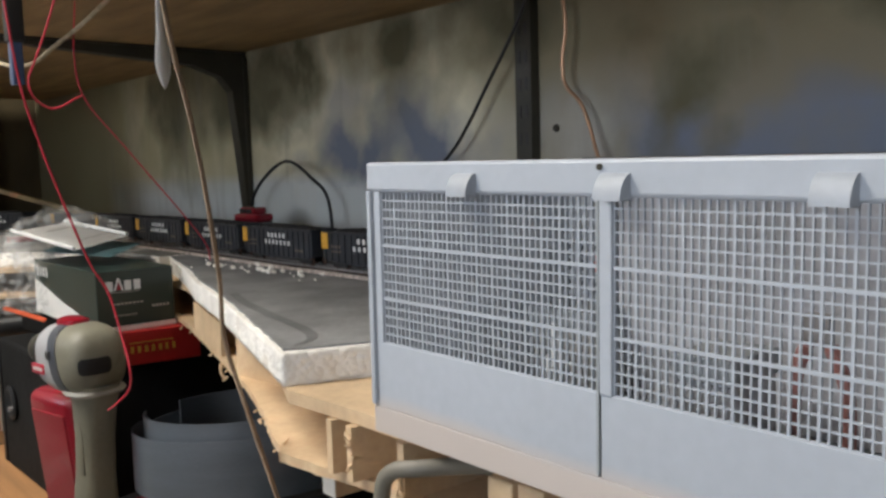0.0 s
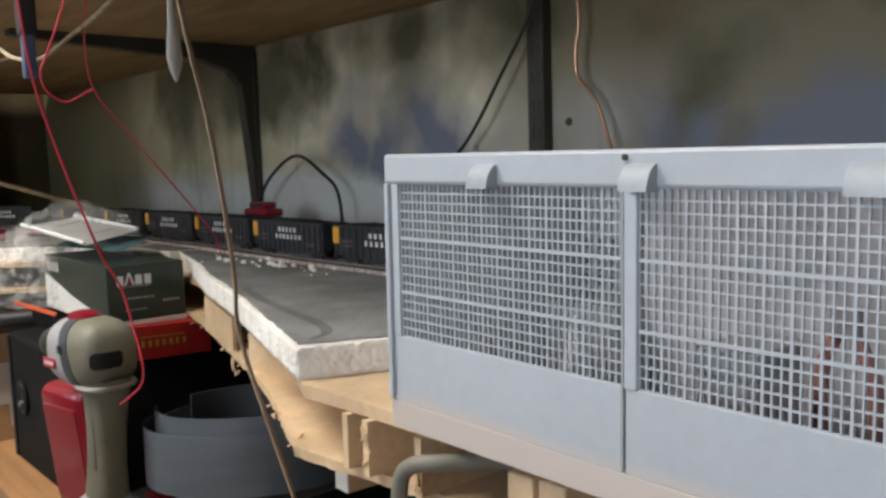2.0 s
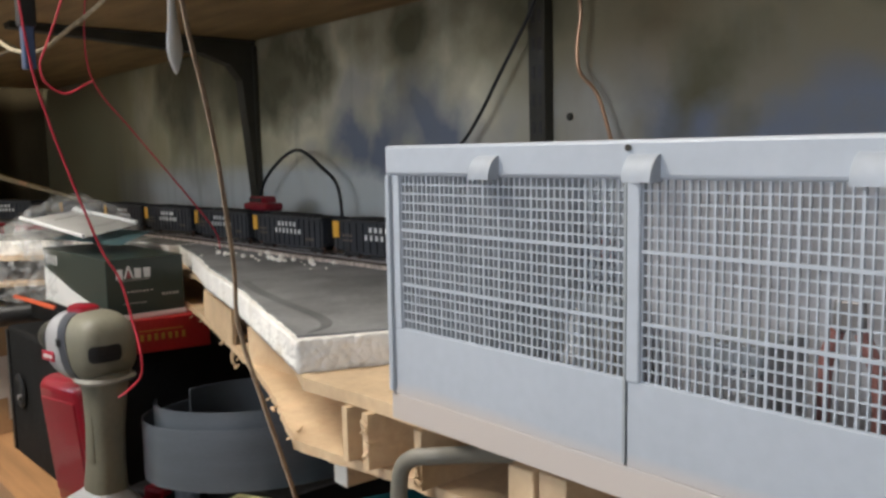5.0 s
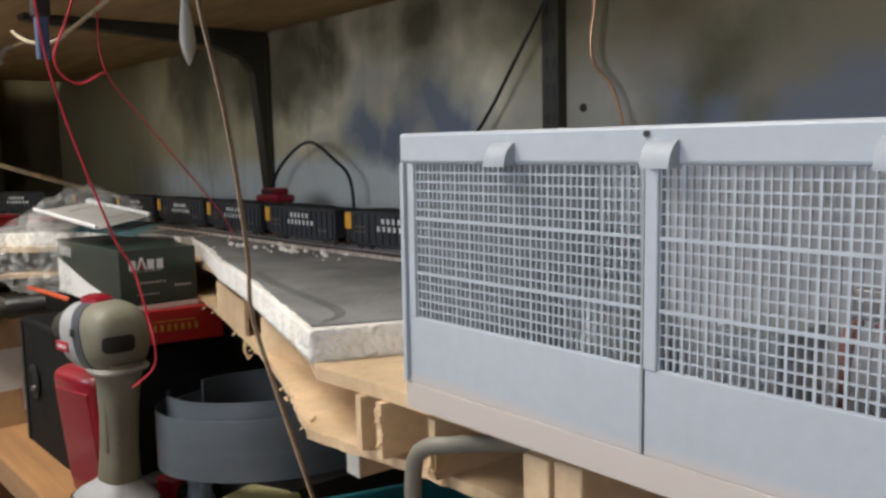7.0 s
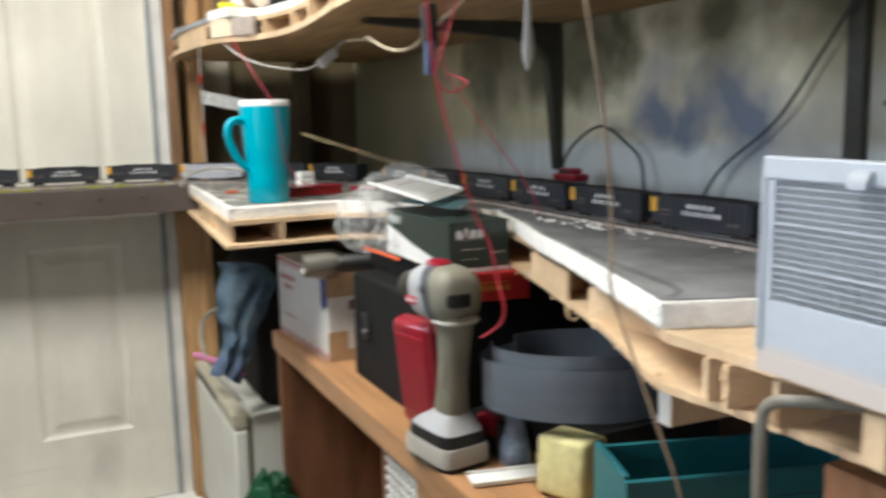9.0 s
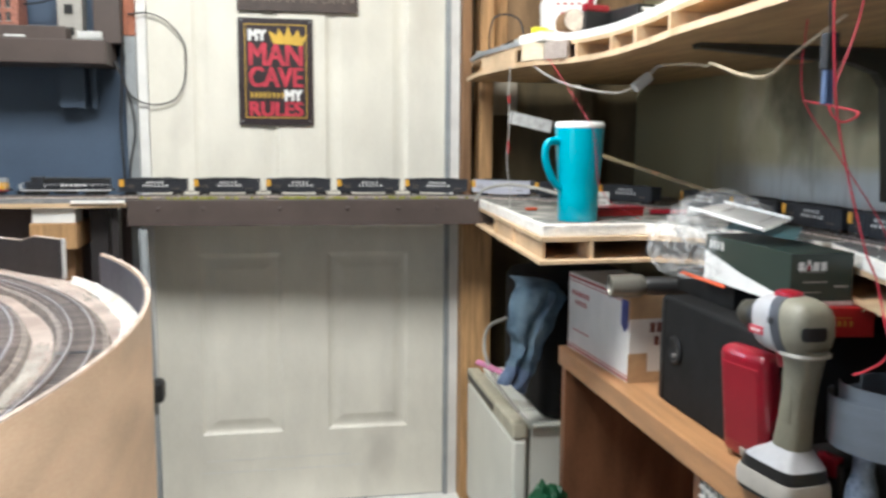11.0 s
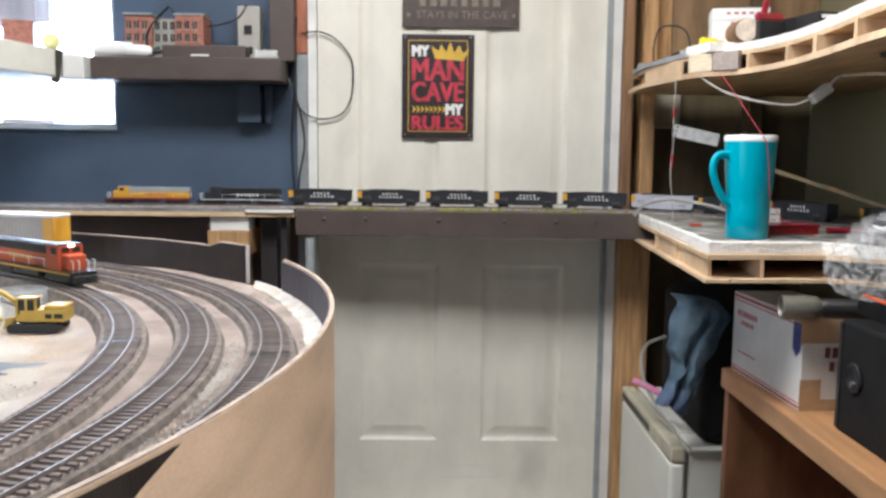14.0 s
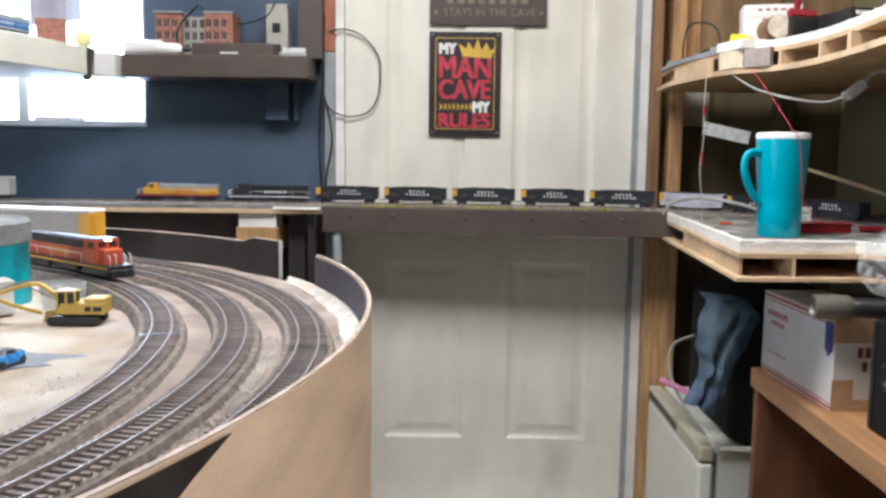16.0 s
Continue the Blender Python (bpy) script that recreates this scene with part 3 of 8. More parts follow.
structure("wall_panel_2", box(0.7915, 0.02, 1.345, 1.228, 0.0495, 2.4), material("panel_tan", (0.26, 0.165, 0.085), 0.7, var=0.3, scale=6, grain=(4, 4, 0.8)), "tan wooden panel on the wall above the shelf")


# ---- layout deck along the wall ----
def edge_line(points, step=0.02, jag=0.0, seed=1):
    """Resamples plan points; jag: ragged saw marks along the way."""
    rnd = random.Random(seed)
    out = []
    for (ax, ay), (bx, by) in zip(points, points[1:]):
        n = max(1, int(math.hypot(bx - ax, by - ay) / step))
        for i in range(n):
            t = i / n
            out.append((ax + (bx - ax) * t + rnd.uniform(-jag, jag), ay + (by - ay) * t + rnd.uniform(-jag, jag)))
    out.append(points[-1])
    return out


def curved(points, per=5):
    return [(v.x, v.y) for v in smooth_path([(x, y, 0) for x, y in points], per)]


LEDGE = [(0.655, -0.07), (0.632, -0.45), (0.598, -0.995), (0.83, -0.985)]
COVE = curved([(0.83, -0.985), (0.93, -1.06), (0.965, -1.22), (0.948, -1.42), (0.93, -1.5), (0.88, -1.67), (0.815, -1.868), (0.752, -2.02)])
FRONT = LEDGE[:-1] + COVE + [(0.754, -2.06), (0.761, -2.1), (0.765, -2.2), (0.768, -3.3)]
BACK = [(1.228, -3.3), (1.228, -0.05)]
deck = thing("train_deck", pose(0, 0, 0), "two-layer plywood layout deck with ragged sawn edges", "layout deck")
part("lower_ply", prism(edge_line(FRONT, 0.006, 0.0012, 3) + BACK, 0.8842, 0.891), M["plywood"], deck)
UP = [(0.665, -0.07), (0.64, -0.45), (0.606, -0.98), (0.83, -0.97)] + [(x + 0.008, y) for x, y in COVE[1:-1]] + [(0.754, -2.03), (0.757, -2.09), (0.757, -3.3)]
part("upper_ply", prism(edge_line(UP, 0.02, 0.0004, 5) + BACK, 0.926, 0.9345), M["plywood"], deck)
for skin in ([(0.92, -1.545), (0.897, -1.62), (0.868, -1.715)], [(0.84, -1.8), (0.845, -1.87), (0.848, -1.97), (0.852, -2.07)]):
    part("front_panel", ribbon(edge_line(skin, 0.01, 0.0004, 2), 0.8912, 0.9255, 0.004), M["plywood"], deck)
# torn fibres along the sawn edges
rnd = random.Random(17)
fib = []
for k in range(22):
    p = rnd.choice(COVE[10:])
    q = rnd.random()
    x, y, z = p[0] - 0.001 + rnd.uniform(-0.001, 0.002), p[1] + rnd.uniform(-0.02, 0.02), rnd.choice((0.8845, 0.886, 0.8935))
    r = rnd.uniform(0.0005, 0.0012)
    fib.append(tube([(x + 0.003, y, z), (x - 0.001, y + rnd.uniform(-0.003, 0.003), z + rnd.uniform(-0.004, 0.002)), (x - rnd.uniform(0.0, 0.0015), y + rnd.uniform(-0.003, 0.003), z - rnd.uniform(0.0, 0.003))], r, 4, 2))
for wx, wy in ((0.757, -2.078), (0.753, -2.1), (0.755, -2.147)):
    for k in range(9):
        z = rnd.uniform(0.896, 0.924)
        fib.append(tube([(wx + 0.004, wy, z), (wx - 0.002, wy + rnd.uniform(-0.003, 0.003), z + 0.001), (wx - rnd.uniform(0.001, 0.0025), wy + rnd.uniform(-0.005, 0.005), z - rnd.uniform(0, 0.003))], rnd.uniform(0.0007, 0.0015), 4, 2))
tagged(part("torn_fibre", merge(*fib), M["plywood"], deck), "", "", "", "stuff")
WEBS = [((0.752, -2.079), (0.86, -2.085)), ((0.752, -2.1), (0.88, -2.11)), ((0.754, -2.147), (0.9, -2.15)), ((0.9, -1.64), (1.0, -1.6)), ((0.885, -1.675), (1.0, -1.65)),
        ((0.93, -1.54), (1.05, -1.5)), ((0.71, -0.975), (0.71, -0.8)), ((0.625, -0.7), (0.72, -0.66)), ((0.635, -0.5), (0.75, -0.5)), ((0.76, -2.4), (0.9, -2.4)), ((0.618, -0.955), (0.647, -0.45))]
for a, b in WEBS:
    part("web", ribbon(edge_line([a, b], 0.01, 0.0006, 7), 0.8912, 0.9255, 0.006), M["plywood"], deck)
for i, (x, y) in enumerate(((0.93, -1.56), (0.862, -1.72), (0.93, -1.6))):
    part("splinter", tube([(x, y, 0.885), (x - 0.002, y - 0.004, 0.876), (x + 0.003, y - 0.005, 0.87)], 0.0016, 5, 2), M["plywood"], deck)

foam = thing("foam_board", pose(0, 0, 0), "white bead foam board painted grey on top, on the plywood deck", "foam board")


def foam_slab(name, pts, z0, z1, bead, seed):
    """A bead foam slab: bumpy broken sides under a painted top sheet."""
    rnd = random.Random(seed)
    line = edge_line(pts + pts[:1], 0.0036)[:-1]
    bm = bmesh.new()
    rows = []
    lv = 8
    for k in range(lv + 1):
        z = z0 + (z1 - z0) * k / lv
        row = []
        for x, y in line:
            j = bead if 0 < k < lv else bead * 0.5
            row.append(bm.verts.new((x + rnd.uniform(-j, j), y + rnd.uniform(-j, j), z + (rnd.uniform(-j, j) * 0.4 if 0 < k < lv else 0))))
        rows.append(row)
    n = len(line)
    for a, b in zip(rows, rows[1:]):
        for i in range(n):
            bm.faces.new((a[i], a[(i + 1) % n], b[(i + 1) % n], b[i]))
    bm.faces.new(rows[0][::-1])
    bm.faces.new(rows[-1])
    bmesh.ops.recalc_face_normals(bm, faces=bm.faces[:])
    ob = part(name, bm, M["foam_white"], foam)
    for p in ob.data.polygons:
        p.use_smooth = len(p.vertices) == 4
    return ob


MAIN = [(0.945, -1.468), (0.895, -1.6), (0.85, -1.75), (0.757, -2.018), (0.815, -2.042), (0.96, -2.09), (1.0, -2.2), (1.0, -3.25), (1.225, -3.25), (1.225, -1.3), (1.0, -1.3)]
foam_slab("slab", MAIN, 0.9345, 0.957, 0.0011, 11)
inset = [(0.951, -1.468), (0.9, -1.602), (0.855, -1.75), (0.763, -2.012), (0.815, -2.034), (0.96, -2.08), (1.005, -2.2), (1.005, -3.24), (1.224, -3.24), (1.224, -1.302), (1.0, -1.302)]
part("painted_top", prism(edge_line(inset + inset[:1], 0.012, 0.0012, 4)[:-1], 0.957, 0.9586), M["grey_paint"], foam, "dull grey painted top face")
LEDGEFOAM = [(0.66, -0.08), (0.645, -0.45), (0.612, -0.965), (0.83, -0.955), (0.94, -1.05), (0.985, -1.2), (0.985, -1.295), (1.225, -1.295), (1.225, -0.08)]
slab = foam_slab("slab", LEDGEFOAM, 0.9345, 0.958, 0.0012, 12)
edge2 = [(0.668, -0.085), (0.651, -0.45), (0.627, -0.86), (0.622, -0.95), (0.7, -0.948), (0.83, -0.944), (0.937, -1.055), (0.99, -1.2), (0.99, -1.29), (1.22, -1.29), (1.22, -0.085)]
part("painted_top", prism(edge_line(edge2 + edge2[:1], 0.012, 0.003, 6)[:-1], 0.958, 0.9594), material("scuffed_paint", (0.15, 0.145, 0.13), 0.8, var=0.4, scale=45, bump=0.6, stain=(0.36, 0.34, 0.3), stain_at=0.56), foam, "scuffed grey painted top face")
stroke = smooth_path([(0.87, -1.74, 0), (0.849, -1.8, 0), (0.83, -1.877, 0), (0.812, -1.96, 0), (0.797, -1.995, 0), (0.778, -2.008, 0)], 5)
part("dark_stroke", prism([(p.x + 0.005, p.y) for p in stroke] + [(p.x - 0.005, p.y) for p in stroke[::-1]], 0.9587, 0.9589), material("grey_stain", (0.12, 0.12, 0.12), 0.7, var=0.3), foam, "dark curved paint stroke")
rnd = random.Random(5)
bm = bmesh.new()
for k in range(46):
    x, y = (1.0 + rnd.gauss(0, 0.02), rnd.uniform(-1.95, -1.35)) if k < 15 else (0.985 + rnd.gauss(0, 0.02), -1.62 + rnd.gauss(0, 0.06))
    r = rnd.uniform(0.0012, 0.0042)
    bmesh.ops.create_icosphere(bm, subdivisions=1, radius=r, matrix=Matrix.Translation((x, y, 0.9586 + r * 0.6)) @ Matrix.Diagonal((1, 1.2, 0.8, 1)))
tagged(part("foam_crumbs", bm, M["foam_white"]), "loose white foam crumbs beside the track", "crumbs", "", "stuff")


# ---- track on the deck, bridge and shelf ----
def at_length(line, s):
    """Place and direction s metres along a list of plan points."""
    for a, b in zip(line, line[1:]):
        d = (Vector(b) - Vector(a))
        if s <= d.length or b == line[-1]:
            u = d.normalized()
            return Vector(a) + u * s, u
        s -= d.length


def line_length(line):
    return sum((Vector(b) - Vector(a)).length for a, b in zip(line, line[1:]))


TRAIN = [(-2.3, -0.13), (-1.4, -0.13), (-0.6, -0.115), (0.1, -0.12), (0.45, -0.14)] + curved([(0.5, -0.145), (0.66, -0.2), (0.82, -0.33), (0.95, -0.49), (1.03, -0.72), (1.05, -1.0)], 6)[1:] + [(1.046, -1.3), (1.032, -1.6), (1.03, -2.2), (1.03, -3.1)]


def rail_line(line, off, z, s0, s1, width=0.0011, high=0.0024, step=0.02):
    pts = []
    n = max(2, int((s1 - s0) / step))
    for i in range(n + 1):
        p, u = at_length(line, s0 + (s1 - s0) * i / n)
        pts.append((p.x - u.y * off, p.y + u.x * off))
    return ribbon(pts, z, z + high, width)


def cross_ties(line, z, s0, s1, pitch=0.0072, half=0.0145, w=0.0028):
    bm = bmesh.new()
    s = s0
    while s < s1:
        p, u = at_length(line, s)
        n = Vector((-u.y, u.x))
        vs = []
        for zz in (z, z + 0.0018):
            for a, c in ((-1, -1), (1, -1), (1, 1), (-1, 1)):
                q = p + n * half * a + u * w / 2 * c
                vs.append(bm.verts.new((q.x, q.y, zz)))
        for f in ((0, 1, 2, 3), (4, 5, 6, 7), (0, 1, 5, 4), (1, 2, 6, 5), (2, 3, 7, 6), (3, 0, 4, 7)):
            bm.faces.new([vs[i] for i in f])
        s += pitch
    bmesh.ops.recalc_face_normals(bm, faces=bm.faces[:])
    return bm


TL = line_length(TRAIN)
upper = thing("railway_track", pose(0, 0, 0), "model railway track with black ties along the wall deck and bridge", "track")
part("roadbed", ribbon([at_length(TRAIN, TL * i / 160)[0].to_tuple() for i in range(161)], 0.9585, 0.9622, 0.036), M["ballast"], upper)
ties = part("tie_strip", cross_ties(TRAIN, 0.9622, 0.05, TL - 0.05), M["tie_plastic"], upper)
tagged(ties, "", "", "", "stuff")
for off in (-0.00825, 0.00825):
    part("rail", rail_line(TRAIN, off, 0.964, 0.02, TL - 0.02), M["rail"], upper)

# ---- train ----
WHITE = M["white_ink"]


def bars(x0, x1, y, z, n, h, skip=0.3, seed=1, side=-1):
    """A row of upright bars that stand for lettering on a car side."""
    rnd = random.Random(seed)
    w = (x1 - x0) / n
    out = []
    for i in range(n):
        a = x0 + w * i
        out.append(box(a, y - 0.0002, z - h / 2, a + w * (1 - skip) * rnd.uniform(0.75, 1.0), y + 0.0002, z + h / 2))
    return merge(*out)


def truck(parent, x):
    """A two-axle truck: side frames and four wheels."""
    t = part("truck", merge(box(x - 0.014, -0.0125, 0.003, x + 0.014, -0.0105, 0.0075), box(x - 0.014, 0.0105, 0.003, x + 0.014, 0.0125, 0.0075), box(x - 0.004, -0.012, 0.004, x + 0.004, 0.012, 0.009)), M["black_plastic"], parent)
    for dx in (-0.0095, 0.0095):
        for y in (-0.0082, 0.0082):
            part("wheel", turned(cyl(0.0052, -0.001, 0.001, 16), pose(x + dx, y, 0.0054, 90)), M["rail_side"], t)
    return t


def hopper(mat, endmat, label, name="hopper_car", heap=True):
    """A coal hopper car, 0.178 m long, wheels on z = 0."""
    ob = thing(name, pose(0, 0, 0), label, "model train car", "coal train cars")
    L, W = 0.0875, 0.0175
    bm = bmesh.new()
    prof = [(-L, 0.014), (-L + 0.004, 0.0105), (-0.045, 0.0085), (-0.03, 0.007), (0.03, 0.007), (0.045, 0.0085), (L - 0.004, 0.0105), (L, 0.014), (L, 0.043), (-L, 0.043)]
    fr = [bm.verts.new((x, -W, z)) for x, z in prof]
    bk = [bm.verts.new((x, W, z)) for x, z in prof]
    bm.faces.new(fr)
    bm.faces.new(bk[::-1])
    for i in range(len(prof)):
        bm.faces.new((fr[i], bk[i], bk[(i + 1) % len(prof)], fr[(i + 1) % len(prof)]))
    bmesh.ops.recalc_face_normals(bm, faces=bm.faces[:])
    part("body", bm, mat, ob)
    ribs = [box(x - 0.0008, s * W - (0.0013 if s < 0 else 0), 0.0095, x + 0.0008, s * W + (0.0013 if s > 0 else 0), 0.0425) for x in [(-L + 0.006) + i * (2 * L - 0.012) / 13 for i in range(14)] for s in (-1, 1)]
    tagged(part("rib_work", merge(*ribs), mat, ob), "", "", "", "stuff")
    part("top_chord", merge(box(-L, -W - 0.0016, 0.0415, L, -W, 0.0445), box(-L, W, 0.0415, L, W + 0.0016, 0.0445), box(-L - 0.001, -W, 0.0415, -L, W, 0.0445), box(L, -W, 0.0415, L + 0.001, W, 0.0445)), mat, ob)
    if heap:
        bm = bmesh.new()
        rnd = random.Random(3)
        rows = [[bm.verts.new((-L + 0.003 + (2 * L - 0.006) * i / 24, -W + 0.0005 + (2 * W - 0.001) * j / 6, 0.042 + 0.0055 * math.sin(math.pi * min(max(j / 6, 0.04), 0.96)) * min(1, 5 * min(i, 24 - i) / 24) + rnd.uniform(-0.0006, 0.0006))) for j in range(7)] for i in range(25)]
        for a, b in zip(rows, rows[1:]):
            for j in range(6):
                bm.faces.new((a[j], b[j], b[j + 1], a[j + 1]))
        part("coal_load", bm, M["coal"], ob, "heaped black coal load")
    part("end_panel", box(-L - 0.0004, -W - 0.0018, 0.024, -L + 0.012, -W - 0.0012, 0.0425), endmat, ob)
    part("lettering", merge(bars(-0.018, 0.03, -W - 0.0016, 0.0348, 5, 0.0056, 0.5, 2), bars(-0.026, 0.042, -W - 0.0016, 0.0262, 7, 0.0056, 0.5, 4)), WHITE, ob)
    tagged(part("small_lettering", merge(bars(-0.068, -0.048, -W - 0.0016, 0.027, 3, 0.0028, 0.4, 6), bars(-0.068, -0.048, -W - 0.0016, 0.0215, 3, 0.002, 0.3, 7), bars(0.05, 0.072, -W - 0.0016, 0.0185, 3, 0.003, 0.4, 8)), M["tan_ink"], ob), "", "", "", "stuff")
    for x in (-0.062, 0.062):
        truck(ob, x)
    part("coupler", box(-L - 0.0085, -0.0015, 0.008, -L, 0.0015, 0.011), M["rail_side"], ob)
    part("coupler", box(L, -0.0015, 0.008, L + 0.0085, 0.0015, 0.011), M["rail_side"], ob)
    for sx in (-1, 1):
        part("end_ladder", merge(*[box(sx * L - (0.0014 if sx < 0 else -0.0004), -0.012, z, sx * L + (0.0004 if sx < 0 else 0.0014), -0.004, z + 0.0007) for z in (0.016, 0.021, 0.026, 0.031, 0.036)]), mat, ob)
    return ob


def locomotive(name, hood, band, roof, label, stripe):
    """A road diesel, 0.246 m long, nose towards -x, wheels on z = 0."""
    ob = thing(name, pose(0, 0, 0), label, "model locomotive")
    part("underframe", box(-0.115, -0.017, 0.0125, 0.12, 0.017, 0.017), M["black_plastic"], ob)
    part("long_hood", box(-0.055, -0.0115, 0.017, 0.112, 0.0115, 0.045, 0.0012), hood, ob)
    part("cab", merge(box(-0.085, -0.0165, 0.017, -0.055, 0.0165, 0.0485, 0.0015), box(-0.1, -0.0125, 0.017, -0.085, 0.0125, 0.037, 0.002)), hood, ob)
    part("cab_windows", merge(box(-0.0855, -0.012, 0.039, -0.0848, -0.002, 0.0455), box(-0.0855, 0.002, 0.039, -0.0848, 0.012, 0.0455), box(-0.08, -0.0168, 0.037, -0.068, -0.0163, 0.045), box(-0.08, 0.0163, 0.037, -0.068, 0.0168, 0.045)), M["black_plastic"], ob)
    tagged(part("roof_gear", merge(*[turned(cyl(0.008, 0, 0.002, 20), pose(x, 0, 0.0448)) for x in (0.055, 0.075, 0.095)], box(-0.05, -0.009, 0.0445, 0.04, 0.009, 0.0475, 0.001), box(-0.085, -0.016, 0.0482, -0.054, 0.016, 0.0495)), roof, ob), "", "", "", "stuff")
    part("side_stripe", merge(box(-0.112, -0.0176, 0.0132, 0.118, -0.0171, 0.0155), box(-0.112, 0.0171, 0.0132, 0.118, 0.0176, 0.0155)), stripe, ob)
    tagged(part("side_lettering", merge(bars(-0.01, 0.055, -0.0123, 0.0275, 6, 0.006, 0.3, 9), bars(-0.01, 0.055, 0.0119, 0.0275, 6, 0.006, 0.3, 9)), band, ob), "", "", "", "stuff")
    part("hood_top", box(-0.0545, -0.0124, 0.0345, 0.1127, 0.0124, 0.0459, 0.0012), roof, ob)
    tagged(part("hood_door_work", merge(*[box(x, -0.0121, 0.02, x + 0.0085, -0.0113, 0.041) for x in [-0.05 + 0.0108 * i for i in range(15)]]), hood, ob), "", "", "", "stuff")
    part("fuel_tank", box(-0.03, -0.014, 0.004, 0.03, 0.014, 0.0125, 0.002), M["black_plastic"], ob)
    for x in (-0.075, 0.075):
        t = part("truck", merge(box(x - 0.03, -0.0135, 0.003, x + 0.03, -0.011, 0.011, 0.001), box(x - 0.03, 0.011, 0.003, x + 0.03, 0.0135, 0.011, 0.001)), M["black_plastic"], ob)
        for dx in (-0.02, 0, 0.02):
            for y in (-0.0085, 0.0085):
                part("wheel", turned(cyl(0.006, -0.0012, 0.0012, 16), pose(x + dx, y, 0.0062, 90)), M["rail_side"], t)
    rails = []
    for y in (-0.0165, 0.0165):
        rails.append(tube([(-0.05, y, 0.029), (0.03, y, 0.029), (0.112, y, 0.029)], 0.0005, 5, 1))
        rails += [tube([(x, y, 0.017), (x, y, 0.029)], 0.0004, 5, 0) for x in (-0.05, -0.01, 0.03, 0.07, 0.112)]
    for y in (-0.014, -0.006, 0.006, 0.014):
        rails.append(tube([(-0.114, y, 0.014), (-0.115, y, 0.03), (-0.109, y, 0.031)], 0.0006, 5, 3))
    part("handrails", merge(*rails), WHITE, ob)
    part("pilot", merge(box(-0.121, -0.015, 0.003, -0.114, 0.015, 0.0125, 0.001), box(-0.128, -0.002, 0.008, -0.12, 0.002, 0.012)), M["black_plastic"], ob)
    part("headlight", merge(turned(cyl(0.0016, 0, 0.001, 12), pose(-0.086, -0.0022, 0.0475, 0, -90)), turned(cyl(0.0016, 0, 0.001, 12), pose(-0.086, 0.0022, 0.0475, 0, -90))), glow("headlight", (1.0, 0.85, 0.55), 6.0) if "headlight" not in bpy.data.materials else bpy.data.materials["headlight"], ob)
    return ob


def on_track(line, s, z):
    """The pose of a car whose left end lies towards the line's start."""
    p, u = at_length(line, s)
    return Matrix.Translation((p.x, p.y, z)) @ Matrix.Rotation(math.atan2(u.y, u.x), 4, "Z")


RAILTOP = 0.9655
S0 = (Vector((-0.83, -0.125)) - Vector((-2.3, -0.13))).length
up_loco = locomotive("diesel_locomotive", M["loco_yellow"], M["red_letter"], M["grey_strip"], "yellow model diesel with grey roof on the wall shelf track", M["red_letter"])
up_loco.matrix_world = on_track(TRAIN, S0 + 0.123, RAILTOP)
ns_loco = locomotive("diesel_locomotive", M["car_black"], M["white_ink"], M["black_plastic"], "black model diesel with white markings on the shelf track", M["white_ink"])
ns_loco.matrix_world = on_track(TRAIN, S0 + 0.381, RAILTOP)
black_car = hopper(M["car_black"], M["loco_yellow"], "black model coal hopper with a yellow end panel on the track")
silver_car = hopper(M["car_silver"], M["loco_yellow"], "silver model coal hopper with a dark coal load on the track")
orange_end = hopper(M["car_black"], M["loco_orange"], "black model coal hopper with an orange end panel on the track")
s, k = S0 + 0.516 + 0.09, 0
while s < TL - 0.1:
    src = silver_car if k == 5 else orange_end if k == 15 else black_car
    if src.get("used"):
        copy_thing(src, on_track(TRAIN, s, RAILTOP))
    else:
        src.matrix_world = on_track(TRAIN, s, RAILTOP)
        src["used"] = 1
    s, k = s + (0.2865 if k == 7 else 0.1935), k + 1
for src in (black_car, silver_car, orange_end):
    for o in bpy.data.objects:
        if "used" in o:
            del o["used"]

# ---- bridge across the door ----
bridge = thing("lift_bridge", pose(0, 0, 0), "brown painted wooden lift bridge across the door", "bridge")
part("beam", prism([(-0.283, -0.2), (0.705, -0.245), (0.705, -0.2), (-0.283, -0.16)], 0.888, 0.958, 0.002), M["brown_paint"], bridge)
part("bridge_top", prism([(-0.283, -0.199), (0.705, -0.244), (0.69, -0.07), (-0.283, -0.06)], 0.9452, 0.9582), M["brown_paint"], bridge)
for x in (-0.205, -0.09, 0.11, 0.29, 0.43, 0.535, 0.66):
    y = -0.2 - 0.045 * (x + 0.283) / 0.988
    part("bolt", turned(lathe([(0, 0), (0.0062, 0), (0.0058, 0.002), (0.003, 0.0035), (0, 0.0037)], 12), pose(x, y, 0.934, 90)), M["brown_paint"], bridge, "", True)
rnd = random.Random(8)
bm = bmesh.new()
for i in range(130):
    x = rnd.choice([rnd.gauss(0.45, 0.09), rnd.gauss(0.22, 0.06), rnd.gauss(-0.1, 0.05)])
    x = min(max(x, -0.27), 0.69)
    y = -0.2 - 0.045 * (x + 0.283) / 0.988 + rnd.uniform(0.004, 0.03)
    r = rnd.uniform(0.002, 0.0058)
    bmesh.ops.create_icosphere(bm, subdivisions=1, radius=r, matrix=Matrix.Translation((x, y, 0.9582 + r * 0.5)))
tagged(part("moss_scatter", bm, M["moss"]), "loose yellow-green scenery moss on the bridge", "scenery moss", "", "stuff")


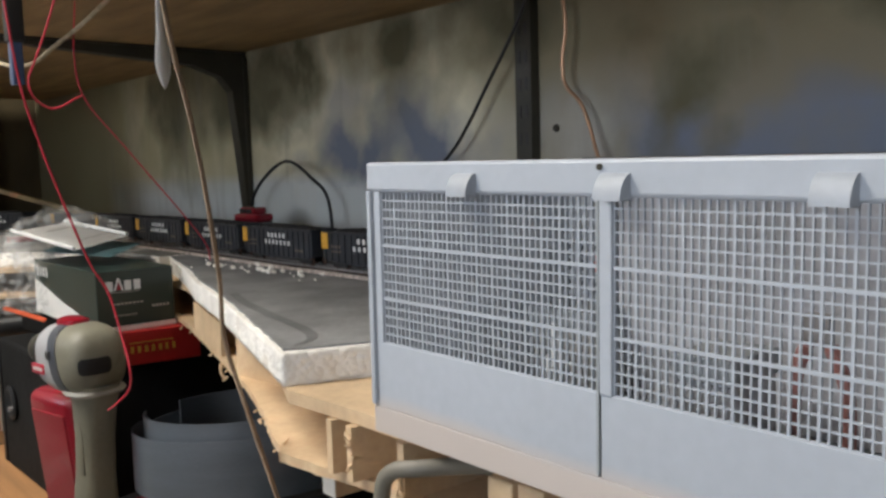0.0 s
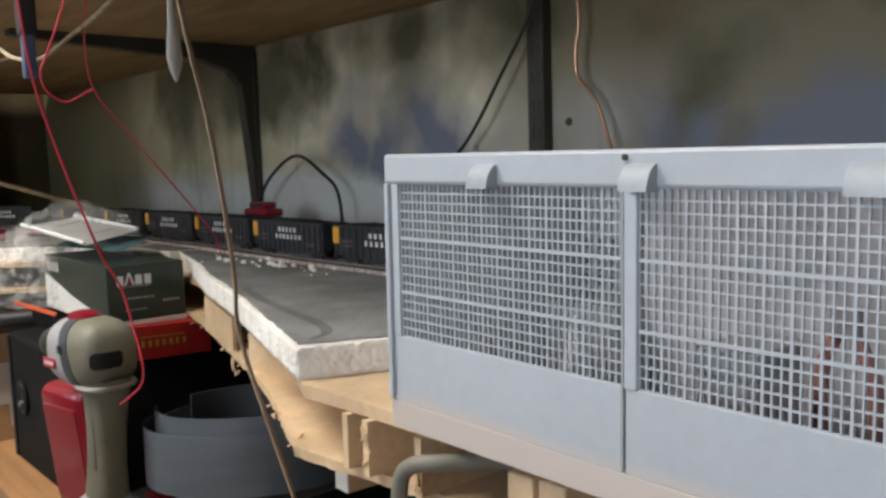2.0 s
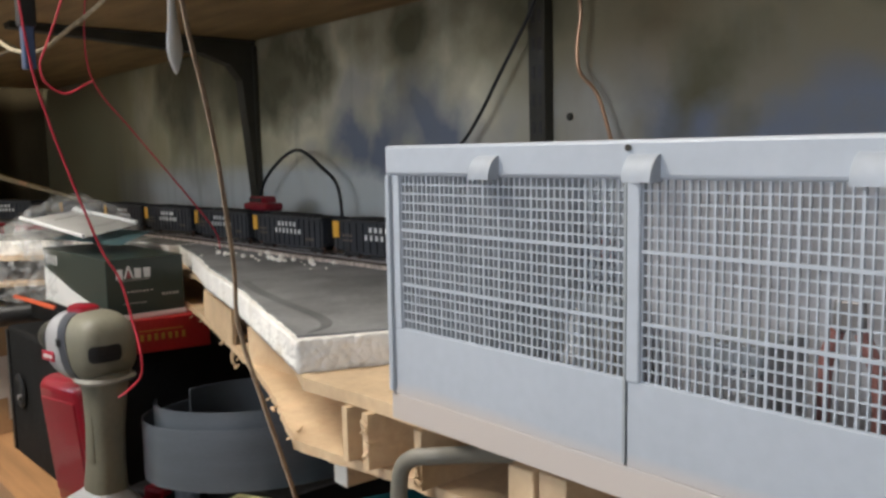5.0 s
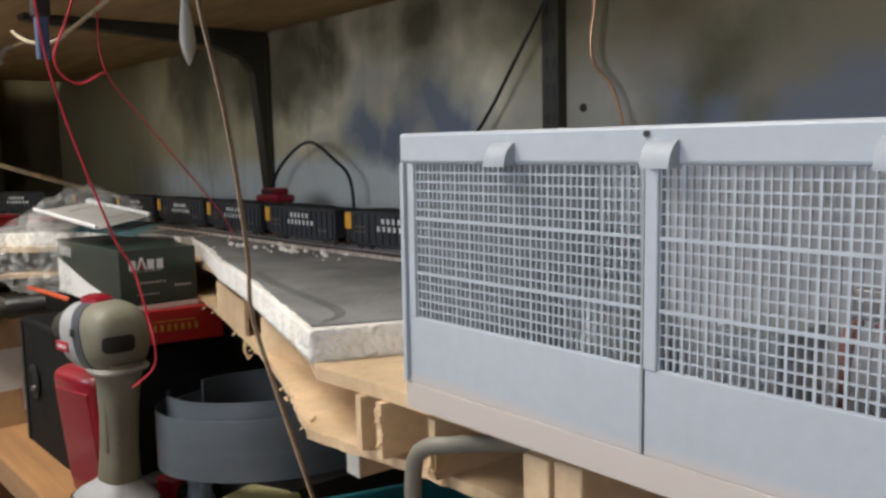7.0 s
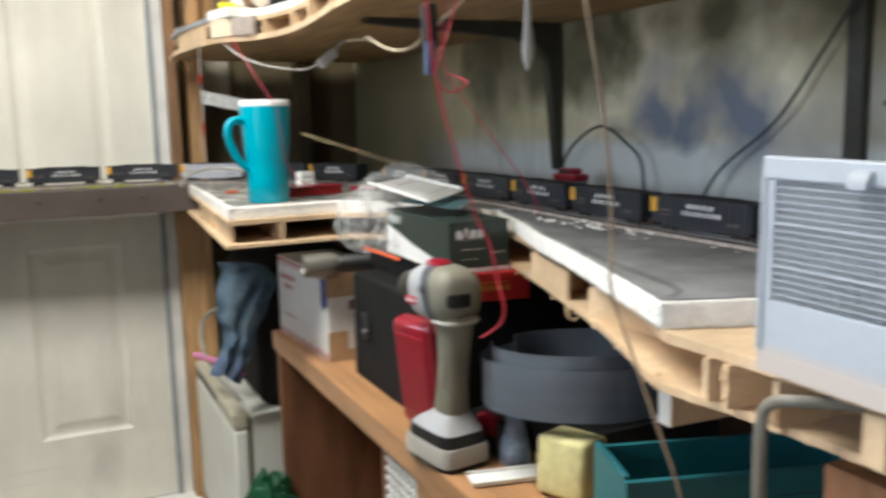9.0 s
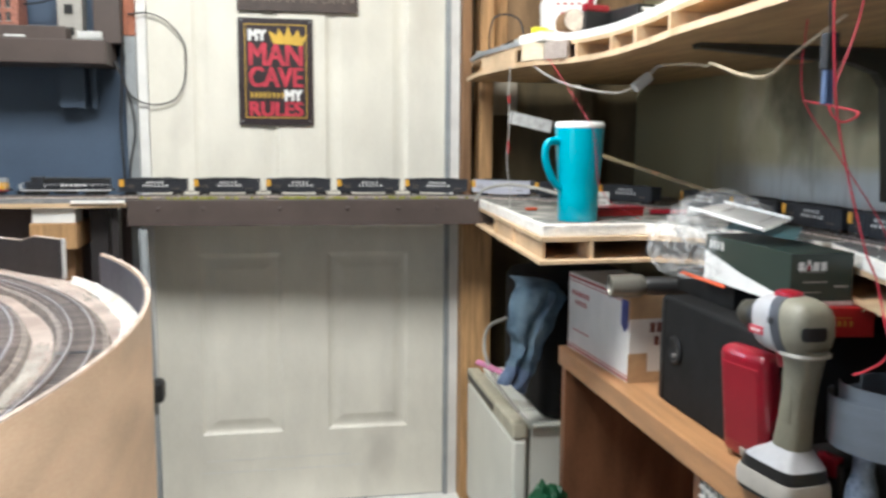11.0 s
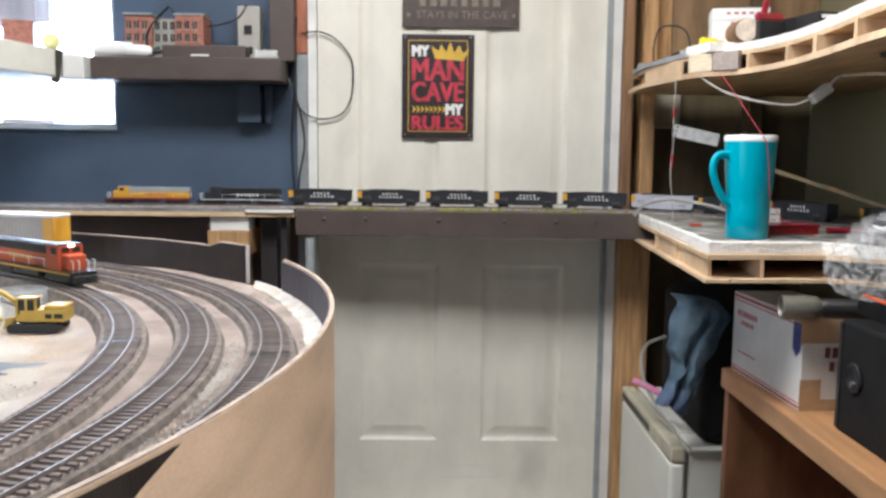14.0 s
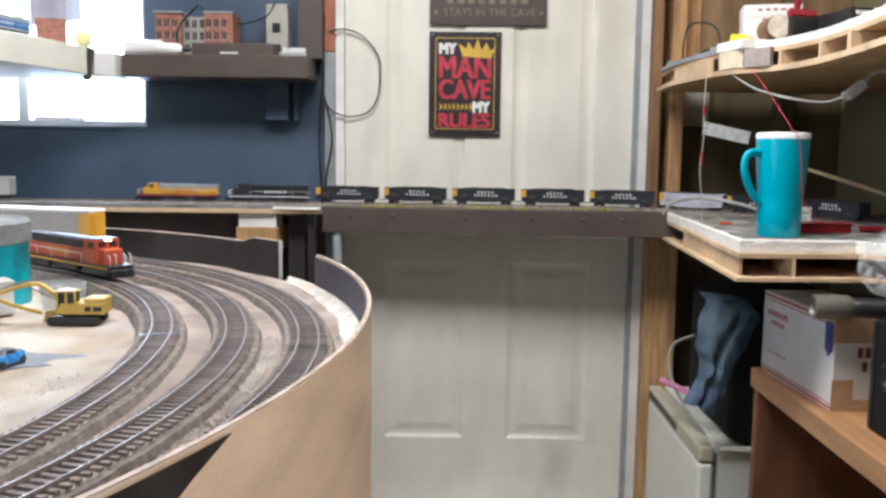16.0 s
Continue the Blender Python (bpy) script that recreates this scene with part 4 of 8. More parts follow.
# ---- plastic basket on the deck ----
def mesh_grid(y0, y1, z0, z1, x, cols, rows, heavy, bar=0.00095, deep=0.0022):
    """A moulded grid of fine bars in the plane x: every third upright and a few cross bars are heavier."""
    out = []
    for i in range(cols + 1):
        y = y0 + (y1 - y0) * i / cols
        b = bar * (1.45 if i % 3 == 0 else 0.9)
        out.append(box(x, y - b / 2, z0, x + deep, y + b / 2, z1))
    for j in range(rows + 1):
        z = z0 + (z1 - z0) * j / rows
        b = bar * (1.9 if j in heavy else 1.0)
        out.append(box(x - (0.0006 if j in heavy else -0.0001), y0, z - b / 2, x + deep - 0.0002, y1, z + b / 2))
    return merge(*out)


def warm_bounce_plastic():
    """Pale grey plastic with warm reflected light painted as an uneven beige band along its foot."""
    m = material("warm_bounce_plastic", (0.42, 0.45, 0.49), 0.4, var=0.06, scale=6, bump=0.08)
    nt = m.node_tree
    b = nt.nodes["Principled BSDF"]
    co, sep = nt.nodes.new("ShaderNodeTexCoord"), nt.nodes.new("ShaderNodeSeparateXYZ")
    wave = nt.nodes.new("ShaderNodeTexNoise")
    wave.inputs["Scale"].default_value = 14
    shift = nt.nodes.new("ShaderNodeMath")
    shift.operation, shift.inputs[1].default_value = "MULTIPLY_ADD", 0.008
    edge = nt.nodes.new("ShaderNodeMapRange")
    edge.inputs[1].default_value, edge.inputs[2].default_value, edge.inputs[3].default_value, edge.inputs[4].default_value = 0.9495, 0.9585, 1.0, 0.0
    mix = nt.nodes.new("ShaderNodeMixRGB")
    # beige stands in for warm light bounced up from the wood
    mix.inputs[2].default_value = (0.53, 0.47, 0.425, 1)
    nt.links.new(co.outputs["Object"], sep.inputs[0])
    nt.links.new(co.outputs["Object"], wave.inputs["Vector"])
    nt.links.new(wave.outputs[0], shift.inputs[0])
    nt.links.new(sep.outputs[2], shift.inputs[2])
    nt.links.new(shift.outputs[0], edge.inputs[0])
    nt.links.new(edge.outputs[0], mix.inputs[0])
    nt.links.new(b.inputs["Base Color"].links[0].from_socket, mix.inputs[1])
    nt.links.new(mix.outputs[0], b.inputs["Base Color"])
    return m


M["warm_bounce_plastic"] = warm_bounce_plastic()
BX, BY, BZ, PW, N = 0.745, -2.137, 0.9328, 0.158, 3
LEAN = 0.66
basket = thing("plastic_basket", Matrix.Translation((BX, BY, BZ)) @ pose(0, 0, 0, LEAN) @ Matrix.Translation((-BX, -BY, -BZ)), "pale grey plastic basket with fine grid sides on the deck", "basket")
Y1 = BY - PW * N
XB = BX + 0.16
FLOOR = BZ + 0.0105


def in_basket(y):
    """The height of the basket's leaning floor at y."""
    return FLOOR + (y - BY) * math.tan(radians(LEAN))


part("bottom_rail", box(BX - 0.0002, Y1, BZ, BX + 0.006, BY, BZ + 0.0148, 0.0006), M["warm_bounce_plastic"], basket, "bottom rail with painted warm bounce light")
part("floor_plate", box(BX + 0.004, Y1, FLOOR - 0.003, XB, BY, FLOOR - 0.0004), M["grey_plastic"], basket)
part("top_rail", box(BX - 0.0015, Y1, 1.0675, BX + 0.007, BY, 1.083, 0.0016), M["grey_plastic"], basket)
for i in range(N):
    a, b = BY - PW * i - (0.0065 if i else 0.0105), BY - PW * (i + 1) + 0.0018
    part("lower_panel", box(BX, b - 0.0006, BZ + 0.0149, BX + 0.004, a + 0.006 if i else a + 0.01, 0.9845, 0.0003), M["warm_bounce_plastic"], basket)
    tagged(part("grid_panel", mesh_grid(a, b, 0.9847, 1.0675, BX + 0.001, 42, 17, (5, 11), 0.0008, 0.0014), M["grey_plastic"], basket), "", "", "", "stuff")
for i in range(N + 1):
    y = BY - PW * i
    part("pilaster", box(BX - (0.0008 if i else 0.002), y - (0.0064 if i else 0.0036), 0.984 if i else BZ + 0.016, BX + 0.005, y, 1.0675, 0.0008), M["grey_plastic"], basket)
    if i == 0:
        part("pilaster", box(BX - 0.0004, y - 0.0103, 0.9846, BX + 0.004, y - 0.0048, 1.0675, 0.0006), M["grey_plastic"], basket)
        part("groove", box(BX - 0.0002, y - 0.0047, BZ + 0.018, BX + 0.003, y - 0.0037, 1.08), M["grey_strip"], basket)
    if 0 < i < N:
        part("groove", box(BX - 0.0006, y + 0.0003, 0.949, BX + 0.001, y + 0.0015, 1.066), M["grey_strip"], basket)
part("rim_screw", turned(cyl(0.0014, 0, 0.001, 10), pose(BX - 0.0015, BY - PW - 0.0015, 1.0797, 0, -90)), M["dark_steel"], basket)
for y in (-2.2165, -2.3045, -2.3925, -2.4805, -2.5685):
    bm = bmesh.new()
    seg = 10
    for yy in (y - 0.007, y + 0.0065):
        for k in range(seg + 1):
            a = math.pi / 2 * k / seg
            bm.verts.new((BX - 0.0088 * math.sin(a), yy, 1.0662 + 0.0112 * math.cos(a)))
        bm.verts.new((BX, yy, 1.0662))
    bm.verts.ensure_lookup_table()
    n = seg + 2
    for i in range(n):
        j = (i + 1) % n
        bm.faces.new((bm.verts[i], bm.verts[j], bm.verts[n + j], bm.verts[n + i]))
    bm.faces.new(bm.verts[:n])
    bm.faces.new(bm.verts[n:][::-1])
    bmesh.ops.recalc_face_normals(bm, faces=bm.faces[:])
    part("catch", bm, M["catch_plastic"], basket, "half-round catch under the rim", True)
part("side_panel", box(BX + 0.007, BY - 0.004, FLOOR, XB, BY - 0.001, 1.072), M["grey_plastic"], basket)
part("end_panel", box(BX + 0.007, Y1 + 0.001, FLOOR, XB, Y1 + 0.004, 1.08), M["grey_plastic"], basket)
tagged(part("back_grid", mesh_grid(BY - 0.003, Y1 + 0.003, 0.955, 1.074, XB, 132, 25, (8, 16), 0.0015, 0.0014), M["grey_plastic"], basket), "", "", "", "stuff")
part("back_rail", box(XB - 0.002, Y1, 1.074, XB + 0.005, BY - 0.02, 1.083, 0.001), M["black_plastic"], basket, "black back rim")
# things that show through the grid
dull_red = material("dull_red", (0.34, 0.15, 0.13), 0.6, var=0.15)
inside = thing("hand_tool", pose(0.83, -2.35, in_basket(-2.35)), "red-handled tool standing inside the grey basket", "tool")
part("handle", tube([(0, 0.012, 0.0045), (0, 0.011, 0.04), (0, 0.006, 0.056)], 0.0032, 10), dull_red, inside)
part("handle", tube([(0.002, -0.012, 0.0045), (0.002, -0.011, 0.036), (0.001, -0.004, 0.056)], 0.0032, 10), dull_red, inside)
part("jaw", box(-0.003, -0.005, 0.0565, 0.004, 0.007, 0.07, 0.001), M["rail"], inside)
jar = thing("glue_bottle", pose(0.8, -2.2235, in_basket(-2.2235)) @ Matrix.Diagonal((0.42, 0.42, 0.66, 1)), "small white plastic bottle standing inside the basket", "bottle")
part("bottle", lathe([(0, 0), (0.016, 0), (0.018, 0.003), (0.018, 0.045), (0.012, 0.056), (0.008, 0.058)], 24), M["white_plastic"], jar, "", True)
part("cap", lathe([(0.009, 0.0585), (0.009, 0.07), (0.004, 0.082), (0, 0.083)], 18), M["white_plastic"], jar, "", True)
for x, y, w, h, mat in ((0.86, -2.185, 0.05, 0.05, "pvc_grey"), (0.81, -2.31, 0.03, 0.05, "drill_grey")):
    bx = thing("small_box", pose(x, y, in_basket(y)), "small grey box with a lid inside the grey basket", "box", "boxes in the basket")
    part("body", box(-0.01, -w / 2, 0.0006, 0.03, w / 2, h * 0.75, 0.001), M[mat], bx)
    part("lid", box(-0.011, -w / 2 - 0.001, h * 0.7505, 0.031, w / 2 + 0.001, h, 0.001), M["grey_strip"], bx)
sheet = thing("paper_stack", pose(0.868, -2.34, in_basket(-2.34), 0, 3, 0), "stack of greyish papers standing inside the grey basket", "papers")
paper = material("grey_paper", (0.34, 0.34, 0.36), 0.7, var=0.25, scale=18)
for k in range(5):
    part("paper_sheet", turned(box(-0.0006, -0.15, 0.001, 0.0006, 0.125, 0.118 + 0.005 * (k % 3)), pose(0.0035 * k, 0.004 * k, 0, 0.6 * k, 0, 1.5 * k - 3)), paper, sheet)

# wood under the basket
for y0, y1, x0 in ((-2.236, -2.219, 0.752), (-2.2545, -2.2375, 0.754)):
    tagged(part("wood_block", box(x0, y0, 0.8912, x0 + 0.07, y1, 0.9255, 0.001), M["plywood"]), "pale sawn wood block between the deck layers", "wood block", "blocks under the basket")
tagged(part("grey_hose", tube([(0.8, -2.215, 0.915), (0.765, -2.197, 0.9215), (0.742, -2.178, 0.9215), (0.736, -2.162, 0.917), (0.735, -2.154, 0.903), (0.735, -2.153, 0.86), (0.737, -2.153, 0.78), (0.739, -2.153, 0.7), (0.76, -2.153, 0.645)], 0.0046, 12), M["hose_olive"], None, "", True), "grey bent hose hanging in front of the deck edge", "hose")

# ---- upper shelf on wall standards ----
SH = [(0.655, -0.07), (0.64, -0.3), (0.672, -0.6), (0.745, -0.72), (0.772, -0.86), (0.765, -1.05), (0.742, -1.25)]
SHC = curved(SH, 5) + [(0.725, -1.6), (0.72, -3.3)]
shelf = thing("upper_shelf", pose(0, 0, 0), "two-layer plywood upper shelf with a ragged curved front", "shelf")
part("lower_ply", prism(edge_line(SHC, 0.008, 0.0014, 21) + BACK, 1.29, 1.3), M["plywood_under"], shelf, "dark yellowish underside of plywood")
part("lower_edge", ribbon(edge_line([(x - 0.002, y) for x, y in SHC], 0.008, 0.0012, 22), 1.2895, 1.301, 0.003), M["plywood"], shelf, "pale sawn plywood edge")
part("upper_ply", prism(edge_line([(x + 0.01, y) for x, y in SHC], 0.01, 0.001, 23) + BACK, 1.332, 1.341), M["plywood"], shelf)
for a, b in (((0.675, -0.6), (0.8, -0.6)), ((0.752, -0.73), (0.88, -0.7)), ((0.776, -0.87), (0.9, -0.86)), ((0.772, -1.0), (0.9, -0.98)), ((0.765, -1.02), (0.9, -1.01)), ((0.748, -1.2), (0.9, -1.2)), ((0.735, -1.5), (0.9, -1.5))):
    part("web", ribbon(edge_line([a, b], 0.01, 0.0006, 9), 1.3005, 1.3315, 0.007), M["plywood"], shelf)
part("front_panel", ribbon([(x + 0.004, y) for x, y in SHC if -0.6 < y < -0.3], 1.3015, 1.3315, 0.005), M["plywood"], shelf)
part("patch_block", ribbon([(0.671, -0.598), (0.683, -0.632), (0.702, -0.664)], 1.3015, 1.3395, 0.011), material("block_pale", (0.72, 0.6, 0.42), 0.7, var=0.15, scale=30, grain=(1, 1, 6)), shelf, "pale wood block filling the front edge")
part("patch_block", ribbon([(0.703, -0.6655), (0.722, -0.69), (0.74, -0.716)], 1.3012, 1.3395, 0.0125), material("taped_grey", (0.36, 0.3, 0.26), 0.6, var=0.2, scale=40), shelf, "grey taped block in the front edge")
upfoam = edge_line([(x + 0.012, y) for x, y in SHC if y < -0.66], 0.012, 0.0016, 35) + [(0.9, -3.3), (0.9, -0.66)]
slab3 = foam_slab("slab", upfoam, 1.341, 1.3575, 0.0019, 33)
slab3.parent = shelf
slab3.name = "foam_edge"
part("rail_strip", ribbon([(0.665, -0.12), (0.655, -0.3), (0.69, -0.6)], 1.341, 1.352, 0.03), M["grey_strip"], shelf, "grey strip along the shelf end")
part("white_end", prism([(0.668, -0.57), (0.745, -0.55), (0.77, -0.66), (0.69, -0.675)], 1.341, 1.3622, 0.002), M["foam_white"], shelf)


def bracket(y):
    ob = thing("shelf_bracket", pose(0, y, 0), "black pressed-steel shelf bracket on the wall under the upper shelf", "bracket", "shelf brackets")
    bm = bmesh.new()
    prof = [(1.228, 1.289), (0.83, 1.289), (0.83, 1.281), (1.13, 1.262), (1.18, 1.245), (1.2, 1.22), (1.212, 1.1), (1.22, 1.01), (1.228, 1.01)]
    for s in (-0.012, 0.012):
        vs = [bm.verts.new((x, s, z)) for x, z in prof]
        bm.faces.new(vs)
    bm.verts.ensure_lookup_table()
    n = len(prof)
    for i in range(n):
        bm.faces.new((bm.verts[i], bm.verts[(i + 1) % n], bm.verts[n + (i + 1) % n], bm.verts[n + i]))
    bmesh.ops.recalc_face_normals(bm, faces=bm.faces[:])
    part("arm", bm, M["dark_steel"], ob)
    part("top_flange", box(0.83, -0.017, 1.2865, 1.227, 0.017, 1.2895), M["dark_steel"], ob)
    part("hook_plate", box(1.221, -0.016, 1.02, 1.2285, 0.016, 1.28), M["dark_steel"], ob)
    return ob


bracket(-1.135)


def standard(y):
    ob = thing("shelf_standard", pose(1.2285, y, 0), "black slotted steel shelf standard screwed to the wall", "shelf standard", "shelf standards")
    part("channel", prism([(-0.014, -0.0125), (0, -0.0125), (0, -0.01), (-0.0125, -0.01), (-0.0125, 0.01), (0, 0.01), (0, 0.0125), (-0.014, 0.0125)], 0.7, 2.2), M["dark_steel"], ob)
    tagged(part("slot_work", merge(*[box(-0.0148, sx - 0.002, z, -0.0142, sx + 0.002, z + 0.014) for z in [0.75 + 0.032 * i for i in range(44)] for sx in (-0.005, 0.005)]), M["black_paint"], ob), "", "", "", "stuff")
    return ob


standard(-1.821)
tagged(part("wall_screw", turned(lathe([(0, 0), (0.0048, 0), (0.004, 0.002), (0, 0.003)], 14), pose(1.2295, -1.858, 1.12, 0, -90)), M["dark_steel"], None, "", True), "dark screw head in the wall beside the standard", "screw")


# things on the upper shelf
def carton(name, w, d, h, m, mats, label, category="box", group=""):
    """A closed carton: walls and a slightly proud lid; marks on its front."""
    ob = thing(name, m, label, category, group)
    part("body", box(-w / 2, -d / 2, 0, w / 2, d / 2, h * 0.72, 0.001), mats[0], ob)
    part("lid", box(-w / 2 - 0.001, -d / 2 - 0.001, h * 0.7, w / 2 + 0.001, d / 2 + 0.001, h, 0.001), mats[1], ob)
    return ob


ZT = 1.3575
cart = carton("kit_box", 0.12, 0.08, 0.086, pose(0.782, -0.575, 1.3575, 0, 0, -12), (M["white_card"], M["white_card"]), "white model kit box with red and grey marks on the shelf")
part("printed_marks", merge(bars(-0.03, 0.05, -0.0414, 0.075, 5, 0.004, 0.4, 3), bars(-0.02, 0.01, -0.0404, 0.05, 2, 0.012, 0.3, 4), bars(-0.02, 0.04, -0.0404, 0.012, 3, 0.008, 0.2, 5)), M["red_card"], cart)
disc = thing("wood_slice", pose(0.757, -0.66, ZT + 0.005, 0, 0, -14), "round slice of a branch with bark on the shelf", "wood slice")
part("cut_face", turned(cyl(0.0232, 0.0455, 0.0465, 28), pose(0, 0, 0.0205, 90, 0, 12)), M["cut_edge"], disc)
part("bark", turned(lathe([(0, -0.026), (0.024, -0.026), (0.0255, -0.02), (0.0247, 0.0), (0.0255, 0.03), (0.0242, 0.045), (0, 0.045)], 24), pose(0, 0, 0.0205, 90, 0, 12)), M["stud_dark"], disc)
clamp = thing("spring_clamp", pose(0.803, -0.7, ZT + 0.045, 0, 0, 15), "bright red plastic clamp on a black base on the shelf", "clamp")
part("jaw", box(-0.03, -0.009, 0, 0.035, 0.009, 0.016, 0.004), M["red_plastic"], clamp)
part("handle", turned(box(-0.006, -0.006, 0, 0.006, 0.006, 0.028, 0.003), pose(-0.012, 0, 0.014, 8, 6)), M["red_plastic"], clamp)
part("black_base", box(-0.03, -0.014, -0.045, 0.06, 0.02, -0.0002, 0.002), M["black_plastic"], clamp)
yel = thing("pencil_sharpener", pose(0.703, -0.615, 1.3625, 0, 0, 10), "small yellow plastic tool on the shelf edge", "tool")
part("body", box(-0.018, -0.009, 0, 0.018, 0.009, 0.015, 0.003), material("bright_yellow", (0.75, 0.68, 0.03), 0.4, var=0.06), yel)
part("pin", turned(cyl(0.0025, 0, 0.02, 10), pose(0.018, 0, 0.008, 0, 90)), M["gold"], yel)
dark = thing("track_controller", pose(0.925, -0.74, ZT, 0, 0, 10), "black controller box with a white strip on the shelf", "controller")
part("body", box(-0.08, -0.06, 0, 0.08, 0.06, 0.05, 0.003), M["black_plastic"], dark)
part("white_strip", box(-0.07, -0.0612, 0.036, 0.07, -0.0602, 0.043), M["white_ink"], dark)
part("knob", turned(cyl(0.011, 0, 0.012, 20, 0.002), pose(0.02, -0.06, 0.018, 90)), M["drill_grey"], dark)
grey = thing("rail_pack", pose(0.70, -0.45, 1.3415, 0, 0, 8), "grey taped packet of rails on the shelf end", "packet")
part("packet", box(-0.022, -0.13, 0, 0.022, 0.13, 0.014, 0.003), M["grey_strip"], grey)
part("tape", box(-0.0226, -0.06, -0.0002, 0.0226, -0.02, 0.0146), M["white_ink"], grey)
tagged(part("cable_loop", tube([(0.655, -0.33, 1.352), (0.652, -0.34, 1.39), (0.665, -0.34, 1.435), (0.7, -0.35, 1.442), (0.728, -0.36, 1.425), (0.735, -0.37, 1.38), (0.72, -0.38, 1.355), (0.7, -0.4, 1.37), (0.68, -0.38, 1.36)], 0.0024, 8), M["cable_black"], None, "", True), "thin black cable loop standing on the shelf end", "cable")

rnd = random.Random(44)
for k in range(9):
    x, y = rnd.uniform(0.665, 0.72), rnd.uniform(-0.6, -0.16)
    w, d, h = rnd.uniform(0.008, 0.02), rnd.uniform(0.012, 0.035), rnd.uniform(0.004, 0.012)
    tagged(part("scrap_piece", box(-w / 2, -d / 2, 0, w / 2, d / 2, h, 0.001), M[rnd.choice(("black_plastic", "stud_dark", "pvc_grey", "black_plastic"))]), "small dark scrap lying on the upper shelf end", "scrap", "scraps on the shelf").matrix_world = pose(x, y, 1.3555, 0, 0, rnd.uniform(0, 180))
for x, y, w, d, h, mat in ((0.96, -1.0, 0.05, 0.05, 0.07, "black_plastic"),):
    tagged(part("small_box", box(-w, -d, 0, w, d, h, 0.002), M[mat]), "small dark box on the upper shelf", "box", "boxes on the shelf").matrix_world = pose(x, y, 1.3575, 0, 0, 14)


# ---- cords under the shelf ----
def cord(name, pts, r, mat, label, flat=1.0, sides=8):
    return tagged(part(name, tube(pts, r, sides, 6, flat), M[mat], None, "", True), label, "cord")


cord("red_wire", [(0.677, -1.735, 1.289), (0.676, -1.74, 1.24), (0.684, -1.74, 1.161), (0.695, -1.74, 1.114), (0.708, -1.74, 1.071), (0.718, -1.74, 1.041), (0.732, -1.74, 1.001), (0.746, -1.74, 0.974), (0.753, -1.748, 0.931), (0.754, -1.758, 0.905), (0.757, -1.745, 0.884), (0.752, -1.725, 0.868), (0.75, -1.708, 0.859)], 0.0011, "wire_red", "thin red wire hanging from the upper shelf")
cord("red_wire", [(0.74, -1.7, 1.289), (0.733, -1.7, 1.25), (0.72, -1.7, 1.21), (0.708, -1.7, 1.18), (0.703, -1.7, 1.166), (0.707, -1.7, 1.151), (0.723, -1.7, 1.142), (0.747, -1.69, 1.153), (0.79, -1.58, 1.165), (0.835, -1.45, 1.178)], 0.0011, "wire_red", "red wire looping below the upper shelf")
cord("red_wire", [(0.835, -1.45, 1.289), (0.83, -1.45, 1.22), (0.84, -1.45, 1.172), (0.883, -1.45, 1.117), (0.953, -1.45, 1.03), (0.99, -1.44, 0.985), (1.0, -1.43, 0.961)], 0.001, "wire_red", "thin red wire running down to the track")
STRAP = [(0.691, -1.979, 1.29), (0.695, -2.009, 1.167), (0.705, -2.009, 1.118), (0.715, -2.003, 1.076), (0.73, -1.988, 1.009), (0.736, -1.979, 0.965), (0.737, -2.007, 0.915), (0.738, -2.043, 0.857), (0.739, -2.073, 0.8), (0.745, -2.083, 0.7), (0.82, -2.063, 0.643)]
cord("brown_strap", [tuple(q) for q in STRAP], 0.0032, "twine", "brown flat strap hanging past the deck edge", 0.45)
spoon = thing("plastic_spoon", pose(0.85, -1.653, 0), "white plastic spoon hanging from the shelf underside", "spoon")
part("bowl", turned(lathe([(0, 0), (0.004, 0.004), (0.0098, 0.015), (0.0122, 0.026), (0.0105, 0.04), (0.0072, 0.058), (0.005, 0.08), (0.0042, 0.1), (0.0038, 0.121)], 20), Matrix.Translation((0, 0, 1.168)) @ pose(0, 0, 0, 2, -5, 35) @ Matrix.Diagonal((1, 0.5, 1, 1))), M["white_plastic"], spoon, "", True)
cord("white_cable", [(0.69, -0.62, 1.289), (0.7, -0.75, 1.25), (0.734, -0.85, 1.225), (0.794, -0.862, 1.218), (0.825, -0.87, 1.228)], 0.0022, "cable_grey", "pale grey cable drooping below the shelf")
adp = thing("power_adapter", pose(0.845, -0.875, 1.24, 0, -38, 0), "pale grey inline plug adapter on the drooping cable", "plug")
part("body", box(-0.022, -0.011, -0.01, 0.022, 0.011, 0.01, 0.004), M["cable_grey"], adp)
part("cable", tube([(0.021, 0, 0), (0.04, -0.002, 0.006), (0.057, -0.004, 0.0)], 0.0028, 8), M["cable_grey"], adp, "", True)
cord("white_cable", [(0.886, -0.88, 1.275), (0.86, -1.05, 1.262), (0.82, -1.2, 1.246), (0.775, -1.3, 1.24), (0.76, -1.42, 1.213), (0.78, -1.45, 1.211), (0.81, -1.45, 1.235), (0.838, -1.46, 1.26), (0.86, -1.5, 1.289)], 0.0026, "cord_cream", "cream twisted cord along the shelf underside")
conn = thing("wire_connector", pose(0.69, -1.715, 1.16), "dark blue plastic wire connector on the red wire", "connector")
part("shell", box(-0.005, -0.005, 0, 0.005, 0.005, 0.04, 0.0015), material("connector_blue", (0.06, 0.09, 0.17), 0.35), conn)
part("collar", box(-0.007, -0.007, 0.036, 0.007, 0.007, 0.075, 0.002), M["black_plastic"], conn)
part("lead", tube([(0, 0, 0.074), (-0.002, 0, 0.1), (0, 0, 0.13)], 0.0015, 6), M["cable_black"], conn)
